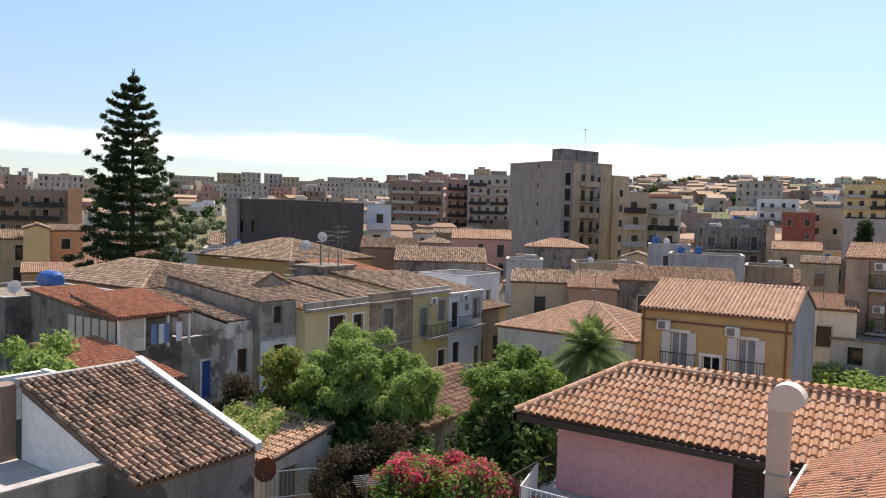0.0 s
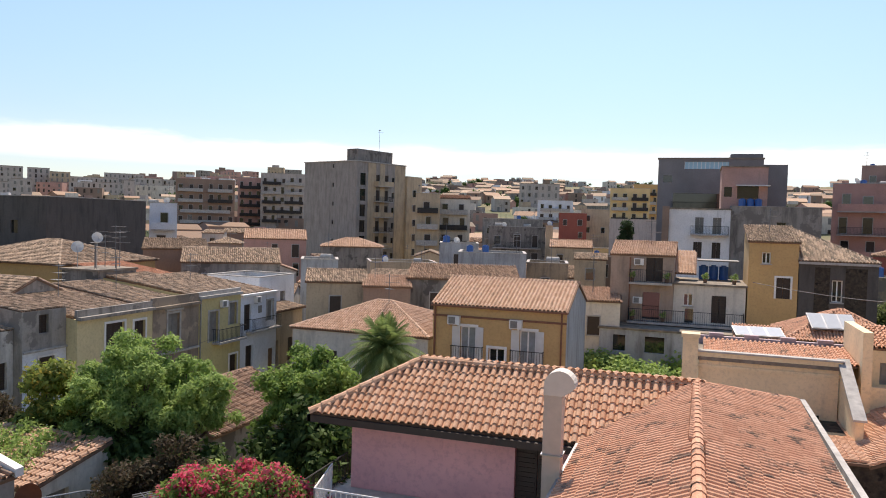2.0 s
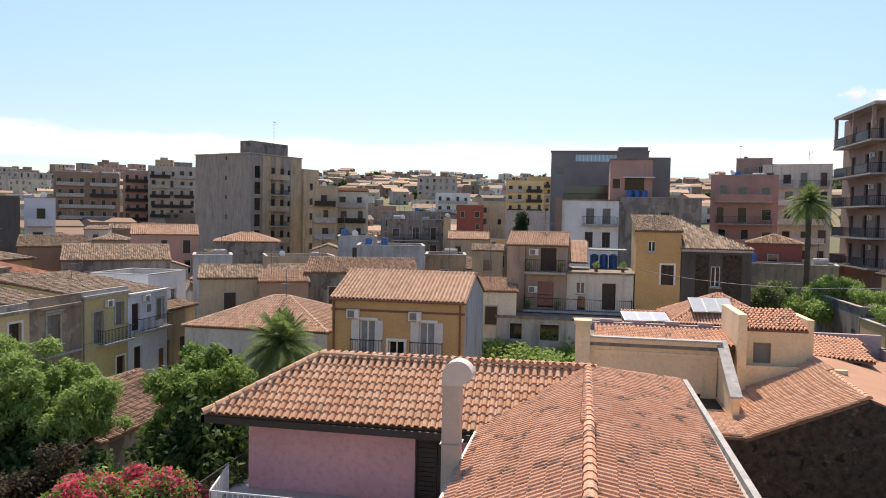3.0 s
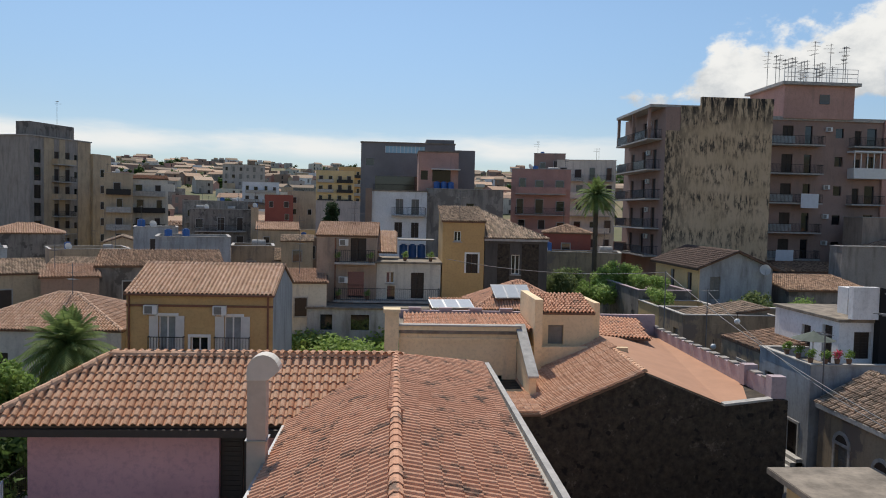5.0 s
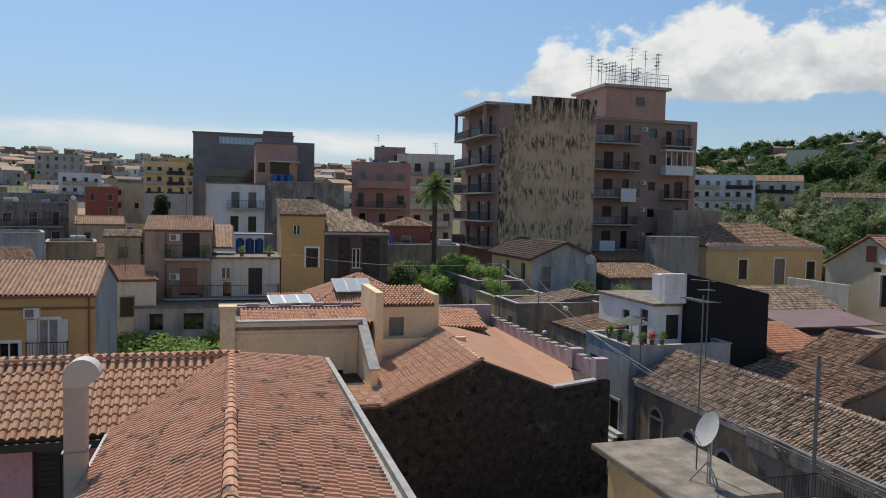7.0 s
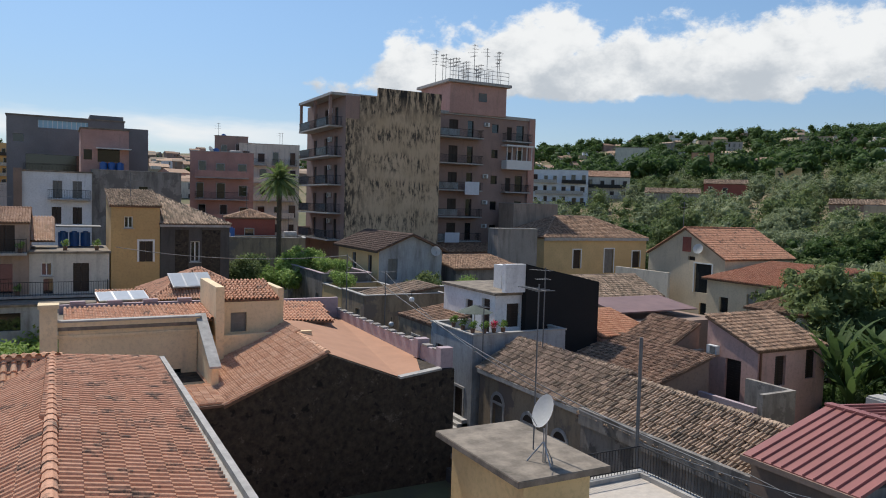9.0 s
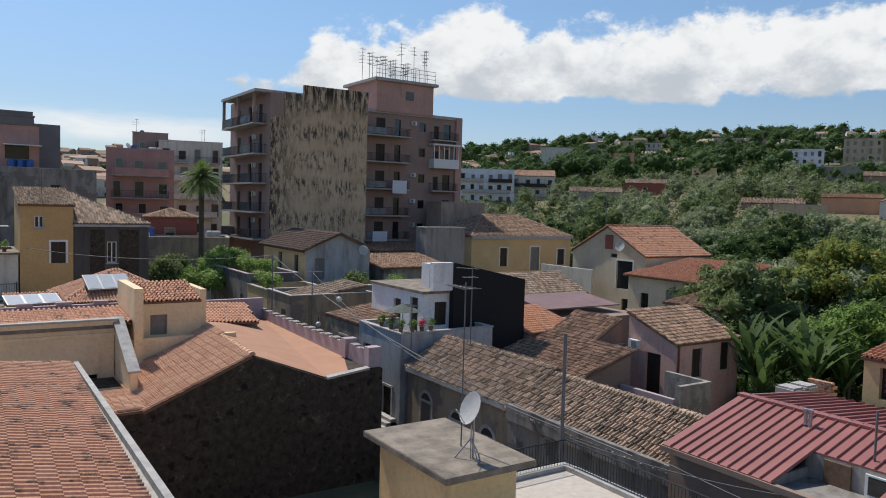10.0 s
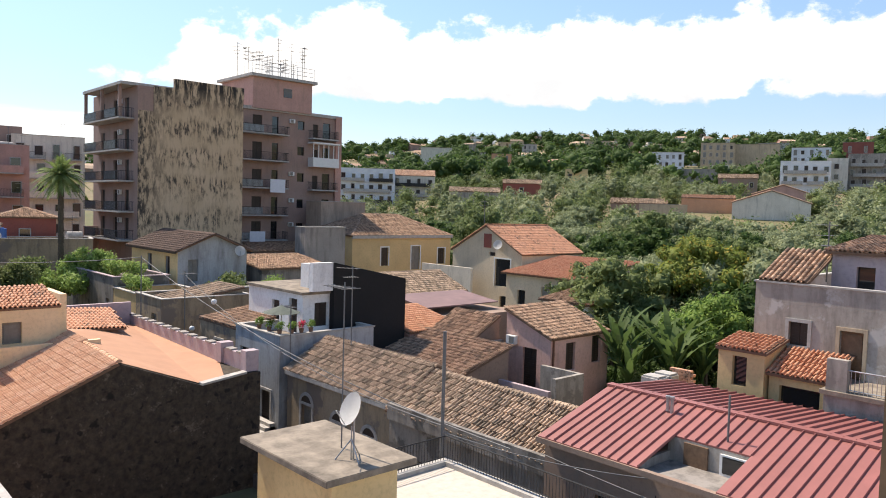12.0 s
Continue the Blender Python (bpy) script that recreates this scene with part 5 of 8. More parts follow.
def slate_block():
    h = house("apartment_building", "slate grey modern building with a ribbon window", -5.3, 8.4, 109, 122, 2, 22.3, "slate", "flat", category="building", parapet=0,
              holes=[("f", -1.8, 20.9, 5.8, 1.0, "dark"), ("f", -4.6, 19.0, 1.2, 1.0, "dark"), ("f", -3.2, 15.3, 6.2, 2.2, "dark")])
    put = face_map(-5.3, 8.4, 109, 122, "f")
    for k in range(11):
        bars(h, put, "mullion", [(-1.8 + 0.55 * k, -1.74 + 0.55 * k, 20.9, 21.9, -0.2, -0.1)], M["whitepaint"])
    boxes("pane", [(-1.8, 4.0, 109.14, 109.17, 20.9, 21.9)], plain("sky_blue_glazing", (0.30, 0.50, 0.62), 0.1, 0, 0.05), h)
    boxes("roof_block", [(4.2, 8.3, 109.3, 116, 22.3, 23.0), (8.4, 11.5, 110, 120, 2, 21.6)], M["slate"], h)
    balcony(h, put, -3.4, 3.2, 15.3, 1.2)
    p = house("house", "salmon roof storey with awning above a terraced house", 2.8, 8.0, 97, 104, 2, 20.2, "rose", "flat", parapet=0, holes=[("f", 4.6, 16.4, 2.4, 1.6, "dark"), ("f", 3.1, 16.6, 0.9, 1.2, "dark")])
    bars(p, face_map(2.8, 8, 97, 104, "f"), "awning", [(4.4, 8.2, 17.9, 18.0, 0.0, 1.4)], M["whitepaint"])
    house("house", "grey terraced house wall below the salmon storey", 3.9, 13.8, 95.5, 106, 1, 14.9, "grey", "flat", holes=[("f", 9, 12.4, 1, 1.2, "dark")])
    w = house("house", "white-washed house with two tall windows and balcony", -3.4, 3.85, 94, 104, 1, 14.9, "white", "flat", parapet=0, holes=[("f", -0.1, 12.0, 0.95, 1.95, "shutg"), ("f", 1.9, 12.0, 0.95, 1.95, "shutg"), ("f", -0.2, 9.1, 0.95, 1.9, "shut"), ("f", 1.9, 9.1, 0.95, 1.9, "shut")])
    balcony(w, face_map(-3.4, 3.85, 94, 104, "f"), -0.6, 3.7, 11.95, 1.0)
    boxes("chimney", [(-3.9, -3.1, 93.6, 94.6, 1, 15.2)], M["brown"], w)
    for i in range(3):
        tk = thing("water_tank", "blue plastic water tank on a roof", "water tank", (5.2 + 0.9 * i, 96.6, 15.0), "blue tanks")
        bm = bmesh.new()
        rod_in(bm, (0, 0, 0), (0, 0, 1.3), 0.42, 0.42, 14)
        rods("lid", [((0, 0, 1.3), (0, 0, 1.4))], 0.22, M["bluetank"], tk, n=12)
        part("drum", bm, M["bluetank"], tk)


slate_block()
dk = house("house", "dark unfinished block with a pale side wall", -74, -65, 60.7, 75.6, 0, 13.7, "charcoal", "flat", category="building", parapet=0.3, holes=[("f", -72.5, 10.0, 1.0, 1.4, "dark"), ("f", -70, 10.0, 1.0, 1.4, "dark"), ("f", -72.5, 6.5, 1.0, 1.4, "dark")])
boxes("edge_pier", [(-74.0, -72.0, 60.2, 60.69, 0, 14.1)], M["concrete"], dk)


def tower():
    h = thing("apartment_building", "tall bare concrete apartment tower with tan balconied side", "building", (-64.9, 135.7, 0))
    h.rotation_euler = (0, 0, radians(-20))
    holes = [("r", 1.0 + 0.0, 3.6 + 3.2 * f, 1.6, 2.4, "dark") for f in range(6)] + [("r", 5.6, 3.8 + 3.2 * f, 1.1, 2.1, "shut") for f in range(6)] + [("r", 8.2, 3.8 + 3.2 * f, 1.1, 2.1, "shut") for f in range(6)] + [("r", 10.4, 4.4 + 3.2 * f, 0.8, 1.2, "dark") for f in range(6)]
    holes += [("f", -7.2, 7.5 + 3.9 * f, 0.5, 0.8, "dark") for f in range(5)]
    wall_shell(h, -15.9, 0, 0, 14.6, 0, 24.3, M["concrete"], [q for q in holes])
    for q in holes:
        opening(h, face_map(-15.9, 0, 0, 14.6, q[0]), *q[1:6])
    put = face_map(-15.9, 0, 0, 14.6, "r")
    boxes("tan_render", [(0.004, 0.05, 3.2, 5.5, 0, 24.2), (0.004, 0.05, 11.3, 14.58, 0, 24.2), (0.004, 0.05, 6.75, 8.15, 0, 24.2)], M["tan"], h)
    for f in range(6):
        balcony(h, put, 5.0, 9.6, 3.6 + 3.2 * f, 1.3, solid=M["tan"] if f % 2 else None)
    boxes("side_wing", [(-8, 0.6, 14.62, 19.5, 0, 22.2)], M["tan"], h)
    boxes("roof_house", [(-3.6, -0.6, 0.6, 11.0, 24.5, 26.9)], M["darkgrey"], h)
    boxes("roof_slab", [(-16.1, 0.2, -0.2, 14.8, 24.3, 24.5)], M["cap"], h)
    for f in range(5):
        fm = far_window(1.0, 1.4, f % 2 == 0)
        ob = new("window", fm)
        ob.parent, ob.matrix_local = h, pose(0.6, 17.0, 5 + 3.2 * f, 0, 0, 90)
    mast((-62.5, 141, 26.7), 4.5, 2, seed=5)


def streaked_block():
    h = thing("apartment_building", "tall apartment block with a black-streaked blank wall and balconies", "building")
    fl = [8.3, 11.3, 14.5, 17.7, 21.0]
    holes = [("l", y, z, 1.2, 2.2, k) for z in fl for y, k in ((80.5, "shut"), (84, "dark"), (88, "shut"))]
    wall_shell(h, 28.5, 40.2, 78, 92, 0, 24.2, M["blockpink"], holes)
    put = face_map(28.5, 40.2, 78, 92, "l")
    for q in holes:
        opening(h, put, *q[1:6])
    boxes("blank_wall", [(28.5, 40.2, 77.9, 77.996, 0, 21.7), (30.1, 40.2, 77.9, 77.996, 21.704, 24.3), (32.3, 40.25, 77.88, 78.3, 24.304, 25.35)], M["streaked"], h)
    boxes("roof_slab", [(26.9, 40.3, 78.4, 90.6, 24.2, 24.5)], M["cap"], h)
    for z in fl:
        balcony(h, put, 79.0, 90.4, z - 0.05, 1.6)
        for a0, a1 in ((80.2, 83.6), (86.4, 90.0)):
            bars(h, put, "balcony_panel", [(a0, a1, z + 0.05, z + 0.9, 1.50, 1.53)], M["curtain"])
        ac_unit(put, 82.3, z + 1.7)
        if z < 10:
            boxes("end_wall", [(26.9, 28.48, 90.1, 90.4, 0, z + 1)], M["blockpink"], h)
    for yy in (79.2, 84.6, 90.1):
        boxes("column", [(27.0, 27.3, yy, yy + 0.3, 20.95, 24.2)], M["blockpink"], h)
    w = thing("apartment_building", "pink apartment wing with balconies and stair tower", "building")
    hs = []
    for z in (8.0, 11.1, 14.5, 17.9, 21.2):
        hs += [("f", 44.6, z, 1.3, 2.2, "shut"), ("f", 47.3, z, 0.9, 2.2, "dark"), ("f", 51.0, z + 0.9, 1.0, 1.1, "dark"), ("f", 53.3, z, 0.8, 1.8, "shut"), ("f", 54.8, z, 1.2, 2.1, "dark")]
    wall_shell(w, 41.0, 57.6, 84, 97, 0, 24.2, M["blockpink"], hs)
    put = face_map(41, 57.6, 84, 97, "f")
    for q in hs:
        opening(w, put, *q[1:6])
    for z in (8.0, 11.1, 14.5, 17.9, 21.2):
        balcony(w, put, 42.0, 49.0, z - 0.05, 1.4)
        if z != 17.9:
            balcony(w, put, 52.6, 56.6, z - 0.05, 1.2)
    b = boxes("glazed_loggia", [(52.6, 56.6, 82.7, 83.99, 17.4, 18.6)], M["whitepaint"], w)
    boxes("loggia_roof", [(52.5, 56.7, 82.6, 83.99, 20.4, 20.6)], M["whitepaint"], w)
    for k in range(6):
        boxes("mullion", [(52.6 + 0.78 * k, 52.7 + 0.78 * k, 82.72, 82.8, 18.6, 20.4)], M["whitepaint"], w)
    boxes("stair_tower", [(44.4, 52.8, 83.6, 92, 24.2, 28.0)], M["rose"], w)
    boxes("tower_slab", [(43.9, 53.3, 83.1, 92.5, 28.0, 28.35)], M["cap"], w)
    boxes("window", [(48.6, 49.8, 83.55, 83.596, 25.9, 27.0)], M["glass"], w)
    boxes("eave_band", [(41, 57.7, 83.8, 83.996, 24.0, 24.4)], M["cap"], w)
    boxes("corner_pier", [(56.7, 57.65, 83.7, 83.996, 0, 24.2)], M["rose"], w)
    items = []
    for k in range(8):
        items += [((44.2 + 1.25 * k, 83.4, 28.35), (44.2 + 1.25 * k, 83.4, 29.9))]
    items += [((44.2, 83.4, z), (52.95, 83.4, z)) for z in (28.9, 29.4, 29.9)]
    rods("roof_railing", items, 0.03, M["alu"], w)
    for k in range(18):
        mast((44.4 + 0.5 * k, 83.8 + (k * 3) % 7, 28.35), 2.6 + (k * 7 % 5) * 0.55, 3 + k % 3, r=0.035, seed=k)
    for z in (8.0, 11.1, 14.5, 21.2):
        ac_unit(put, 49.7, z + 1.6)
        bars(w, put, "balcony_panel", [(42.3, 45.4, z + 0.02, z + 0.85, 1.30, 1.33)], M["curtain"])
    for k, (x, z) in enumerate(((46.3, 14.5), (43.6, 8.0))):
        c = thing("laundry", "white laundry hung over a balcony rail", "laundry", (x, 82.5, z + 1.0), "washing on the line")
        vs = [(0.35 * i, -0.06 + 0.03 * math.sin(2 * i + j), -0.55 * j) for j in range(4) for i in range(7)]
        mesh_ob("cloth", vs, [(r * 7 + i, r * 7 + i + 1, r * 7 + i + 8, r * 7 + i + 7) for r in range(3) for i in range(6)], M["cloth"], c, True)
    house("house", "tan annex with a sheet canopy under the pink wing", 51.2, 58, 78.5, 82, 0, 12.6, "rosetan", "flat", parapet=0.3)
    house("house", "dark low sheds at the foot of the pink wing", 41, 51, 76, 82, 0, 7.0, "charcoal", "sf", 0.6, "tile_brown")


streaked_block()

# ---- right side ----


def arch_head(parent, put, a, z, w):
    """Round head over a street opening: a dark tympanum inside a stone ring."""
    for name, r0, r1, d, mat in (("tympanum", 0.0, w / 2, 0.03, M["shutter"]), ("arch_ring", w / 2, w / 2 + 0.16, 0.06, M["cap"])):
        vs, fs = [], []
        n = 12
        for k in range(n + 1):
            q = math.pi * k / n
            for r in (r0, r1):
                for e in (0.002, d):
                    vs.append(put(a + w / 2 + r * math.cos(q), z + r * math.sin(q), e))
        for k in range(n):
            i, j = 4 * k, 4 * k + 4
            fs += [(i + 1, i + 3, j + 3, j + 1), (i + 2, i + 3, j + 3, j + 2), (i, i + 1, j + 1, j)]
        mesh_ob(name, vs, fs, mat, parent)


def old_row():
    h = house("house", "low old street house with weathered barrel tiles", 20.35, 25.4, 25.2, 34.0, -0.6, 3.85, "dirtytan", "gy", 1.4, "tile_old", over=0.15, jitter=0.02,
              holes=[("l", 31.6, 0.2, 1.0, 2.1, "shutg", "cap"), ("l", 28.8, -0.4, 1.0, 2.4, "shut", "cap"), ("l", 26.3, -0.3, 1.0, 2.2, "shut", "cap")])
    put = face_map(20.35, 25.4, 25.2, 34, "l")
    bars(h, put, "cornice", [(25.2, 34, 3.6, 3.8, 0.0, 0.2)], M["cap"])
    for a, z in ((31.6, 2.3), (28.8, 2.0), (26.3, 1.9)):
        arch_head(h, put, a, z, 1.0)
    h2 = house("house", "low weathered house with old barrel tiles", 20.2, 25.4, 15.9, 25.18, -0.6, 3.7, "darkgrey", "gy", 1.35, "tile_old", over=0.15, jitter=0.022,
               holes=[("l", 22.2, -0.2, 1.1, 2.1, "shut"), ("l", 19.0, 0.6, 0.9, 1.3, "dark"), ("l", 17.0, 0.6, 0.8, 1.2, "dark")])
    bars(h2, face_map(20.2, 25.4, 15.9, 25.18, "l"), "parapet", [(15.9, 25.1, 3.3, 4.0, 0.0, 0.2)], M["darkgrey"])


old_row()


def white_terrace_house():
    h = house("house", "white terrace house on the street with flower pots", 20.2, 26.4, 34.6, 39.6, -0.6, 4.9, "dirty_shade_blue", "flat", parapet=0.55, holes=[("l", 38.0, 2.3, 1.0, 2.0, "shut"), ("l", 35.5, -0.3, 1.2, 2.6, "shut", "cap")])
    house("house", "old grey yellow house with tile roof on the street", 20.2, 26.4, 39.62, 44.4, -0.6, 5.2, "dirtytan", "sl", 0.9, "tile_brown", over=0.05, holes=[("l", 41.2, 2.2, 1.0, 2.0, "shutg", "cap"), ("l", 43, -0.4, 1.0, 2.2, "wood")])
    house("roof_room", "white roof room with a thin slab roof", 22.8, 26.5, 36.6, 43.0, 4.95, 7.3, "white", "flat", parapet=0, category="house", holes=[("l", 37.2, 5.0, 0.9, 2.0, "shut"), ("l", 39.2, 5.3, 0.9, 1.4, "shut"), ("f", 23.6, 5.4, 0.9, 1.4, "shut")])
    boxes("chimney_block", [(24.3, 25.4, 38.4, 39.3, 7.46, 8.9)], M["white"], h)
    b = thing("house", "tall house side coated in black tar", "house")
    prof = [(24.6, 0), (30.0, 0), (30.0, 8.0), (24.6, 9.15)]
    vs = [(x, 36.1, z) for x, z in prof] + [(x, 36.55 if x < 26 else 41, z) for x, z in prof]
    mesh_ob("wall", vs, [(3, 2, 1, 0), (4, 5, 6, 7)] + [(i, (i + 1) % 4, 4 + (i + 1) % 4, 4 + i) for i in range(4)], M["tar"], b)
    boxes("white_end", [(23.2, 24.58, 36.2, 36.58, 7.5, 9.15)], M["white"], b)
    um = thing("parasol", "open dark green parasol on the terrace", "parasol", (21.2, 36.2, 4.93))
    rods("pole", [((0, 0, 0), (0, 0, 2.0))], 0.03, M["alu"], um)
    bm = bmesh.new()
    rod_in(bm, (0, 0, 1.55), (0, 0, 1.95), 1.05, 0.04, 12)
    part("canopy", bm, plain("faded_green_canvas", (0.10, 0.12, 0.10), 0.9), um)
    for i in range(6):
        p = thing("potted_plant", "flowering pot on the terrace wall", "plant", (20.4 if i < 3 else 21.0 + 0.6 * (i - 3), 35.0 + 1.1 * (i % 3) if i < 3 else 34.75, 5.52), "terrace pots")
        bm = bmesh.new()
        rod_in(bm, (0, 0, 0), (0, 0, 0.24), 0.1, 0.14, 10)
        part("pot", bm, M["roofbed"], p)
        leaf_cloud("leaves", [(0, 0, 0.42, 0.22), (0.1, 0, 0.55, 0.16)], 200, 0.06, M["flower"] if i == 4 else M["leafmid"], p, i)


white_terrace_house()
house("house", "small old tile roof over a yard behind the street", 21.6, 26.6, 51.2, 55.2, 5.04, 5.3, "dirtytan", "sl", 0.8, "tile_old", over=0.1)
yard = thing("yard_wall", "tall tan yard walls stained with damp", "wall")
boxes("wall", [(27.1, 39.5, 52.6, 52.9, 0, 5.9)], M["dirtytan"], yard)
boxes("coping", [(27.05, 39.55, 52.52, 52.98, 5.9, 6.0)], M["cap"], yard)
st = thing("steps", "worn stone steps up to a street door", "steps")
for k in range(4):
    boxes("step", [(19.0 + 0.28 * k, 20.18, 34.9, 36.6, -0.6, 0.2 + 0.18 * k)], M["cap"], st)
for i, (y0, y1, z, wl) in enumerate(((50.8, 55.6, 5.0, "dirtytan"), (55.65, 60.4, 4.9, "wheat"), (60.5, 75.0, 5.7, "darkgrey"))):
    house("house", "old street house with doors and planted roof terrace", 20.3, (27, 25.4, 24.8)[i], y0, y1, -0.6, z, wl, "flat", parapet=0.6, capmat=("cap", "cap", "lilac")[i], holes=[("l", y0 + 0.8, 0, 1.1, 2.3, "shut", "cap"), ("l", y0 + 3.2, 0, 1.1, 2.3, "shut", "cap"), ("l", y0 + 0.9, 3.0, 0.9, 1.5, "shutg")])
for i, (x, y, z) in enumerate(((21.2, 57.0, 4.93), (21.5, 59.2, 4.93), (21.4, 62.5, 5.73), (21.6, 64.5, 5.73), (22.4, 61.5, 5.73))):
    broad_plant = thing("potted_shrub", "green shrub growing on a roof terrace", "plant", (x, y, z), "terrace shrubs")
    bm = bmesh.new()
    rod_in(bm, (0, 0, 0), (0, 0, 0.5), 0.22, 0.28, 10)
    part("pot", bm, M["roofbed"], broad_plant)
    TERRACE_LEAVES = [(0, 0, 1.0, 0.6), (0.5, 0.3, 1.2, 0.45), (-0.4, 0.2, 1.4, 0.45)]
    leaf_cloud("leaves", TERRACE_LEAVES, 1200, 0.1, M["leaf"], broad_plant, 80 + i)
bg = house("house", "low house with brown gabled roof and bluish white front", 25.7, 32.0, 61.0, 71.5, 0, 8.35, "dirty_shade_blue", "gy", 1.35, "tile_dark", over=0.45, holes=[("l", 62.5, 6.0, 1.0, 1.7, "shut"), ("l", 66.5, 6.0, 1.0, 1.7, "shut"), ("f", 26.6, 5.6, 0.9, 1.9, "shutg")])
boxes("side_render", [(25.62, 25.696, 61.02, 62.5, 0, 8.3), (25.62, 25.696, 63.5, 66.5, 0, 8.3), (25.62, 25.696, 67.5, 71.4, 0, 8.3), (25.62, 25.696, 62.5, 63.5, 7.7, 8.3), (25.62, 25.696, 66.5, 67.5, 7.7, 8.3)], M["paleyellow"], bg)
boxes("verge_board", [(25.2, 25.35, 60.5, 71.9, 8.05, 8.2)], M["shutter"], bg)
dish((31.0, 60.3, 7.6), 0.9, (-0.3, -0.8, 0.4), "white satellite dish on a bluish wall", 0.6)
house("house", "grey rendered wall house by the ochre building", 41.2, 46.2, 66, 68, 0, 9.9, "concrete", "flat", parapet=0.2)
house("house", "low dark shed among roofs", 33.0, 40, 60, 66, 0, 6.6, "darkgrey", "sf", 0.8, "tile_brown")
oc = house("house", "long ochre house with a shallow old tile roof", 50.0, 65.5, 70, 80, 0, 9.1, "wheat", "hip", 2.4, "tile_brown", over=0.2,
           holes=[("f", 54.2, 5.4, 1.1, 2.2, "shut", "whitepaint"), ("f", 58.9, 4.8, 1.4, 2.9, "shutg", "whitepaint"), ("f", 63.3, 5.4, 1.2, 2.0, "shut", "whitepaint")])
boxes("cornice", [(49.9, 65.6, 69.7, 69.996, 8.7, 9.05)], M["cap"], oc)
py = house("house", "pale yellow gabled house with terracotta roof and loggia", 57.5, 67.4, 50.6, 61.0, 0, 8.0, "beige", "gx", 2.8, "tile_new", over=0.2,
           holes=[("l", 52.2, 4.4, 2.2, 2.9, "dark", "whitepaint"), ("l", 52.3, 2.2, 1.3, 1.2, "dark"), ("l", 54.4, 7.6 - 0.05, 0.9, 0.4, "shut")])
boxes("attic_shutter", [(57.42, 57.49, 55.0, 56.1, 8.4, 9.9)], M["redwall"], py)
dish((57.0, 53.6, 8.2), 1.0, (-0.8, -0.4, 0.4), "white satellite dish on a gable", 0.6)
boxes("yard_wall", [(55.5, 55.8, 56, 64, 0, 6.2)], M["offwhite"], py)
house("house", "low house with a red tiled lean-to roof", 54.0, 63.0, 40.5, 49.5, 0, 6.4, "beige", "sl", 1.3, "tile_red", over=0.4, holes=[("l", 44, 3.2, 1.0, 2.2, "greydoor"), ("l", 47, 3.4, 1.0, 1.4, "dark")])
house("house", "low house with an old tile roof by the grove", 48.6, 60.6, 35.6, 40.3, 0, 5.1, "white", "sl", 1.5, "tile_brown", over=0.3, holes=[("l", 36, 2.6, 2.0, 1.6, "dark")])
house("house", "low roofs of old brown barrel tiles", 26.6, 31.6, 28.6, 36.0, 0, 3.1, "brown", "sl", 1.5, "tile_brown", over=0.1, jitter=0.025)
house("house", "brown barrel-tile roof climbing to the rose house", 31.7, 34.1, 31.75, 35.6, 0, 4.55, "brown", "sl", 1.3, "tile_brown", over=0.05, jitter=0.025)
house("house", "small house with an orange tile roof", 30.2, 34.6, 35.8, 40.2, 0, 4.6, "rose", "sf", 0.9, "tile_red", over=0.15)
aw = house("house", "low house with a rust red sheet roof", 35.0, 43.0, 38.0, 44.0, 0, 4.8, "brown", None, holes=[("l", 39, 2.6, 3, 1.6, "dark")])
mesh_ob("sheet_roof", [(34.8, 39.5, 5.3), (42.2, 39.5, 5.3), (42.2, 43.6, 5.8), (34.8, 43.6, 5.8), (34.8, 39.5, 5.38), (42.2, 39.5, 5.38), (42.2, 43.6, 5.88), (34.8, 43.6, 5.88)], [(0, 3, 2, 1), (4, 5, 6, 7), (0, 1, 5, 4), (1, 2, 6, 5), (2, 3, 7, 6), (3, 0, 4, 7)], M["mauve"], aw)
house("house", "old tile-roofed house behind the tarred wall", 36, 44, 45, 52, 0, 5.6, "tan", "gx", 1.4, "tile_old", over=0.2)


def rose_house():
    h = house("house", "small rose rendered house with a tiled lean-to roof", 34.2, 39.9, 27.6, 31.2, 0, 5.0, "rose_sunlit", "sf", 1.35, "tile_brown", over=0.12, jitter=0.02,
              holes=[("f", 35.6, 2.9, 0.9, 1.7, "shut"), ("f", 38.2, 3.1, 0.9, 1.7, "shut"), ("l", 28.7, 1.6, 1.1, 2.6, "shut")])
    put = face_map(34.2, 39.9, 27.6, 31.2, "l")
    ac_unit(put, 30.2, 4.3)
    pipe(h, face_map(34.2, 39.9, 27.6, 31.2, "f"), 34.3, 0, 4.9)
    w = thing("terrace_wall", "grey and lilac terrace walls before the rose house", "wall")
    boxes("wall_low", [(30.7, 30.95, 24.9, 28.5, 0, 2.9)], M["lilac"], w)
    boxes("wall_high", [(30.95, 33.4, 24.6, 24.85, 0, 3.6), (33.15, 33.4, 24.85, 27.5, 0, 3.6)], M["grey"], w)
    boxes("wall_back", [(31.0, 34.1, 31.3, 31.6, 0, 4.4)], M["grey"], w)


rose_house()


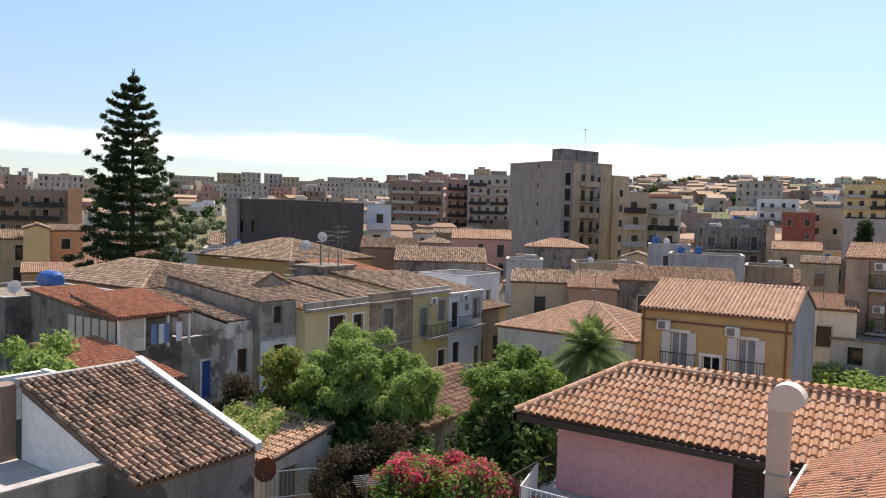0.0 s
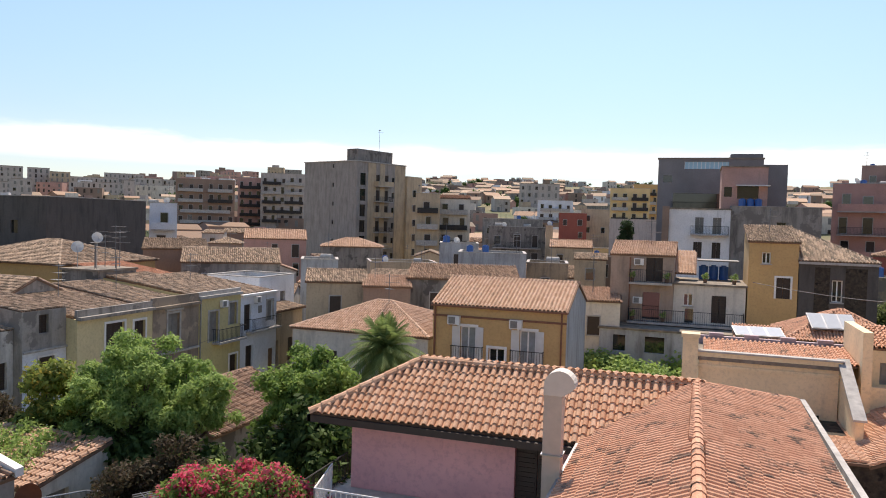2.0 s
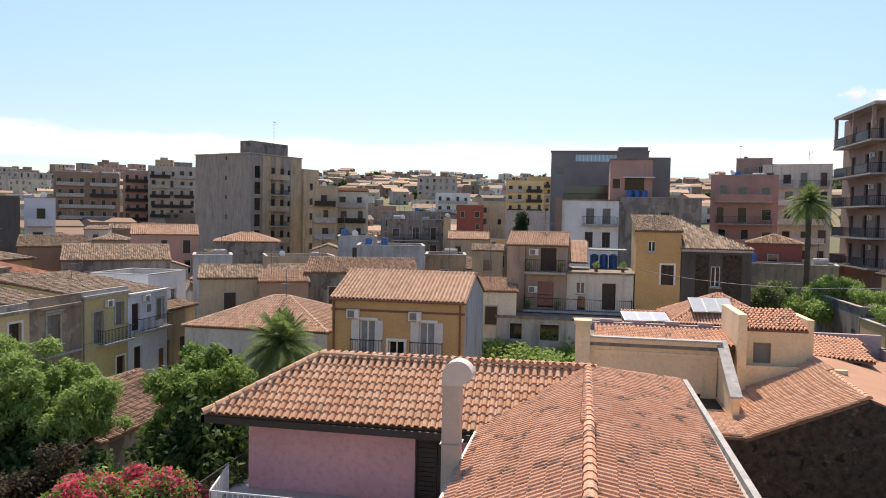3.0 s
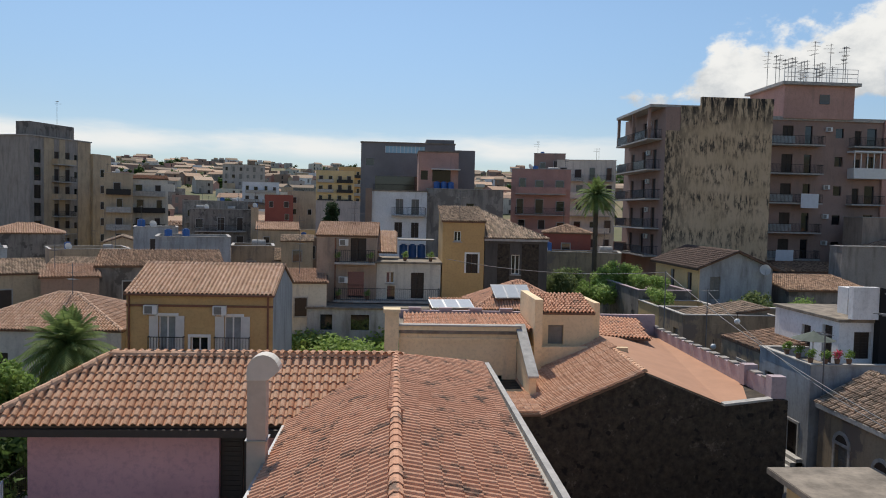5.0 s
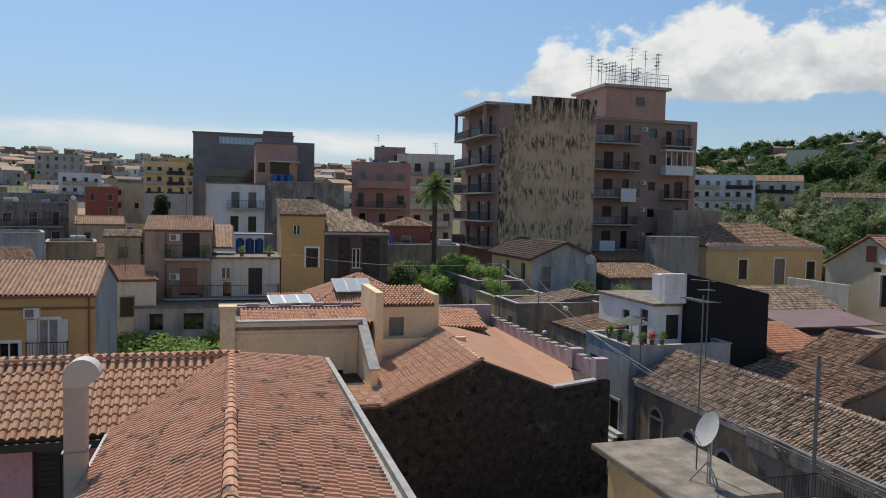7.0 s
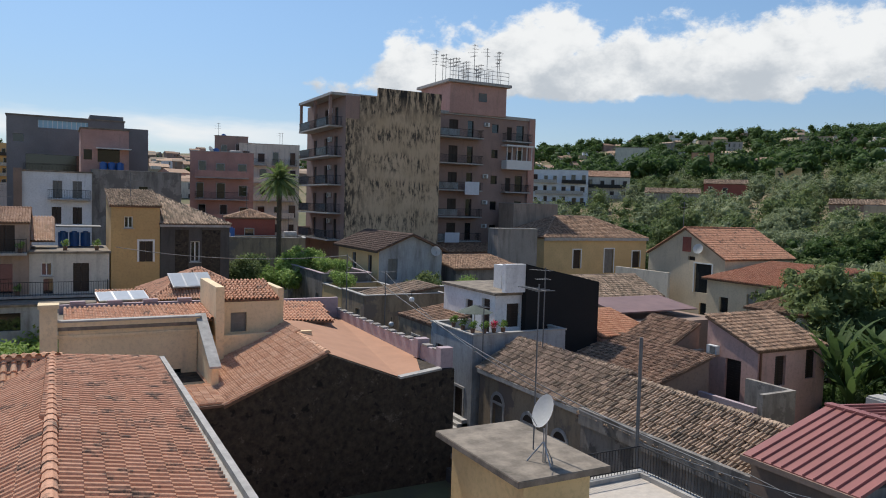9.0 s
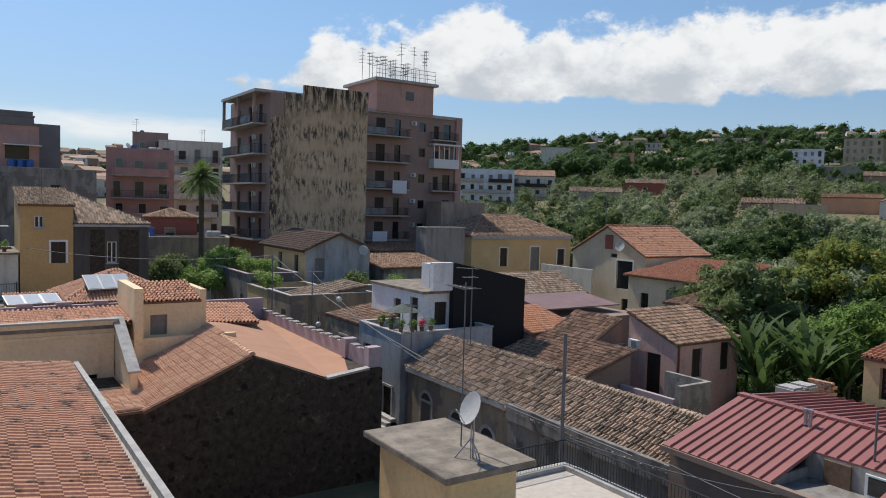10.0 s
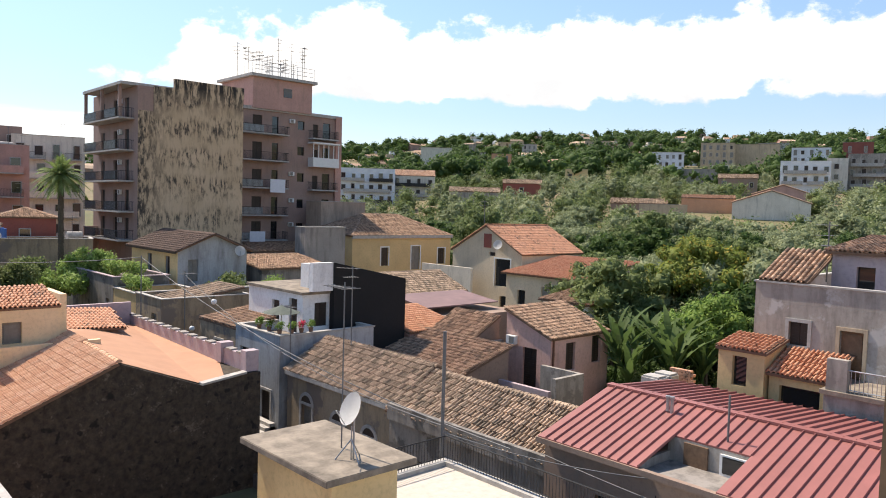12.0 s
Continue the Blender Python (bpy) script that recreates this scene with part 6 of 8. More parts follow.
def red_roof_house():
    h = thing("house", "house under a red standing-seam metal roof with a roof courtyard", "house")
    wall_shell(h, 19.9, 27.9, 2.0, 16.2, 0, 4.55, M["brown"], [("l", 12.5, 2.2, 1.6, 1.2, "dark")])
    boxes("rear_wall", [(27.6, 27.9, 2.0, 16.2, 4.552, 5.5)], M["brown"], h)
    opening(h, face_map(19.9, 27.9, 2, 16.2, "l"), 12.5, 2.2, 1.6, 1.2, "dark")
    boxes("gutter_board", [(19.55, 19.75, 2, 16.35, 4.62, 4.8)], M["brown"], h)

    def panel(y0, y1, xa, xb, za, zb):
        vs = [(xa, y0, za), (xa, y1, za), (xb, y1, zb), (xb, y0, zb)]
        vs += [(a, b, c - 0.05) for a, b, c in vs]
        mesh_ob("roof_panel", vs, [(0, 1, 2, 3), (7, 6, 5, 4), (0, 4, 5, 1), (1, 5, 6, 2), (2, 6, 7, 3), (3, 7, 4, 0)], M["redmetal"], h)
        e = 0.03
        vs = [(xa, y0 - e, za + 0.005), (xa, y0 + e, za + 0.005), (xb, y0 + e, zb + 0.005), (xb, y0 - e, zb + 0.005)]
        vs += [(a, b + (0.02 if b < y0 else -0.02), c + 0.065) for a, b, c in vs]
        mesh_ob("roof_seam", vs, [(4, 5, 6, 7), (0, 1, 5, 4), (1, 2, 6, 5), (2, 3, 7, 6), (3, 0, 4, 7)], M["redmetal"], h)

    n = 40
    for k in range(n):
        y0, y1 = 2.0 + 14.3 * k / n, 2.0 + 14.3 * (k + 1) / n
        cut = 9.7 < (y0 + y1) / 2 < 12.4
        xa, za = (21.7, 5.42) if cut else (19.6, 4.84)
        panel(y0, y1 - 0.002, xa, 23.75, za, 6.0)
        panel(y0, y1 - 0.002, 28.1, 23.8, 5.62, 6.0)
    boxes("ridge_cap", [(23.6, 23.95, 2, 16.35, 5.98, 6.06)], M["redmetal"], h)
    boxes("court_floor", [(19.95, 21.7, 9.6, 12.5, 4.555, 4.6)], M["darkgrey"], h)
    boxes("court_wall", [(21.7, 21.8, 9.6, 12.6, 3.2, 5.36), (19.9, 21.7, 12.5, 12.6, 4.56, 4.9)], M["grey"], h)
    boxes("door", [(21.62, 21.695, 11.2, 12.0, 4.6, 5.3)], M["wood"], h)
    boxes("window_frame", [(21.62, 21.695, 9.9, 10.8, 4.6, 5.25)], M["whitepaint"], h)
    boxes("pane", [(21.60, 21.615, 10.0, 10.7, 4.68, 5.2)], M["glass"], h)
    v = thing("roof_vent", "small twin metal vent on the red roof", "vent", (22.9, 13.2, 5.74))
    rods("pipe", [((0, 0, 0), (0, 0, 0.5)), ((0.0, 0.16, 0.05), (0, 0.16, 0.5))], 0.06, M["alu"], v, n=10)
    rods("cap", [((0, 0, 0.5), (0, 0, 0.58)), ((0, 0.16, 0.5), (0, 0.16, 0.58))], 0.09, M["alu"], v, n=10)


red_roof_house()


def patched_house():
    h = house("house", "weathered grey house with patched walls and boarded door", 31, 42, 3.0, 14.2, 0, 9.0, "patched", "flat", parapet=0.8, category="house", holes=[("l", 12.0, 7.35, 0.75, 0.95, "shut", "cap"), ("l", 9.95, 6.3, 0.85, 1.9, "wood", "tan")])
    house("roof_room", "small roof room with old tiles", 33.0, 38, 8.6, 11.95, 9.0, 11.2, "lilac", "sl", 0.5, "tile_brown", category="house", holes=[("l", 10.3, 9.3, 0.7, 1.3, "dark")])
    tile_plane(h, [(31.0, 14.1, 9.9), (31.0, 12.1, 9.9), (33.6, 12.0, 11.1), (33.6, 14.1, 11.1)], M["tile_brown"])
    l = house("house", "yellow lean-to sheds with orange tile roofs", 29.0, 30.98, 12.8, 14.7, 0, 7.2, "wheat", "sl", 0.35, "tile_red", over=0.1, holes=[("l", 13.5, 5.7, 0.6, 1.2, "dark")])
    house("house", "lean-to with orange tiles by the grey house", 29.3, 30.98, 10.45, 12.72, 0, 6.5, "wheat", "sl", 0.7, "tile_red", over=0.2, holes=[("l", 10.8, 4.9, 1.5, 1.1, "dark")])
    house("house", "grey terrace block with railing", 28.4, 30.98, 4.0, 10.35, 0, 6.2, "grey", "flat", parapet=0)
    railing("railing", "thin iron railing on the grey terrace block", [(28.5, 10.2, 0), (28.5, 5.0, 0)], 6.36, 0.8, 0.14, M["alu"])
    boxes("pier", [(28.4, 28.7, 9.6, 10.3, 6.36, 7.5)], M["grey"], h)
    w = thing("tank_store", "concrete store with two water tanks and brick screen", "store", (29.2, 17.2, 0))
    boxes("base", [(-1.2, 1.6, -0.6, 1.2, 0, 4.6)], M["darkgrey"], w)
    for k in range(2):
        t = thing("water_tank", "grey eternit water tank on the store", "water tank", (28.5 + 0.95 * k, 17.3, 4.6), "grey tanks")
        boxes("drum", [(-0.4, 0.4, -0.45, 0.45, 0.003, 0.95)], M["cap"], t, "", 0.08)
    bk = thing("brick_screen", "low hollow-brick wall on the store", "wall", (30.3, 16.7, 4.6))
    for r in range(8):
        for c in range(4):
            boxes("brick", [(-0.12, 0.12, 0.26 * c + (0.13 if r % 2 else 0) - 0.3, 0.26 * c + (0.13 if r % 2 else 0) - 0.06, 0.13 * r + 0.003, 0.13 * r + 0.12)], M["tile_piece"], bk)


pm_ = M["patched"] = plaster("patched_grey_render", (0.40, 0.355, 0.31), 0.9, (0.10, 0.085, 0.07), patch=(0.47, 0.44, 0.41))
patched_house()


def near_terrace():
    h = thing("stair_room", "yellow stair room under a wide concrete slab", "house")
    wall_shell(h, 10.55, 12.65, 15.35, 19.1, 0, 5.62, M["paleyellow"], [])
    boxes("slab", [(10.15, 13.05, 15.0, 19.45, 5.62, 5.8)], M["flatroof"], h, "", 0.02)
    t = thing("terrace", "paved roof terrace with iron railing", "terrace")
    boxes("body", [(8.0, 16.9, 3.0, 18.0, 0, 3.95)], M["paleyellow"], t)
    boxes("paving", [(8.1, 16.8, 3.1, 17.9, 3.954, 4.0)], M["terrazzo"], t)
    boxes("kerb", [(12.7, 16.95, 17.75, 18.05, 4.0, 4.15), (16.65, 16.95, 3, 17.75, 4.0, 4.15)], M["cap"], t)
    it = [((12.7, 17.9, 4.95), (16.8, 17.9, 4.95)), ((16.8, 17.9, 4.95), (16.8, 3, 4.95)), ((12.7, 17.9, 4.25), (16.8, 17.9, 4.25)), ((16.8, 17.9, 4.25), (16.8, 3, 4.25))]
    rods("handrail", it, 0.022, M["iron"], t)
    for k in range(34):
        rods("baluster", [((12.75 + 0.12 * k, 17.9, 4.15), (12.75 + 0.12 * k, 17.9, 4.95))], 0.010, M["iron"], t, n=5)
    for k in range(80):
        rods("baluster", [((16.8, 17.8 - 0.12 * k, 4.15), (16.8, 17.8 - 0.12 * k, 4.95))], 0.010, M["iron"], t, n=5)
    d = dish((11.55, 15.95, 5.8), 0.84, (-0.93, 0.05, 0.42), "white satellite dish on a tripod on the slab", 1.35)
    rods("tripod", [((0, 0, 0.55), (0.42 * math.cos(a), 0.42 * math.sin(a), 0.0)) for a in (0.4, 2.5, 4.6)] + [((0, 0, 0), (0, 0, 0.9))], 0.02, M["alu"], d)
    mast((11.9, 16.9, 5.8), 4.6, 1, "tall thin antenna pole on the slab", 0.022)
    p = thing("pole", "tall steel pole at the terrace corner", "pole", (16.9, 18.2, 0))
    rods("shaft", [((0, 0, 0), (0, 0, 8.4))], 0.06, M["galv"], p, n=10)


near_terrace()
for x, y, z, h_, a in ((22.6, 31.5, 4.9, 4.5, 2), (20.6, 34.2, 2.6, 4.6, 1), (19.9, 46.0, 0, 8.0, 1), (17.5, 47, 0, 9.0, 0), (57.5, 56.2, 10.9, 2.6, 2), (34.0, 12.5, 9.8, 2.6, 3), (22.1, 10.8, 4.0, 3.0, 0)):
    mast((x, y, z), h_, a, "thin metal pole with aerial above the roofs", 0.035)


def cable(a, b, sag, r=0.014):
    c = bpy.data.curves.new("cable", "CURVE")
    c.dimensions, c.bevel_depth = "3D", r
    s = c.splines.new("POLY")
    n = 20
    s.points.add(n)
    for i in range(n + 1):
        q = i / n
        p = Vector(a).lerp(Vector(b), q) - Vector((0, 0, sag * 4 * q * (1 - q)))
        s.points[i].co = (*p, 1)
    c.materials.append(M["galv"])
    me = bpy.data.meshes.new_from_object(bpy.data.objects.new("tmp", c))
    return tagged(new("cable", me), "grey overhead cable strung across the street", "cable", "overhead cables")


for x, y, z, h_ in ((-3.5, 63.5, 11.3, 2.2), (5.4, 63.0, 12.6, 2.0), (-20.0, 47.5, 6.9, 2.2), (-38.5, 42.0, 7.4, 2.4), (-39.0, 37.5, 7.2, 2.2), (-40.0, 52.0, 7.2, 2.4), (-46.5, 38.0, 8.2, 2.0), (57.0, 75.0, 11.3, 2.2)):
    mast((x, y, z - 0.3), h_, 3, seed=int(x))


cable((17.5, 47, 8.9), (19.0, 17.0, 4.3), 0.9, 0.02)
cable((17.5, 47, 8.9), (4.0, 58, 8.8), 0.5, 0.02)
cable((19.9, 46, 7.8), (16.9, 18.2, 5.2), 1.0)
cable((19.5, 16, 4.3), (19.4, 4, 4.2), 0.25)
cable((16.9, 18.2, 5.0), (19.6, 12, 4.6), 0.2)
cable((-33.5, 46, 3.4), (-34.5, 31, 3.0), 0.4)
cable((-36.3, 27, 1.4), (-33.6, 40, 3.3), 0.3)
lamp = thing("street_lamp", "white globe street lamp hung on a wire", "street lamp", (19.4, 11.6, 3.8))
bm = bmesh.new()
bmesh.ops.create_uvsphere(bm, u_segments=16, v_segments=10, radius=0.17)
part("globe", bm, M["whitepaint"], lamp)
rods("hanger", [((0, 0, 0.15), (0, 0, 0.45))], 0.02, M["iron"], lamp)
for x, y, z in ((19.6, 44.2, 4.6), (19.6, 41.2, 6.6)):
    copy_thing(lamp, Matrix.Translation((x, y, z)))
car = thing("car", "light silver parked car in the narrow street", "car", (17.6, 28.6, 0.02))
bm = bmesh.new()
for prof in ([(-2.0, 0.35), (-2.0, 0.8), (-1.2, 0.95), (1.3, 0.95), (2.0, 0.75), (2.05, 0.35)],):
    fr = [bm.verts.new((-0.8, y, z)) for y, z in prof]
    bk = [bm.verts.new((0.8, y, z)) for y, z in prof]
    bm.faces.new(fr)
    bm.faces.new(bk[::-1])
    for i in range(len(prof)):
        j = (i + 1) % len(prof)
        bm.faces.new((fr[j], fr[i], bk[i], bk[j]))
bmesh.ops.bevel(bm, geom=bm.edges[:], offset=0.08, segments=2, affect="EDGES")
silver = plain("silver_car_paint", (0.55, 0.57, 0.6), 0.25, 0.6, 0.03)
part("body", bm, silver, car)
bm = bmesh.new()
fr = [bm.verts.new((s * w, y, z)) for y, z, w in ((-1.5, 0.96, 0.72), (-1.0, 1.42, 0.62), (0.5, 1.42, 0.62), (1.2, 0.96, 0.72)) for s in (-1, 1)]
for f in ((0, 1, 3, 2), (2, 3, 5, 4), (4, 5, 7, 6), (0, 2, 4, 6), (1, 7, 5, 3)):
    bm.faces.new([fr[i] for i in f])
part("cabin_glass", bm, M["glass"], car)
for sx in (-0.75, 0.75):
    for sy in (-1.25, 1.3):
        rods("wheel", [((sx - 0.1, sy, 0.31), (sx + 0.1, sy, 0.31))], 0.31, M["iron"], car, n=16)


# ---- the town further off ----
FAR_WINDOW = {}
TAKEN = []


def far_window(w, h, glazed=True, hazed=False):
    key = (round(w, 1), round(h, 1), glazed, hazed)
    if key not in FAR_WINDOW:
        bm = bmesh.new()
        t = 0.09
        for b in ((-w / 2 - t, -w / 2, 0, 0.12, 0, h + t), (w / 2, w / 2 + t, 0, 0.12, 0, h + t), (-w / 2, w / 2, 0, 0.12, h, h + t), (-w / 2 - t, w / 2 + t, -0.05, 0.12, -t, 0)):
            box_in(bm, b[0], b[1], -b[3], b[2], b[4], b[5])
        n = len(bm.faces)
        box_in(bm, -w / 2, w / 2, -0.04, 0.0, 0, h)
        for f in list(bm.faces)[n:]:
            f.material_index = 1
        me = bpy.data.meshes.new("window")
        bm.to_mesh(me)
        bm.free()
        me.materials.append(M["cap"])
        # grey panes lower the contrast far off: distance haze put into the colour
        me.materials.append(M["shutterg"] if hazed else M["glass"] if glazed else M["shutter"])
        FAR_WINDOW[key] = me
    return FAR_WINDOW[key]


def roof_tank(at, blue, k=1.0):
    tk = thing("water_tank", "blue plastic water tank on a flat roof" if blue else "grey cement water tank on a flat roof", "water tank", at, "roof water tanks")
    bm = bmesh.new()
    if blue:
        rod_in(bm, (0, 0, 0), (0, 0, 1.1 * k), 0.45 * k, 0.45 * k, 14)
        rods("lid", [((0, 0, 1.1 * k), (0, 0, 1.2 * k))], 0.25 * k, M["bluetank"], tk, n=12)
    else:
        rod_in(bm, (-0.7 * k, 0, 0.55 * k), (0.7 * k, 0, 0.55 * k), 0.42 * k, 0.42 * k, 14)
        for s in (-0.4, 0.4):
            boxes("cradle", [(s * k - 0.06, s * k + 0.06, -0.3 * k, 0.3 * k, 0, 0.3 * k)], M["iron"], tk)
    part("drum", bm, M["bluetank"] if blue else M["cap"], tk)
    return tk


def roof_clutter(m, w, depth, top, rng):
    """Tanks, aerials and dishes on a flat roof, and a lean-to shelter where there is room."""
    for _ in range(1 + int(w > 5)):
        p = m @ Vector((rng.uniform(-0.4, 0.4) * w, rng.uniform(0.25, 0.8) * depth, top + 0.16))
        roof_tank(p, rng.random() < 0.5, rng.uniform(0.8, 1.1))
    for _ in range(1 + int(w > 6)):
        mast(m @ Vector((rng.uniform(-0.42, 0.42) * w, rng.uniform(0.1, 0.7) * depth, top + 0.16)), rng.uniform(1.8, 3.4), rng.choice((1, 2, 3)), seed=int(w * 10))
    if rng.random() < 0.7:
        dish(m @ Vector((rng.uniform(-0.4, 0.4) * w, 0.5, top + 0.16)), 0.85, (0.5, -0.7, 0.4), "white satellite dish on a flat roof", 0.7)


def block(az, dist, w, z1, wall, roof, win, label, depth, extra=0.0):
    """A house or block further off, its front turned to face down the slope towards the viewer."""
    a = radians(az)
    x, y = -math.sin(a) * dist, math.cos(a) * dist
    z0 = min(land(x, y), land(x * (1 + depth / dist), y * (1 + depth / dist))) - 0.5
    rng = random.Random(int(az * 100) + int(dist))
    rise = 0.0
    tiles = rng.choice(["tile_brown", "tile_old", "tile_old", "tile_tan"])
    if "terracotta" in label or "clay" in label:
        tiles = "tile_tan"
    if roof in ("gx", "sf", "hip"):
        rise = min(depth, w) * (0.16 if roof != "sf" else 0.14)
    if roof == "gy":
        rise = w * 0.17
    par = 0.5 if roof == "flat" and dist < 300 else 0.0
    top = z1 - rise - (par + 0.07 if par else 0)
    cat = "building" if win == "apt" else "house"
    h = house("apartment_building" if win == "apt" else "house", label, -w / 2, w / 2, 0, depth, z0, top, wall, roof if dist < 260 or roof == "flat" else "flat", rise, tiles, (), 0.15, cat, fine=False, parapet=par, width=0.3 if dist > 100 else 0.2, length=0.5 if dist > 100 else 0.38)
    h.matrix_basis = Matrix.Translation((x, y, 0)) @ Matrix.Rotation(a + radians(extra), 4, "Z")
    TAKEN.append((x - math.sin(a) * depth / 2, y + math.cos(a) * depth / 2, max(w, depth) * 0.62))
    if dist < 150 and roof == "flat":
        roof_clutter(h.matrix_basis, w, depth, top, rng)
    elif dist < 150 and rng.random() < 0.6:
        mast(h.matrix_basis @ Vector((rng.uniform(-0.3, 0.3) * w, depth * 0.5, top + rise * 0.8)), rng.uniform(1.8, 3.2), 2, seed=int(dist))
    if win == "none":
        return h
    n_fl = max(1, int((top - max(z0, top - 24) - 0.6) / 3.1))
    step = 2.6 if win == "apt" else 3.2
    n = max(1, int(w / step))
    floors = n_fl if win == "apt" else min(n_fl, 2)
    for f in range(floors):
        z = top - 2.6 - f * 3.1
        for i in range(n):
            u = -w / 2 + (i + 0.5) * w / n + rng.uniform(-0.25, 0.25)
            tall = rng.random() < (0.5 if win == "apt" else 0.3)
            if win != "apt" and rng.random() < 0.3:
                continue
            # beyond 300 m most panes take the haze grey
            fm = far_window(rng.choice([0.9, 1.1]), 2.1 if tall else 1.4, rng.random() < 0.55, dist > 300 and rng.random() < 0.7)
            ob = new("window", fm)
            ob.parent, ob.location = h, (u, 0, z - (0.4 if tall else 0))
        if win == "apt" and dist < 300:
            put = face_map(-w / 2, w / 2, 0, depth, "f")
            k = rng.choice([1, 2, 2]) if w > 10 else 1
            for j in range(k):
                a0 = -w / 2 + w * (j + 0.08) / k
                a1 = -w / 2 + w * (j + 0.92) / k
                balcony(h, put, a0, a1, z - 0.55, 1.1, solid=M[wall] if rng.random() < 0.4 else None) if dist < 140 else bars(h, put, "balcony", [(a0, a1, z - 0.7, z - 0.55, -0.05, 1.1), (a0, a1, z - 0.55, z + 0.3, 1.0, 1.1)], M["cap"] if rng.random() < 0.5 else M["iron"])
    return h


block(64.47, 190, 19.9, 16.2, "brown", "flat", "apt", "long brown apartment slab with balconies", 12)
block(61.02, 189, 3.0, 16.7, "salmon", "flat", "none", "salmon end of an apartment slab", 10)
block(65.18, 120, 6.9, 8.9, "tan", "gx", "few", "old tan house with shallow tile roof", 9)
block(63.30, 112, 3.1, 10.0, "paleyellow", "gy", "none", "pale yellow gabled house in the sun", 9)
block(61.56, 118, 4.5, 9.8, "salmon", "gx", "few", "salmon gabled house with tiled roof", 9)
block(62.59, 100, 5.6, 5.5, "salmon", "gx", "few", "low salmon roofed house", 7)
block(61.91, 420, 20.8, 28.4, "farwall", "flat", "apt", "pale distant apartment block", 14)
block(53.38, 520, 28.5, 35.0, "farwall", "flat", "apt", "pale distant apartment block", 14)
block(50.75, 500, 15.2, 37.0, "tan", "flat", "apt", "tan distant apartment block", 14)
block(49.18, 490, 11.9, 37.4, "farwall", "flat", "apt", "pale distant apartment block", 14)
block(50.29, 430, 13.7, 26.4, "farwall", "flat", "apt", "pale distant apartment block", 14)
block(48.55, 400, 8.6, 27.1, "farwall", "flat", "apt", "pale distant block on the slope", 14)
block(47.57, 520, 12.1, 38.7, "farwall", "flat", "apt", "pale distant apartment block", 14)
block(46.27, 510, 11.2, 36.4, "tan", "flat", "apt", "tan distant apartment block", 14)
block(44.15, 520, 27.1, 34.4, "farwall", "flat", "apt", "pale distant apartment block", 14)
block(43.61, 460, 22.3, 29.3, "farwall", "flat", "apt", "pale distant apartment block", 14)
block(41.90, 430, 4.9, 29.9, "farwall", "flat", "apt", "pale distant block on the slope", 14)
block(40.65, 470, 15.3, 33.3, "farwall", "flat", "apt", "pale distant block on the slope", 14)
block(42.23, 560, 25.2, 39.7, "farwall", "flat", "apt", "pale distant apartment block", 14)
block(39.02, 480, 11.7, 33.4, "farwall", "flat", "apt", "pale distant block on the slope", 14)
block(39.52, 110, 3.6, 14.1, "bluewhite", "flat", "apt", "light grey house with balconies", 9)
block(36.68, 230, 16.7, 23.2, "brown", "flat", "apt", "brown apartment block with rows of balconies", 16)
block(33.47, 262, 8.4, 25.8, "rose", "flat", "apt", "rose apartment block with balconies", 16)
block(31.10, 250, 14.3, 27.0, "farwall", "flat", "apt", "apartment block with dark balconies", 16)
block(50.26, 82, 6.3, 8.5, "bluewhite", "flat", "few", "white low building on the slope", 8)
block(49.95, 105, 8.1, 9.3, "redwall", "gx", "few", "dark red low house", 8)
block(52.51, 90, 7.5, 7.6, "offwhite", "flat", "none", "long white low wall building", 5)
block(38.65, 85, 6.5, 9.7, "brown", "sf", "few", "low house with a brown roof", 7)
block(34.69, 78, 9.6, 9.1, "darkgrey", "gx", "few", "long low shed with old roof", 8)
block(31.55, 125, 10.0, 10.4, "rose", "gx", "few", "low house with a wide clay roof", 9)
block(25.78, 120, 9.9, 9.4, "darkgrey", "hip", "few", "dark low house with hipped clay roof", 8)
block(28.21, 80, 3.9, 8.2, "dirty_shade_blue", "flat", "few", "small pale blue roof room", 5)
block(26.88, 62, 4.9, 8.1, "tan", "gx", "few", "low house with small hipped roof", 6)
block(23.01, 60, 3.8, 7.7, "brown", "sf", "none", "low lean-to with clay roof", 5)
block(17.15, 62, 9.3, 8.6, "darkgrey", "sf", "few", "long low house with old barrel tiles", 6)
block(17.54, 95, 5.0, 9.9, "dirty_shade_blue", "flat", "few", "grey blue roof room with water tank", 6)
block(14.96, 82, 7.5, 9.3, "dirty_shade_blue", "flat", "few", "white flat-roofed house on the slope", 7)
block(10.73, 84, 4.6, 8.3, "dirtytan", "flat", "few", "off-white flat-roofed house on the slope", 6)
block(13.11, 130, 9.9, 12.1, "darkgrey", "flat", "apt", "dark long building with terraces", 9)
block(10.65, 128, 1.2, 12.5, "tan", "flat", "none", "narrow tan end wall", 9)
block(20.05, 142, 4.7, 18.0, "tan", "flat", "apt", "tan apartment block with balconies", 10)
block(18.04, 150, 6.7, 18.3, "offwhite", "sf", "apt", "white house with a terrace and pale roof", 9)
block(13.47, 135, 10.9, 13.5, "grey", "flat", "apt", "grey old building with roof terrace", 10)
block(11.49, 330, 17.6, 30.6, "farwall", "flat", "apt", "pale distant apartment block", 12)
block(10.25, 260, 12.2, 21.2, "bluewhite", "flat", "apt", "pale distant house on the slope", 9)
block(4.72, 235, 11.9, 24.6, "paleyellow", "flat", "apt", "yellow apartment block with a tall flue", 12)
block(3.57, 262, 8.3, 27.4, "ochre", "flat", "apt", "ochre distant block on the slope", 12)
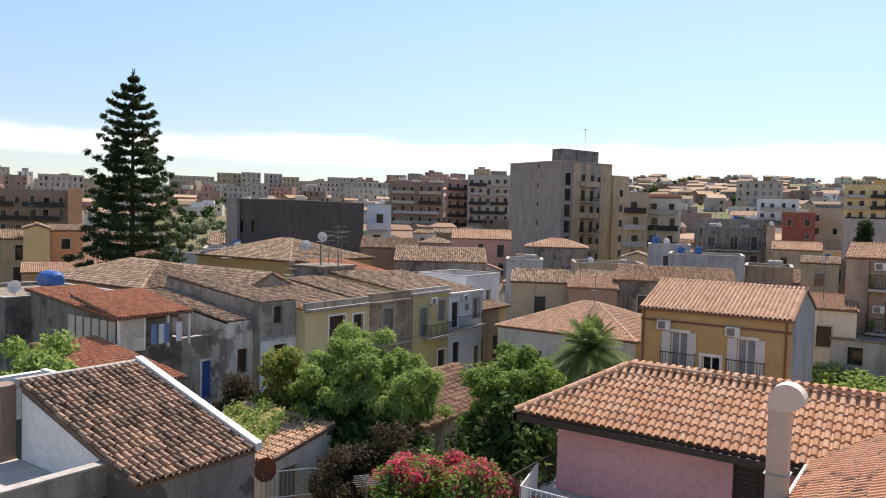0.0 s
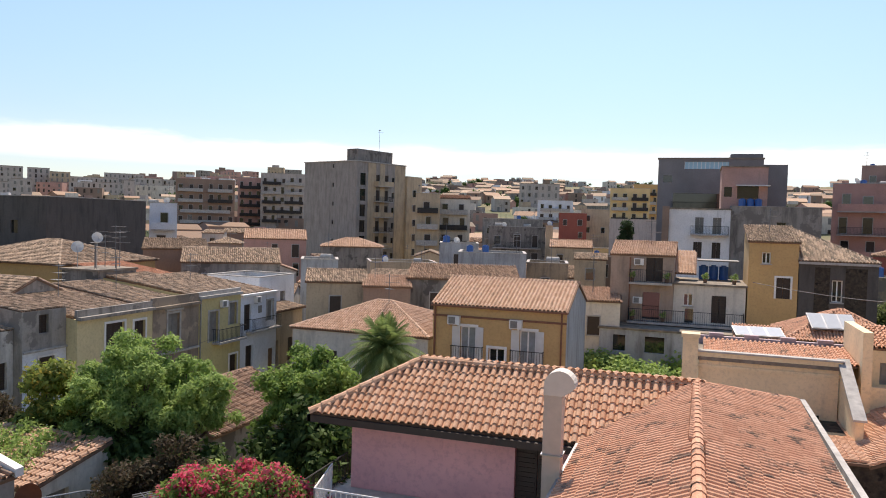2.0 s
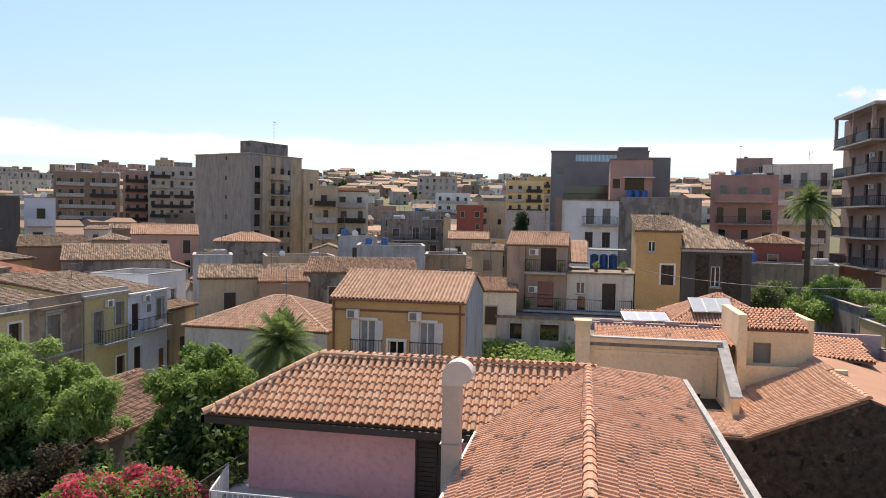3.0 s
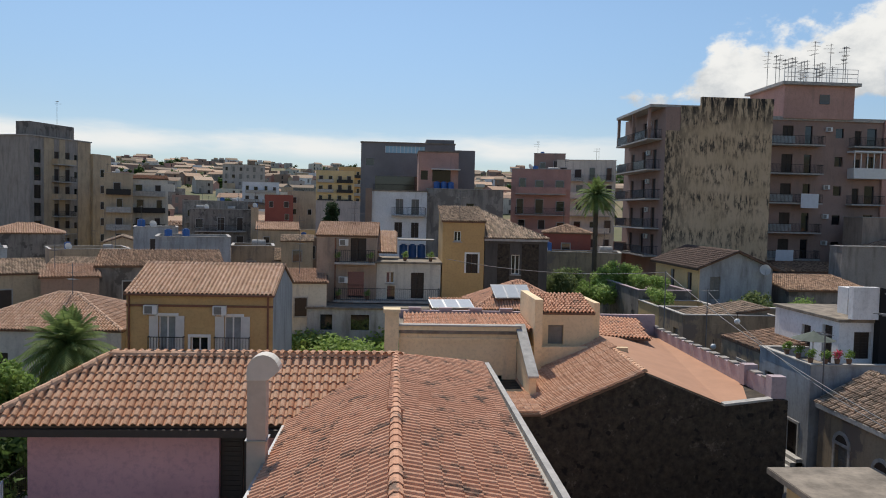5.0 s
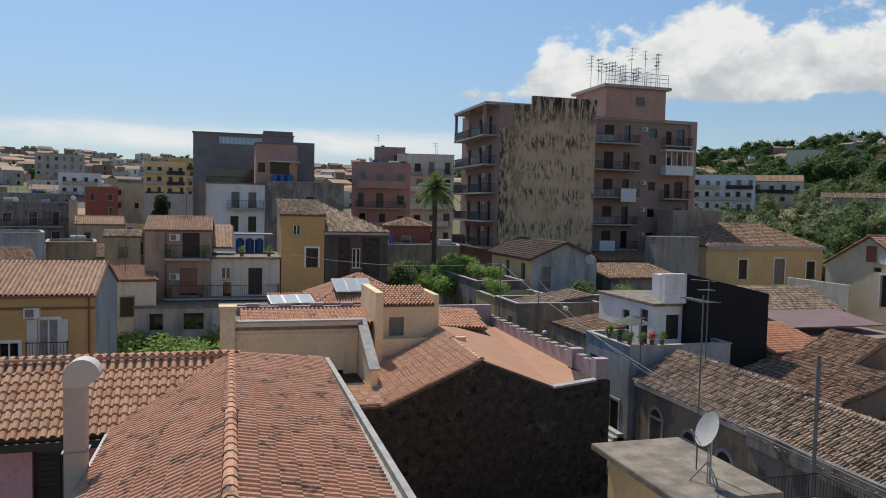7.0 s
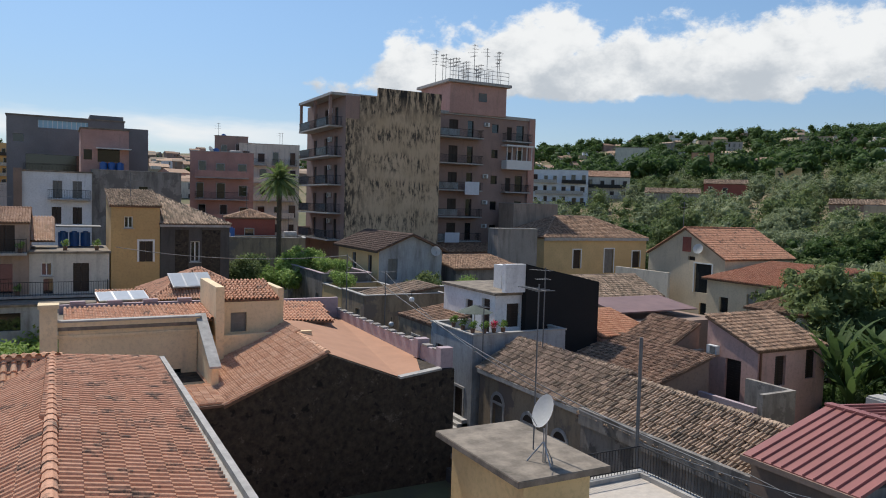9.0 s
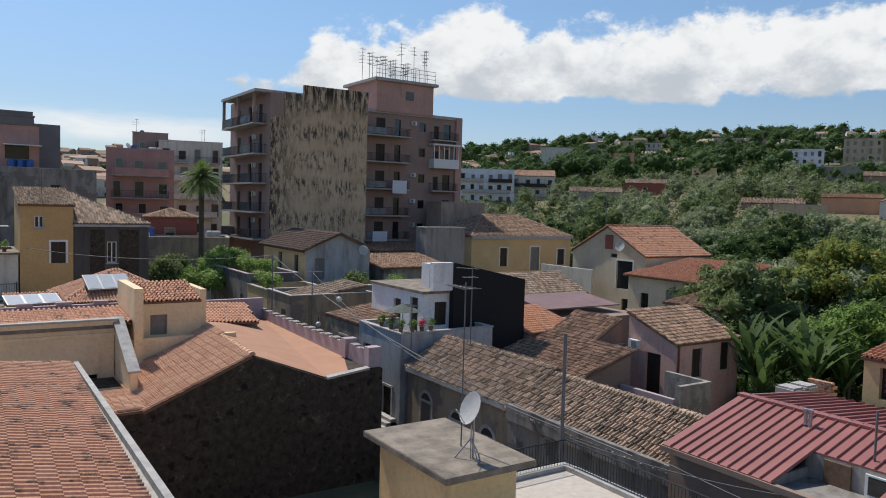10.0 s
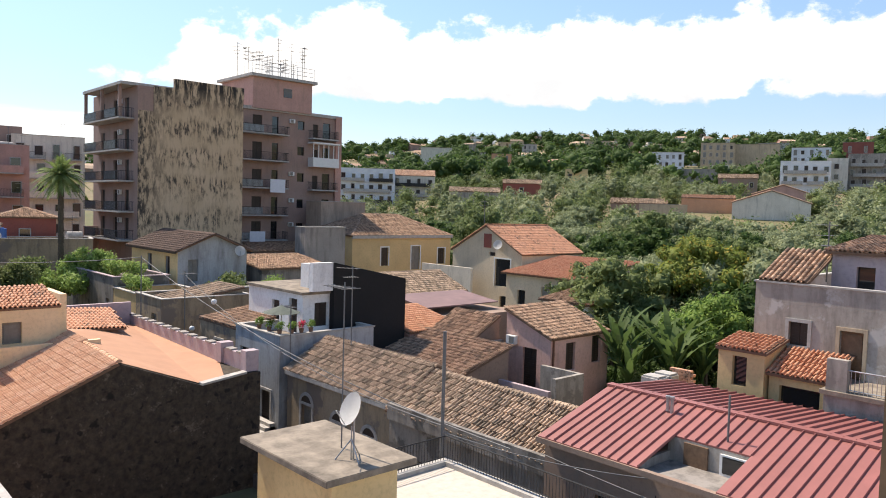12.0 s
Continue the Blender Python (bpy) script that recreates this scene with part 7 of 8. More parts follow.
block(8.89, 190, 6.9, 15.8, "redwall", "flat", "few", "dark red distant house", 8)
block(7.22, 200, 7.4, 17.1, "tan", "flat", "few", "tan distant house on the slope", 8)
block(8.97, 120, 6.6, 10.1, "tan", "gx", "few", "tan gabled house on the slope", 8)
block(7.49, 95, 3.9, 9.0, "tan", "gx", "few", "small tan house with tiled roof", 6)
block(6.91, 57, 3.4, 7.4, "offwhite", "sf", "few", "off-white low house with clay roof", 6)
block(4.00, 170, 12.8, 14.4, "farwall", "flat", "few", "low distant building on the slope", 8)
block(-11.06, 112, 8.8, 19.2, "rose", "flat", "apt", "pink apartment house with balconies", 11)
block(-11.68, 140, 5.8, 23.8, "blockpink", "flat", "apt", "pale upper block on the slope", 10)
block(-14.44, 135, 10.4, 22.3, "offwhite", "flat", "apt", "white apartment block on the slope", 11)
block(-13.12, 84, 5.3, 11.3, "redwall", "hip", "few", "small red house with old tiled roof", 6)
block(-36.52, 215, 16.2, 23.4, "bluewhite", "flat", "apt", "long white building with loggias", 12)
block(-40.11, 225, 12.9, 24.0, "offwhite", "gx", "apt", "long white building with terracotta roof", 12)
block(-36.66, 225, 9.4, 18.5, "offwhite", "gx", "few", "low white house among trees", 7)
block(-44.84, 210, 14.4, 18.7, "grey", "gx", "none", "low shed with grey roof", 8)
block(-48.48, 225, 11.6, 21.9, "redwall", "gx", "few", "dark red villa with white window frames", 8)
block(-46.83, 330, 8.8, 38.5, "salmon", "gx", "few", "salmon house on the hill", 8)
block(-41.81, 430, 18.0, 47.4, "offwhite", "flat", "none", "long pale building on the hill", 10)
block(-44.32, 450, 20.6, 48.2, "farwall", "gx", "few", "pale building on the hill", 9)
block(-48.43, 480, 18.1, 55.0, "farwall", "flat", "apt", "distant hill block on the slope", 10)
block(-54.06, 470, 15.5, 56.9, "tan", "flat", "apt", "tan hill block on the slope", 10)
block(-52.57, 260, 7.7, 27.3, "paleyellow", "flat", "few", "yellow house among trees", 8)
block(-57.23, 180, 12.9, 16.1, "brown", "gx", "few", "low house with red tiled roof", 7)
block(-58.98, 165, 9.9, 14.7, "tan", "flat", "few", "long low tan building", 6)
block(-62.11, 177, 11.4, 17.3, "salmon", "sf", "none", "low house with a clay roof", 6)
block(-66.31, 168, 15.0, 18.1, "offwhite", "gy", "none", "white gabled house with two round windows", 10)
block(-67.04, 198, 13.8, 20.5, "rose", "gy", "none", "rose gabled house behind", 10)
block(-59.12, 330, 13.9, 39.0, "bluewhite", "flat", "apt", "white hillside apartment block", 10)
block(-62.62, 340, 13.7, 43.8, "tan", "flat", "apt", "cream apartment block on the hill", 12)
block(-65.26, 350, 18.1, 44.1, "tan", "flat", "none", "blank cream side of a hill block", 12)
block(-61.72, 270, 20.2, 28.5, "grey", "flat", "none", "grey shed building on the slope", 8)
block(-64.06, 225, 10.4, 24.6, "brown", "gx", "few", "brown tiled house on the slope", 8)
block(-66.37, 400, 15.3, 49.1, "farwall", "flat", "apt", "pale hill building on the slope", 9)
block(-68.71, 330, 14.2, 40.8, "bluewhite", "flat", "apt", "pale hill building on the slope", 9)
block(-68.39, 240, 13.3, 29.3, "white", "flat", "apt", "white terraced building on the slope", 9)
block(-71.52, 290, 9.3, 39.1, "redwall", "flat", "few", "red house on the hill", 9)
block(-70.35, 247.5, 5.6, 30.6, "offwhite", "flat", "few", "weathered off-white block on the slope", 9)
block(-73.23, 255, 20.1, 32.4, "grey", "flat", "apt", "grey apartment block with loggias", 12)
# added house that hides the red house's base and stands for shaded walls
block(-13.6, 79, 10.0, 8.6, "dirtytan", "flat", "none", "low grimy filler house standing in for shaded walls below the palm", 4)
tower()



def fill_town():
    """Low houses crowded over the slope between the larger buildings."""
    rng = random.Random(11)
    walls = ["tan", "offwhite", "brown", "grey", "farwall", "white", "rose", "paleyellow", "blockpink", "darkgrey"]
    made, tries = 0, 0
    while made < 190 and tries < 14000:
        tries += 1
        az = rng.uniform(-14, 60)
        dist = 72 + 125 * rng.random()
        if 41 < az < 58 and dist > 110:
            continue
        w, d = rng.uniform(4.5, 10), rng.uniform(5, 9)
        a = radians(az)
        x, y = -math.sin(a) * (dist + d / 2), math.cos(a) * (dist + d / 2)
        if any(math.hypot(x - p, y - q) < r + max(w, d) * 0.45 for p, q, r in TAKEN):
            continue
        if -80 < x < -30 and 15 < y < 80 or -8 < x < 16 and y < 82 or x > 12 and y < 100:
            continue
        z = land(x, y)
        hgt = rng.uniform(4.5, 8.2) if dist < 130 else rng.uniform(4, 7.5)
        block(az, dist, w, z + hgt, rng.choice(walls), rng.choice(["flat", "gx", "sf", "gx", "gy", "hip"]), "few" if rng.random() < 0.6 else "none", rng.choice(["old low house with cluttered roof", "small rendered town house", "weathered low town house", "plain rendered house on the slope"]), d, rng.uniform(-25, 25))
        made += 1


def far_town():
    """The hundreds of small houses beyond, too many to tell apart."""
    rng = random.Random(23)
    names = ["farwall", "tan", "offwhite", "white", "rose", "brown", "grey", "blockpink", "tile_old", "tile_brown", "shutterg", "shutter", "flatroof"]
    vs, fs, idx = [], [], []

    def add(pts, faces, m):
        s = len(vs)
        vs.extend(pts)
        fs.extend(tuple(s + i for i in f) for f in faces)
        idx.extend([m] * len(faces))

    def cuboid(T, x0, x1, y0, y1, z0, z1, m, top=None):
        pts = [T @ Vector(q) for q in ((x0, y0, z0), (x1, y0, z0), (x1, y1, z0), (x0, y1, z0), (x0, y0, z1), (x1, y0, z1), (x1, y1, z1), (x0, y1, z1))]
        add(pts, [(0, 1, 5, 4), (1, 2, 6, 5), (2, 3, 7, 6), (3, 0, 4, 7)], m)
        if top is not None:
            add(pts[4:], [(0, 1, 2, 3)], top)

    made, tries = 0, 0
    spots = []
    while made < 900 and tries < 14000:
        tries += 1
        right = rng.random() < 0.2
        az = rng.uniform(-86, -14) if right else rng.uniform(-14, 66)
        dist = rng.uniform(330, 770) if right else rng.uniform(190, 790)
        a = radians(az)
        x, y = -math.sin(a) * dist, math.cos(a) * dist
        if 41 < az < 57 and dist < 330:
            continue
        tall = rng.random() < 0.45 and dist > 420 and az > 30
        w, d = rng.uniform(6, 13), rng.uniform(6, 10)
        if tall:
            w *= 1.5
        if any(math.hypot(x - p, y - q) < r for p, q, r in TAKEN) or any(abs(x - p) + abs(y - q) < 9.5 for p, q in spots):
            continue
        spots.append((x, y))
        z = land(x, y) - 1.5
        h = rng.uniform(9, 16) if tall else rng.uniform(4.5, 7.5)
        T = Matrix.Translation((x, y, z)) @ Matrix.Rotation(a + radians(rng.uniform(-35, 35)), 4, "Z")
        wall = rng.randrange(8)
        pitched = not tall and rng.random() < 0.6
        cuboid(T, -w / 2, w / 2, 0, d, 0, h, wall, 12)
        if pitched:
            m = 8 + rng.randrange(2)
            e, r = 0.3, rng.uniform(1.0, 1.8)
            pts = [T @ Vector(q) for q in ((-w / 2 - e, -e, h - 0.1), (w / 2 + e, -e, h - 0.1), (w / 2 + e, d / 2, h + r), (-w / 2 - e, d / 2, h + r), (w / 2 + e, d + e, h - 0.1), (-w / 2 - e, d + e, h - 0.1))]
            add(pts, [(0, 1, 2, 3), (3, 2, 4, 5)], m)
            add([T @ Vector((sx * w / 2, q, zz)) for sx in (-1, 1) for q, zz in ((0, h), (d, h), (d / 2, h + r - 0.1))], [(0, 1, 2), (3, 4, 5)], wall)
        elif rng.random() < 0.6:
            cuboid(T, -w / 4, w / 6, d * 0.3, d * 0.7, h, h + rng.uniform(1.2, 2.6), rng.randrange(8), 12)
        n, fl = max(2, int(w / 2.8)), max(1, int(h / 3.1))
        for f in range(fl):
            for i in range(n):
                if rng.random() < 0.75:
                    u = -w / 2 + (i + 0.5) * w / n
                    hh = rng.choice([1.3, 2.0])
                    cuboid(T, u - 0.5, u + 0.5, -0.08, 0.02, h - 2.7 - 3.1 * f, h - 2.7 - 3.1 * f + hh, 10 + rng.randrange(2))
        made += 1
    tagged(mesh_ob("far_town", vs, fs, None, mats=[M[k] for k in names], index=idx), "hundreds of small pale houses over the far slopes", "houses", kind="stuff")


TAKEN += [(-70, 68, 14), (-70, 147, 20), (3, 117, 16), (34, 85, 14), (47, 90, 14), (-20, 48, 9), (-10.5, 45, 8), (-1, 64, 9), (8, 64, 9), (-63.5, 41, 5)]
fill_town()
far_town()


# ---- plants ----


def clumps(rx, ry, rz, z, k, r, seed):
    rng = random.Random(seed)
    out = []
    for _ in range(k):
        a, e = rng.uniform(0, 6.283), math.asin(rng.uniform(-0.55, 1))
        q = rng.uniform(0.4, 1.12)
        out.append((rx * q * math.cos(a) * math.cos(e), ry * q * math.sin(a) * math.cos(e), z + rz * q * math.sin(e), r * rng.uniform(0.6, 1.3)))
    return out


def broad_tree(name, label, at, rx, rz, zc, k, r, count, size, mat, seed, ry=None, trunk=0.16, category="tree", thin=0.45, shell=0.35, spread=1.3, ragged=0.8, core=0.0):
    t = thing(name, label, category, at)
    bl = clumps(rx, ry or rx, rz, zc, k, r, seed)
    bm = bmesh.new()
    rng = random.Random(seed)
    fork = zc - rz * 0.75
    if fork > 0.3:
        rod_in(bm, (0, 0, -0.3), (rng.uniform(-0.1, 0.1), rng.uniform(-0.1, 0.1), fork), trunk, trunk * 0.75, 9)
        for p in bl[: max(5, k // 3)]:
            mid = Vector((p[0] * 0.45, p[1] * 0.45, (fork + p[2]) / 2 + 0.1))
            rod_in(bm, (0, 0, fork - 0.15), mid, trunk * 0.5, trunk * 0.3, 6)
            rod_in(bm, mid, p[:3], trunk * 0.3, trunk * 0.08, 5)
    else:
        rod_in(bm, (0, 0, -0.3), (0, 0, zc), trunk * 0.5, trunk * 0.2, 7)
    part("trunk", bm, M["bark"], t)
    leaf_cloud("crown", bl, count, size, mat, t, seed, thin, shell, 0.0, spread, ragged, core)
    return t


def norfolk_pine(at, height, spread):
    t = thing("araucaria_tree", "tall dark Norfolk pine with tiered branches", "tree", at)
    bm = bmesh.new()
    rod_in(bm, (0, 0, -0.5), (0, 0, height), 0.42, 0.05, 10)
    rng = random.Random(4)
    blobs = []
    tiers = 25
    for k in range(tiers):
        f = k / (tiers - 1)
        z = 3.0 + (height - 3.6) * f ** 0.92
        reach = spread * (1 - f) ** 0.62 * (1.0 if k > 2 else 0.85) + 0.35
        n = 7 if f < 0.7 else 5
        for i in range(n):
            a = 6.283 * (i + rng.uniform(-0.25, 0.25)) / n + k * 0.7
            L = reach * rng.uniform(0.62, 1.15)
            last = Vector((0, 0, z))
            for s in range(1, 6):
                q = s / 5
                p = Vector((math.cos(a) * L * q, math.sin(a) * L * q, z - 0.16 * L * q + 0.30 * L * q * q * q))
                rod_in(bm, last, p, 0.07 * (1.05 - q) + 0.012, 0.07 * (1.05 - q) + 0.008, 5)
                last = p
                if q > 0.25:
                    for side in (-1, 1):
                        w = 0.20 * L * (1.1 - abs(q - 0.6))
                        blobs.append((p.x - math.sin(a) * w * side * rng.uniform(0.3, 1), p.y + math.cos(a) * w * side * rng.uniform(0.3, 1), p.z + rng.uniform(0.0, 0.14), 0.25 + 0.12 * (1 - f)))
                    blobs.append((p.x, p.y, p.z + 0.05, 0.28 + 0.10 * (1 - f)))
    blobs += [(0, 0, height + 0.15 * j, 0.16) for j in range(3)]
    part("trunk", bm, M["bark"], t)
    leaf_cloud("crown", blobs, 70000, 0.17, M["leafpine"], t, 5, 0.3, 0.3)
    return t


def palm(name, label, at, trunk_h, reach, fronds, seed, fan=False, r=0.2, lean=0.0):
    t = thing(name, label, "palm", at)
    bm = bmesh.new()
    n = 14
    for i in range(n):
        z0, z1 = trunk_h * i / n, trunk_h * (i + 1) / n
        rod_in(bm, (lean * z0, 0, z0 - (0.3 if i == 0 else 0)), (lean * z1, 0, z1 + 0.02), r * 1.12, r * 0.92, 10)
    part("trunk", bm, M["bark"], t)
    rng = random.Random(seed)
    vs, fs = [], []
    top = Vector((lean * trunk_h, 0, trunk_h))
    for k in range(fronds):
        a = k * 2.39996
        e = radians(85 - (100 if fan else 125) * (k / fronds) ** (1.3 if fan else 0.9) + rng.uniform(-8, 8))
        L = reach * rng.uniform(0.85, 1.1)
        d = Vector((math.cos(a) * math.cos(e), math.sin(a) * math.cos(e), math.sin(e)))
        side = Vector((-math.sin(a), math.cos(a), 0))
        if fan:
            c = top + d * L * 0.5
            for j in range(17):
                w = radians(-75 + 150 * j / 16)
                tip = c + (d * math.cos(w) + side * math.sin(w)) * L * 0.66 * rng.uniform(0.85, 1.05) + Vector((0, 0, -0.05 * L * abs(math.sin(w))))
                q = (d * math.cos(w + 0.06) + side * math.sin(w + 0.06)) * L * 0.3
                q2 = (d * math.cos(w - 0.06) + side * math.sin(w - 0.06)) * L * 0.3
                s = len(vs)
                vs += [c, c + q, tip, c + q2]
                fs.append((s, s + 1, s + 2, s + 3))
            s = len(vs)
            vs += [top + side * 0.02, top - side * 0.02, c - side * 0.015, c + side * 0.015]
            fs.append((s, s + 1, s + 2, s + 3))
        else:
            m = 22
            prev = top
            for j in range(1, m + 1):
                q = j / m
                p = top + d * L * q + Vector((0, 0, -0.55 * L * q * q * (0.4 + 0.6 * math.cos(e))))
                ax = (p - prev).normalized()
                for sd in (-1, 1):
                    ln = L * 0.26 * math.sin(math.pi * (0.12 + 0.85 * q)) * rng.uniform(0.85, 1.1)
                    tip = p + side * sd * ln * 0.8 + ax * ln * 0.55 + Vector((0, 0, -ln * 0.35))
                    s = len(vs)
                    vs += [prev, p + Vector((0, 0, 0.012)), tip]
                    fs.append((s, s + 1, s + 2))
                s = len(vs)
                vs += [prev + side * 0.02, p + side * 0.015, p - side * 0.015, prev - side * 0.02]
                fs.append((s, s + 1, s + 2, s + 3))
                prev = p
    mesh_ob("crown", vs, fs, M["leafpalm"], t)
    return t


def banana_plant(at, seed, scale=1.0):
    t = thing("banana_plant", "banana plant with broad torn green leaves", "plant", at, "banana grove")
    rng = random.Random(seed)
    bm = bmesh.new()
    rod_in(bm, (0, 0, -0.3), (0, 0, 1.6 * scale), 0.13, 0.08, 8)
    part("stem", bm, M["leafdark"], t)
    for k in range(14):
        a = k * 2.4 + rng.uniform(-0.3, 0.3)
        e = radians(rng.uniform(58, 88))
        L = scale * rng.uniform(1.7, 2.8)
        side = Vector((-math.sin(a), math.cos(a), 0))
        d = Vector((math.cos(a) * math.cos(e), math.sin(a) * math.cos(e), math.sin(e)))
        vs, fs = [], []
        m = 9
        for j in range(m + 1):
            q = j / m
            p = Vector((0, 0, 1.5 * scale)) + d * L * q + Vector((math.cos(a), math.sin(a), -0.55)) * L * 0.30 * q * q * q
            w = 0.145 * scale * math.sin(math.pi * min(1, 0.08 + 0.92 * q)) ** 0.6
            vs += [p - side * w + Vector((0, 0, 0.10 * w)), p, p + side * w + Vector((0, 0, 0.10 * w))]
        for j in range(m):
            s = 3 * j
            for c in (0, 1):
                if rng.random() > 0.12:
                    fs.append((s + c, s + c + 1, s + c + 4, s + c + 3))
        mesh_ob("leaf", vs, fs, M["leafbanana"], t)
    return t


norfolk_pine((-63.5, 40.8, 0), 25.0, 5.6)
palm("palm_tree", "fan palm beside the low white house", (-14.4, 33.85, 0), 6.2, 2.45, 90, 3, False, 0.24)
palm("palm_tree", "tall date palm with drooping crown", (19.8, 72.7, 0), 14.6, 2.4, 64, 6, False, 0.24)

# the garden
broad_tree("garden_tree", "light green garden tree with feathery crown", (-20.4, 23.6, 0), 2.5, 2.1, 5.3, 120, 0.36, 60000, 0.09, M["leaf"], 2, thin=0.35, spread=1.35)
broad_tree("garden_tree", "light green garden tree with feathery crown", (-18.3, 24.0, 0), 1.6, 1.8, 5.0, 56, 0.34, 24000, 0.09, M["leaf"], 8, thin=0.35, spread=1.35)
broad_tree("shrub", "yellow green shrub at the edge of the garden", (-23.3, 22.6, 0), 1.3, 1.5, 4.9, 18, 0.5, 6000, 0.12, M["leafyellow"], 3)
broad_tree("shrub", "dark green garden shrub with rusty tips", (-25.8, 21.8, 0), 1.2, 1.6, 3.6, 30, 0.42, 14000, 0.075, M["leafpurple"], 4)
broad_tree("shrub", "dark green garden shrub", (-23.0, 22.2, 0), 2.2, 1.6, 3.2, 26, 0.7, 9000, 0.14, M["leafdark"], 14)
broad_tree("garden_tree", "dark green leafy tree under the light one", (-18.8, 22.2, 0), 2.4, 1.6, 3.2, 30, 0.7, 12000, 0.15, M["leafdark"], 5)
broad_tree("garden_tree", "bright green leafy tree beside the pink house", (-15.6, 28.0, 0), 1.9, 2.2, 4.6, 70, 0.42, 34000, 0.09, M["leafmid"], 6, spread=1.35)
broad_tree("garden_tree", "dark green leafy tree beside the pink house", (-14.2, 26.0, 0), 1.7, 1.9, 3.2, 28, 0.7, 10000, 0.15, M["leafdark"], 7)
broad_tree("shrub", "shrub with dark reddish leaves", (-15.9, 19.4, 0), 1.9, 1.3, 3.7, 44, 0.45, 24000, 0.065, M["leafpurple"], 9)
for at, rx, rz, zc, seed in (((-13.3, 18.7, 0), 1.35, 1.0, 3.95, 10), ((-11.3, 18.5, 0), 1.2, 0.9, 4.1, 11)):
    bush = broad_tree("bougainvillea", "bougainvillea with crimson pink blossom over green leaves", at, rx, rz, zc, 34, 0.40, 12000, 0.07, M["leafmid"], seed, category="shrub", spread=1.6)
    tops = [b for b in clumps(rx, rx, rz, zc, 34, 0.40, seed) if b[2] > zc - 0.1]
    leaf_cloud("blossom", [(b[0], b[1], b[2] + 0.12, b[3] * 0.8) for b in tops[: len(tops) * 2 // 3]], 9500, 0.055, M["flower"], bush, seed + 5, 0.7, 0.5, spread=1.5)
broad_tree("shrub", "green undergrowth by the garden path", (-16.6, 22.2, 0), 1.3, 1.2, 2.6, 18, 0.55, 6000, 0.13, M["leaf"], 12)
broad_tree("hedge", "clipped dark hedge behind the shed", (-22.5, 40.5, 0), 4.5, 0.9, 1.4, 40, 0.6, 9000, 0.1, M["leafdark"], 13, ry=0.7, category="hedge")
broad_tree("cypress", "dark narrow cypress among the houses", (-7.8, 90.1, 0), 0.75, 3.6, 10.2, 44, 0.45, 12000, 0.10, M["leafpine"], 15)
broad_tree("shrub", "leafy bush beside the low shed", (-31.0, 15.6, 0), 1.8, 1.8, 5.2, 22, 0.6, 8000, 0.14, M["leaf"], 16)

# green plot behind the pink house
g_plot = thing("creeper_field", "bright green creepers over an empty plot", "plants", (0, 0, 0))
leaf_cloud("leaves", [(-7.5 + 7.6 * ((i * 0.618) % 1), 50.2 + 7.5 * ((i * 0.377) % 1), 1.9 + 0.5 * math.sin(i), 1.1) for i in range(60)], 24000, 0.16, M["leaf"], g_plot, 21, 0.6)

# the grove on the right
olives = []
for s in range(5):
    olives.append(broad_tree("olive_tree", "olive tree with silvery green crown", (88 + 7 * s, 72 + 4 * s, 0), 3.2, 2.3, 4.2, 60, 0.85, 7000, 0.17, M["leafolive"], 30 + s, shell=0.6, spread=1.22, ragged=0.75, core=0.62))
greens = []
for s in range(4):
    greens.append(broad_tree("grove_tree", "leafy tree with mid green crown", (82 + 8 * s, 56 + 3 * s, 0), 3.4, 3.0, 5.2, 60, 0.9, 7000, 0.18, M["leafgrove"] if s % 2 else M["leafdark"], 40 + s, shell=0.6, spread=1.22, ragged=0.75, core=0.62))
for o in olives + greens:
    o.location.z = land(o.location.x, o.location.y)
    o["group"] = "trees of the grove"
grng = random.Random(5)
placed = [(o.location.x, o.location.y) for o in olives + greens]
GROVE_FREE = [(57, 60, 9), (50, 75, 9), (65, 75, 9), (62, 56, 10), (34, 85, 10), (47, 90, 10)]
count = 0
for _ in range(5000):
    az = grng.uniform(-78, -33)
    dist = 62 + 66 * grng.random() ** 0.8 if count < 165 else grng.uniform(130, 230)
    x, y = -math.sin(radians(az)) * dist, math.cos(radians(az)) * dist
    if az > -54 and dist < 98:
        continue
    if any(math.hypot(x - p, y - q) < 3.6 + dist * 0.008 for p, q in placed) or any(math.hypot(x - p, y - q) < r for p, q, r in GROVE_FREE):
        continue
    if any(math.hypot(x - p, y - q) < r * 0.9 + 2 for p, q, r in TAKEN) or (x < 70 and y > 66):
        continue
    src = grng.choice(olives) if grng.random() < 0.66 else grng.choice(greens)
    k = grng.uniform(0.8, 1.25)
    m = Matrix.Translation((x, y, land(x, y) - 0.6)) @ Matrix.Rotation(grng.uniform(0, 6.28), 4, "Z") @ Matrix.Diagonal((k, k, k * grng.uniform(0.85, 1.1), 1))
    c = copy_thing(src, m)
    placed.append((x, y))
    count += 1
    if count > 200:
        break


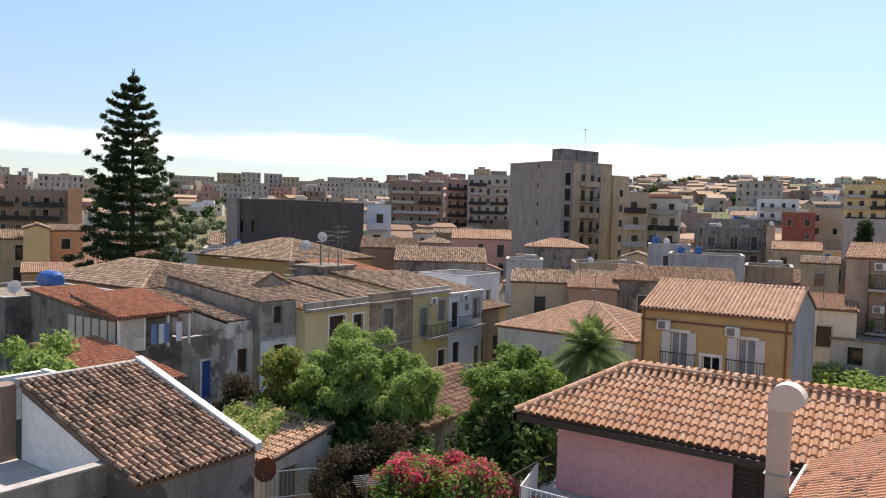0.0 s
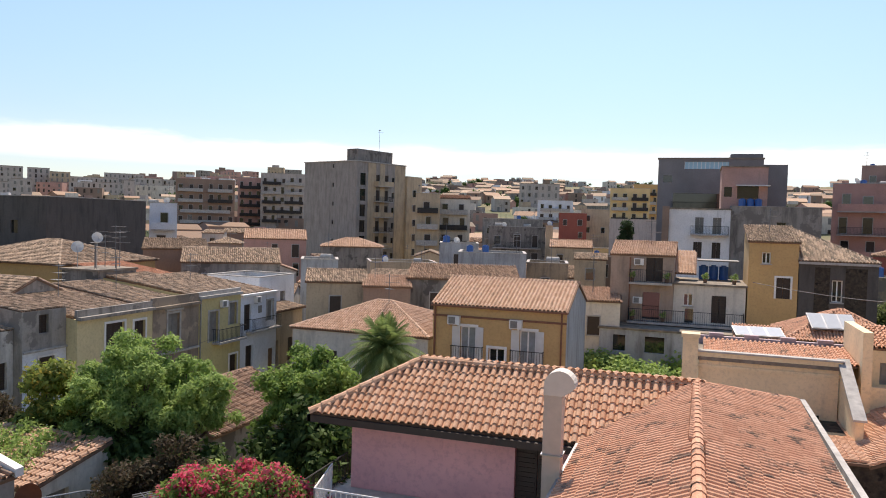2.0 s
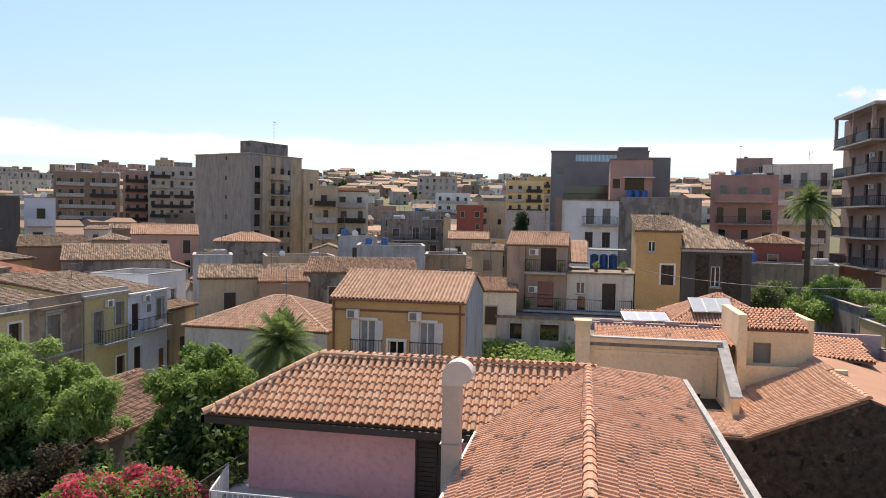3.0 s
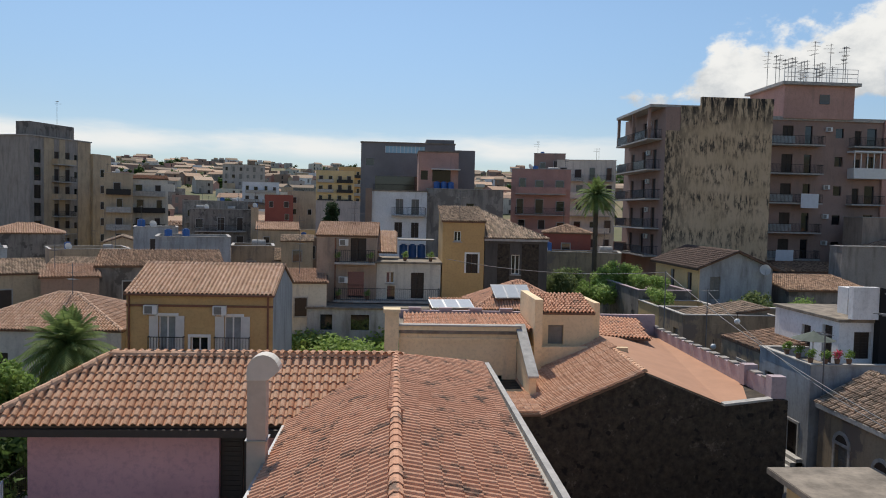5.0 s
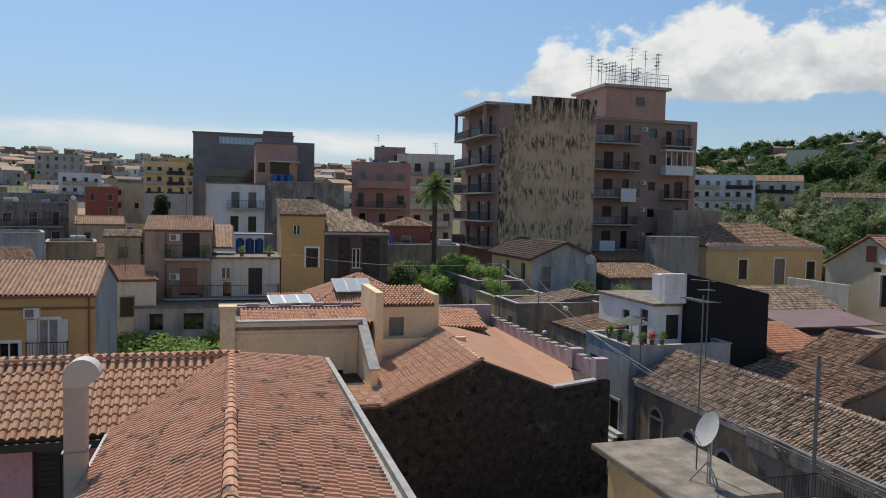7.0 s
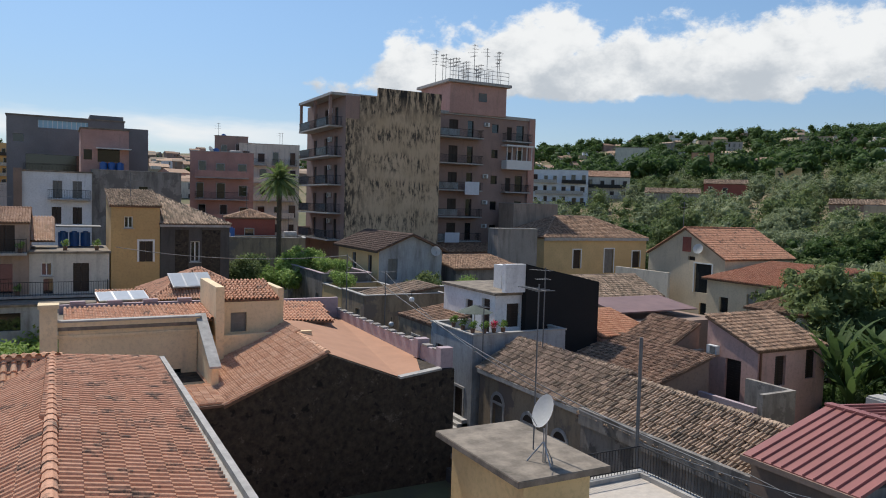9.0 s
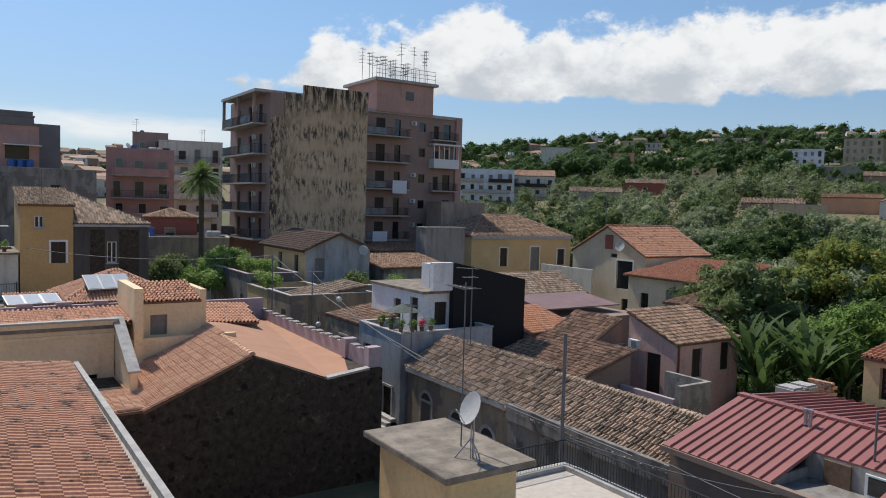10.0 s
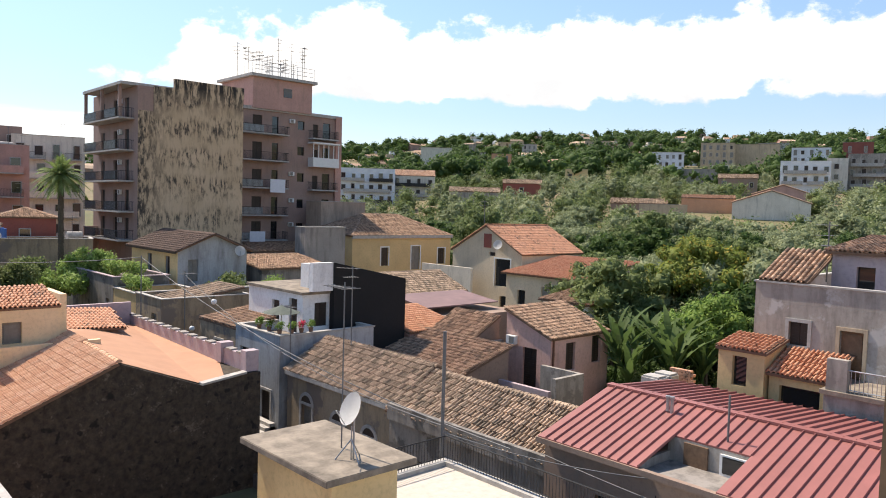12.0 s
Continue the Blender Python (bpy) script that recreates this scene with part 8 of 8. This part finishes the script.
def far_woods():
    """Tree tops over the far slopes and hill crests, too many to count."""
    rng = random.Random(9)
    bl = []
    for _ in range(2600):
        az = rng.uniform(-84, -8) if rng.random() < 0.8 else rng.uniform(-8, 64)
        dist = rng.uniform(250, 760)
        x, y = -math.sin(radians(az)) * dist, math.cos(radians(az)) * dist
        if noise.noise(Vector((x * 0.012, y * 0.012, 7))) < (-0.22 if az < -20 else 0.08):
            continue
        if any(math.hypot(x - p, y - q) < r for p, q, r in TAKEN):
            continue
        h = rng.uniform(4.5, 10) if az < -20 else rng.uniform(3, 6.5)
        bl += [(x + rng.uniform(-3, 3), y + rng.uniform(-3, 3), land(x, y) + h * f, h * 0.42) for f in (0.3, 0.6, 0.8)]
    w = tagged(leaf_cloud("far_woods", bl, 190000, 0.62, M["leafdark"], None, 3, 0.6, 0.6, spread=1.2, ragged=0.7, core=0.7), "dark green trees scattered over the hills", "trees", kind="stuff")
    bl3 = []
    for _ in range(1100):
        az, dist = rng.uniform(-84, -30), rng.uniform(115, 300)
        x, y = -math.sin(radians(az)) * dist, math.cos(radians(az)) * dist
        if any(math.hypot(x * k - p, y * k - q) < r * 1.05 for p, q, r in TAKEN for k in (1.0, 1.05, 1.1)):
            continue
        h = rng.uniform(3.0, 6.0)
        bl3 += [(x + rng.uniform(-1, 1), y + rng.uniform(-1, 1), land(x, y) + h * f, h * g_) for f, g_ in ((0.25, 0.6), (0.6, 0.5), (0.85, 0.3))]
    cut = len(bl3) // 6 * 3
    tagged(leaf_cloud("hill_grove", bl3[:cut], 190000, 0.26, M["leafolive"], None, 8, 0.5, 0.6, spread=1.2, ragged=0.85, core=0.52), "olive green trees covering the slope", "trees", kind="stuff")
    tagged(leaf_cloud("hill_grove", bl3[cut:], 190000, 0.26, M["leafgrove"], None, 18, 0.5, 0.6, spread=1.2, ragged=0.85, core=0.52), "darker green trees between the olives on the slope", "trees", kind="stuff")
    bl2 = []
    for _ in range(130):
        az, dist = rng.uniform(40, 57), rng.uniform(120, 330)
        x, y = -math.sin(radians(az)) * dist, math.cos(radians(az)) * dist
        if any(math.hypot(x - p, y - q) < r for p, q, r in TAKEN):
            continue
        h = rng.uniform(1.5, 4.5)
        bl2 += [(x, y, land(x, y) + h * 0.3, h * 0.6), (x + 1, y + 1, land(x, y) + h * 0.6, h * 0.4)]
    tagged(leaf_cloud("scrub", bl2, 26000, 0.35, M["leafolive"], None, 6, 0.6, 0.7, spread=1.1, ragged=0.5, core=0.8), "green scrub over the dry field", "shrubs", kind="stuff")


far_woods()
for i, (x, y) in enumerate(((40.5, 28.5), (42.0, 26.4), (43.5, 28.8), (44.5, 25.0), (46.0, 27.0), (39.0, 25.4), (41.0, 23.6), (43.6, 23.0), (40.0, 27.0), (44.2, 27.2), (47.4, 29.2), (42.2, 24.6), (46.6, 25.0))):
    banana_plant((x, y, 0.0), 60 + i, 1.35 + 0.5 * ((i * 0.618) % 1))
broad_tree("grove_tree", "tree with yellowing leaves above the grove", (58.5, 31.6, 0), 4.2, 3.4, 7.0, 56, 0.95, 22000, 0.18, M["leafyellow"], 70, shell=0.6, spread=1.2, ragged=0.6, core=0.75)
broad_tree("grove_tree", "dense dark green tree behind the banana plants", (51.5, 29.4, 0), 2.6, 1.9, 3.0, 50, 0.85, 18000, 0.17, M["leafdark"], 71, shell=0.6, spread=1.2, ragged=0.6, core=0.75)
broad_tree("grove_tree", "bright green tree behind the banana plants", (47, 24.5, 0), 3.0, 2.6, 4.2, 50, 0.75, 18000, 0.15, M["leafmid"], 72, shell=0.6, spread=1.2, ragged=0.6, core=0.75)
broad_tree("grove_tree", "dense dark green tree on the slope", (52, 22.0, 0), 4.0, 3.0, 5.0, 40, 1.0, 12000, 0.22, M["leafdark"], 73, shell=0.6, spread=1.2, ragged=0.6, core=0.75)
broad_tree("grove_tree", "mid green tree on the slope", (60, 27.0, 0), 4.5, 3.2, 5.6, 40, 1.1, 12000, 0.24, M["leafolive"], 74, shell=0.6, spread=1.2, ragged=0.6, core=0.75)
broad_tree("shrub", "round bright green bush by the wall", (38.5, 23.2, 0), 1.3, 1.1, 1.9, 20, 0.5, 6000, 0.11, M["leaf"], 75)

for i, (x, y, r) in enumerate(((40.5, 26.0, 1.7), (42.6, 28.0, 1.9), (44.6, 26.4, 1.8), (46.4, 28.6, 1.9), (41.6, 30.6, 1.6), (43.6, 24.2, 1.6), (48.2, 27.0, 2.0))):
    broad_tree("shrub", "dense dark undergrowth between the banana plants", (x, y, 0), r, 1.0, 1.0, 22, 0.6, 5000, 0.15, M["leafdark"] if i % 2 else M["leafgrove"], 90 + i)
for i, (x, y, z, r, h) in enumerate(((18.4, 67.5, 0, 1.9, 5.2), (16.6, 69.5, 0, 1.5, 5.6), (21.6, 70.5, 0, 1.8, 6.4), (28.6, 57.0, 0, 1.6, 5.2), (31.8, 56.0, 0, 1.4, 4.6), (14.6, 66.0, 0, 1.3, 5.8))):
    broad_tree("shrub", "leafy green growth between the old street houses", (x, y, z), r, 1.5, h, 26, 0.6, 7000, 0.13, M["leafgrove"] if i % 2 else M["leaf"], 110 + i)


# ---- small things near by ----
put = face_map(-14.6, -6.7, 41.5, 49.0, "f")
ac_unit(put, -13.6, 6.55)
ac_unit(put, -9.9, 6.55)
trimming = thing("facade_trim", "brown cornice bands, downpipes and bluish shaded side of the ochre house", "trim", kind="structure")
bars(trimming, put, "band", [(-14.62, -6.68, 6.95, 7.07, 0.0, 0.06)], M["copperpipe"])
bars(trimming, put, "base_band", [(-14.62, -6.68, 4.1, 4.3, 0.0, 0.12)], M["copperpipe"])
pipe(trimming, put, -14.5, 0, 7.6)
pipe(trimming, put, -7.0, 0, 7.6)
bars(trimming, put, "gutter", [(-14.7, -6.6, 7.56, 7.66, 0.1, 0.24)], M["copperpipe"])
for a0 in (-13.4, -9.85):
    balcony(trimming, put, a0, a0 + 1.95, 4.34, 0.35)


# shade of the ochre house's right side, put in as a bluish grey skin
side_put = face_map(-14.6, -6.7, 41.5, 49.0, "r")
bars(trimming, side_put, "side_render", [(41.56, 48.95, 0.0, 7.66, 0.004, 0.03)], M["dirty_shade_blue"])
mesh_ob("side_gable", [(-6.67, 41.56, 7.66), (-6.67, 48.95, 7.66), (-6.67, 45.25, 8.9)], [(0, 1, 2)], M["dirty_shade_blue"], trimming)


terrace2 = thing("terrace", "paved terrace at the foot of the pink house", "terrace")
boxes("slab", [(-10.2, -2.5, 17.9, 20.85, 0, 4.25)], M["terrazzo"], terrace2)
boxes("side_slab", [(-12.6, -9.95, 20.9, 27.0, 0, 2.5)], M["terrazzo"], terrace2)
railing("railing", "white iron railing along the garden terrace", [(-10.1, 20.0, 0), (-9.6, 18.0, 0), (-4.0, 18.0, 0)], 4.25, 0.95, 0.16, M["whitepaint"], 0.02)
railing("railing", "dark iron railing beside the pink house", [(-12.5, 26.8, 0), (-12.5, 20.9, 0)], 2.5, 1.0, 0.13, M["iron"])
railing("railing", "curved iron railing by the outbuilding", [(-19.0, 17.2, 0), (-18.0, 18.6, 0), (-16.9, 18.9, 0)], 2.7, 1.0, 0.14, M["alu"])
mast((-11.2, 13.4, 0), 6.4, 1, "small television aerial on a thin pole", 0.02)
g_creep = thing("creeper", "green creeper spreading over the clay roof", "plants")
leaf_cloud("leaves", [(-23.9 + 0.42 * i, 18.2 + 0.33 * (i * 5 % 8), 4.15 + 0.05 * (i * 5 % 8), 0.5) for i in range(9)], 5000, 0.08, M["leaf"], g_creep, 91)
jamb = thing("window_jamb", "brown wooden window post on a plain wall pier", "window", kind="structure")
boxes("post", [(1.80, 2.0, 0.3, 0.745, 11.2, 12.34)], M["wood"], jamb)
boxes("wall_pier", [(1.78, 2.02, 0.28, 0.76, -0.6, 11.197)], M["beige"], jamb)
path = tagged(boxes("path", [(-22.4, -20.6, 30.0, 40.5, -0.62, -0.55)], M["terrazzo"], None), "pale paved garden path", "path", kind="structure")
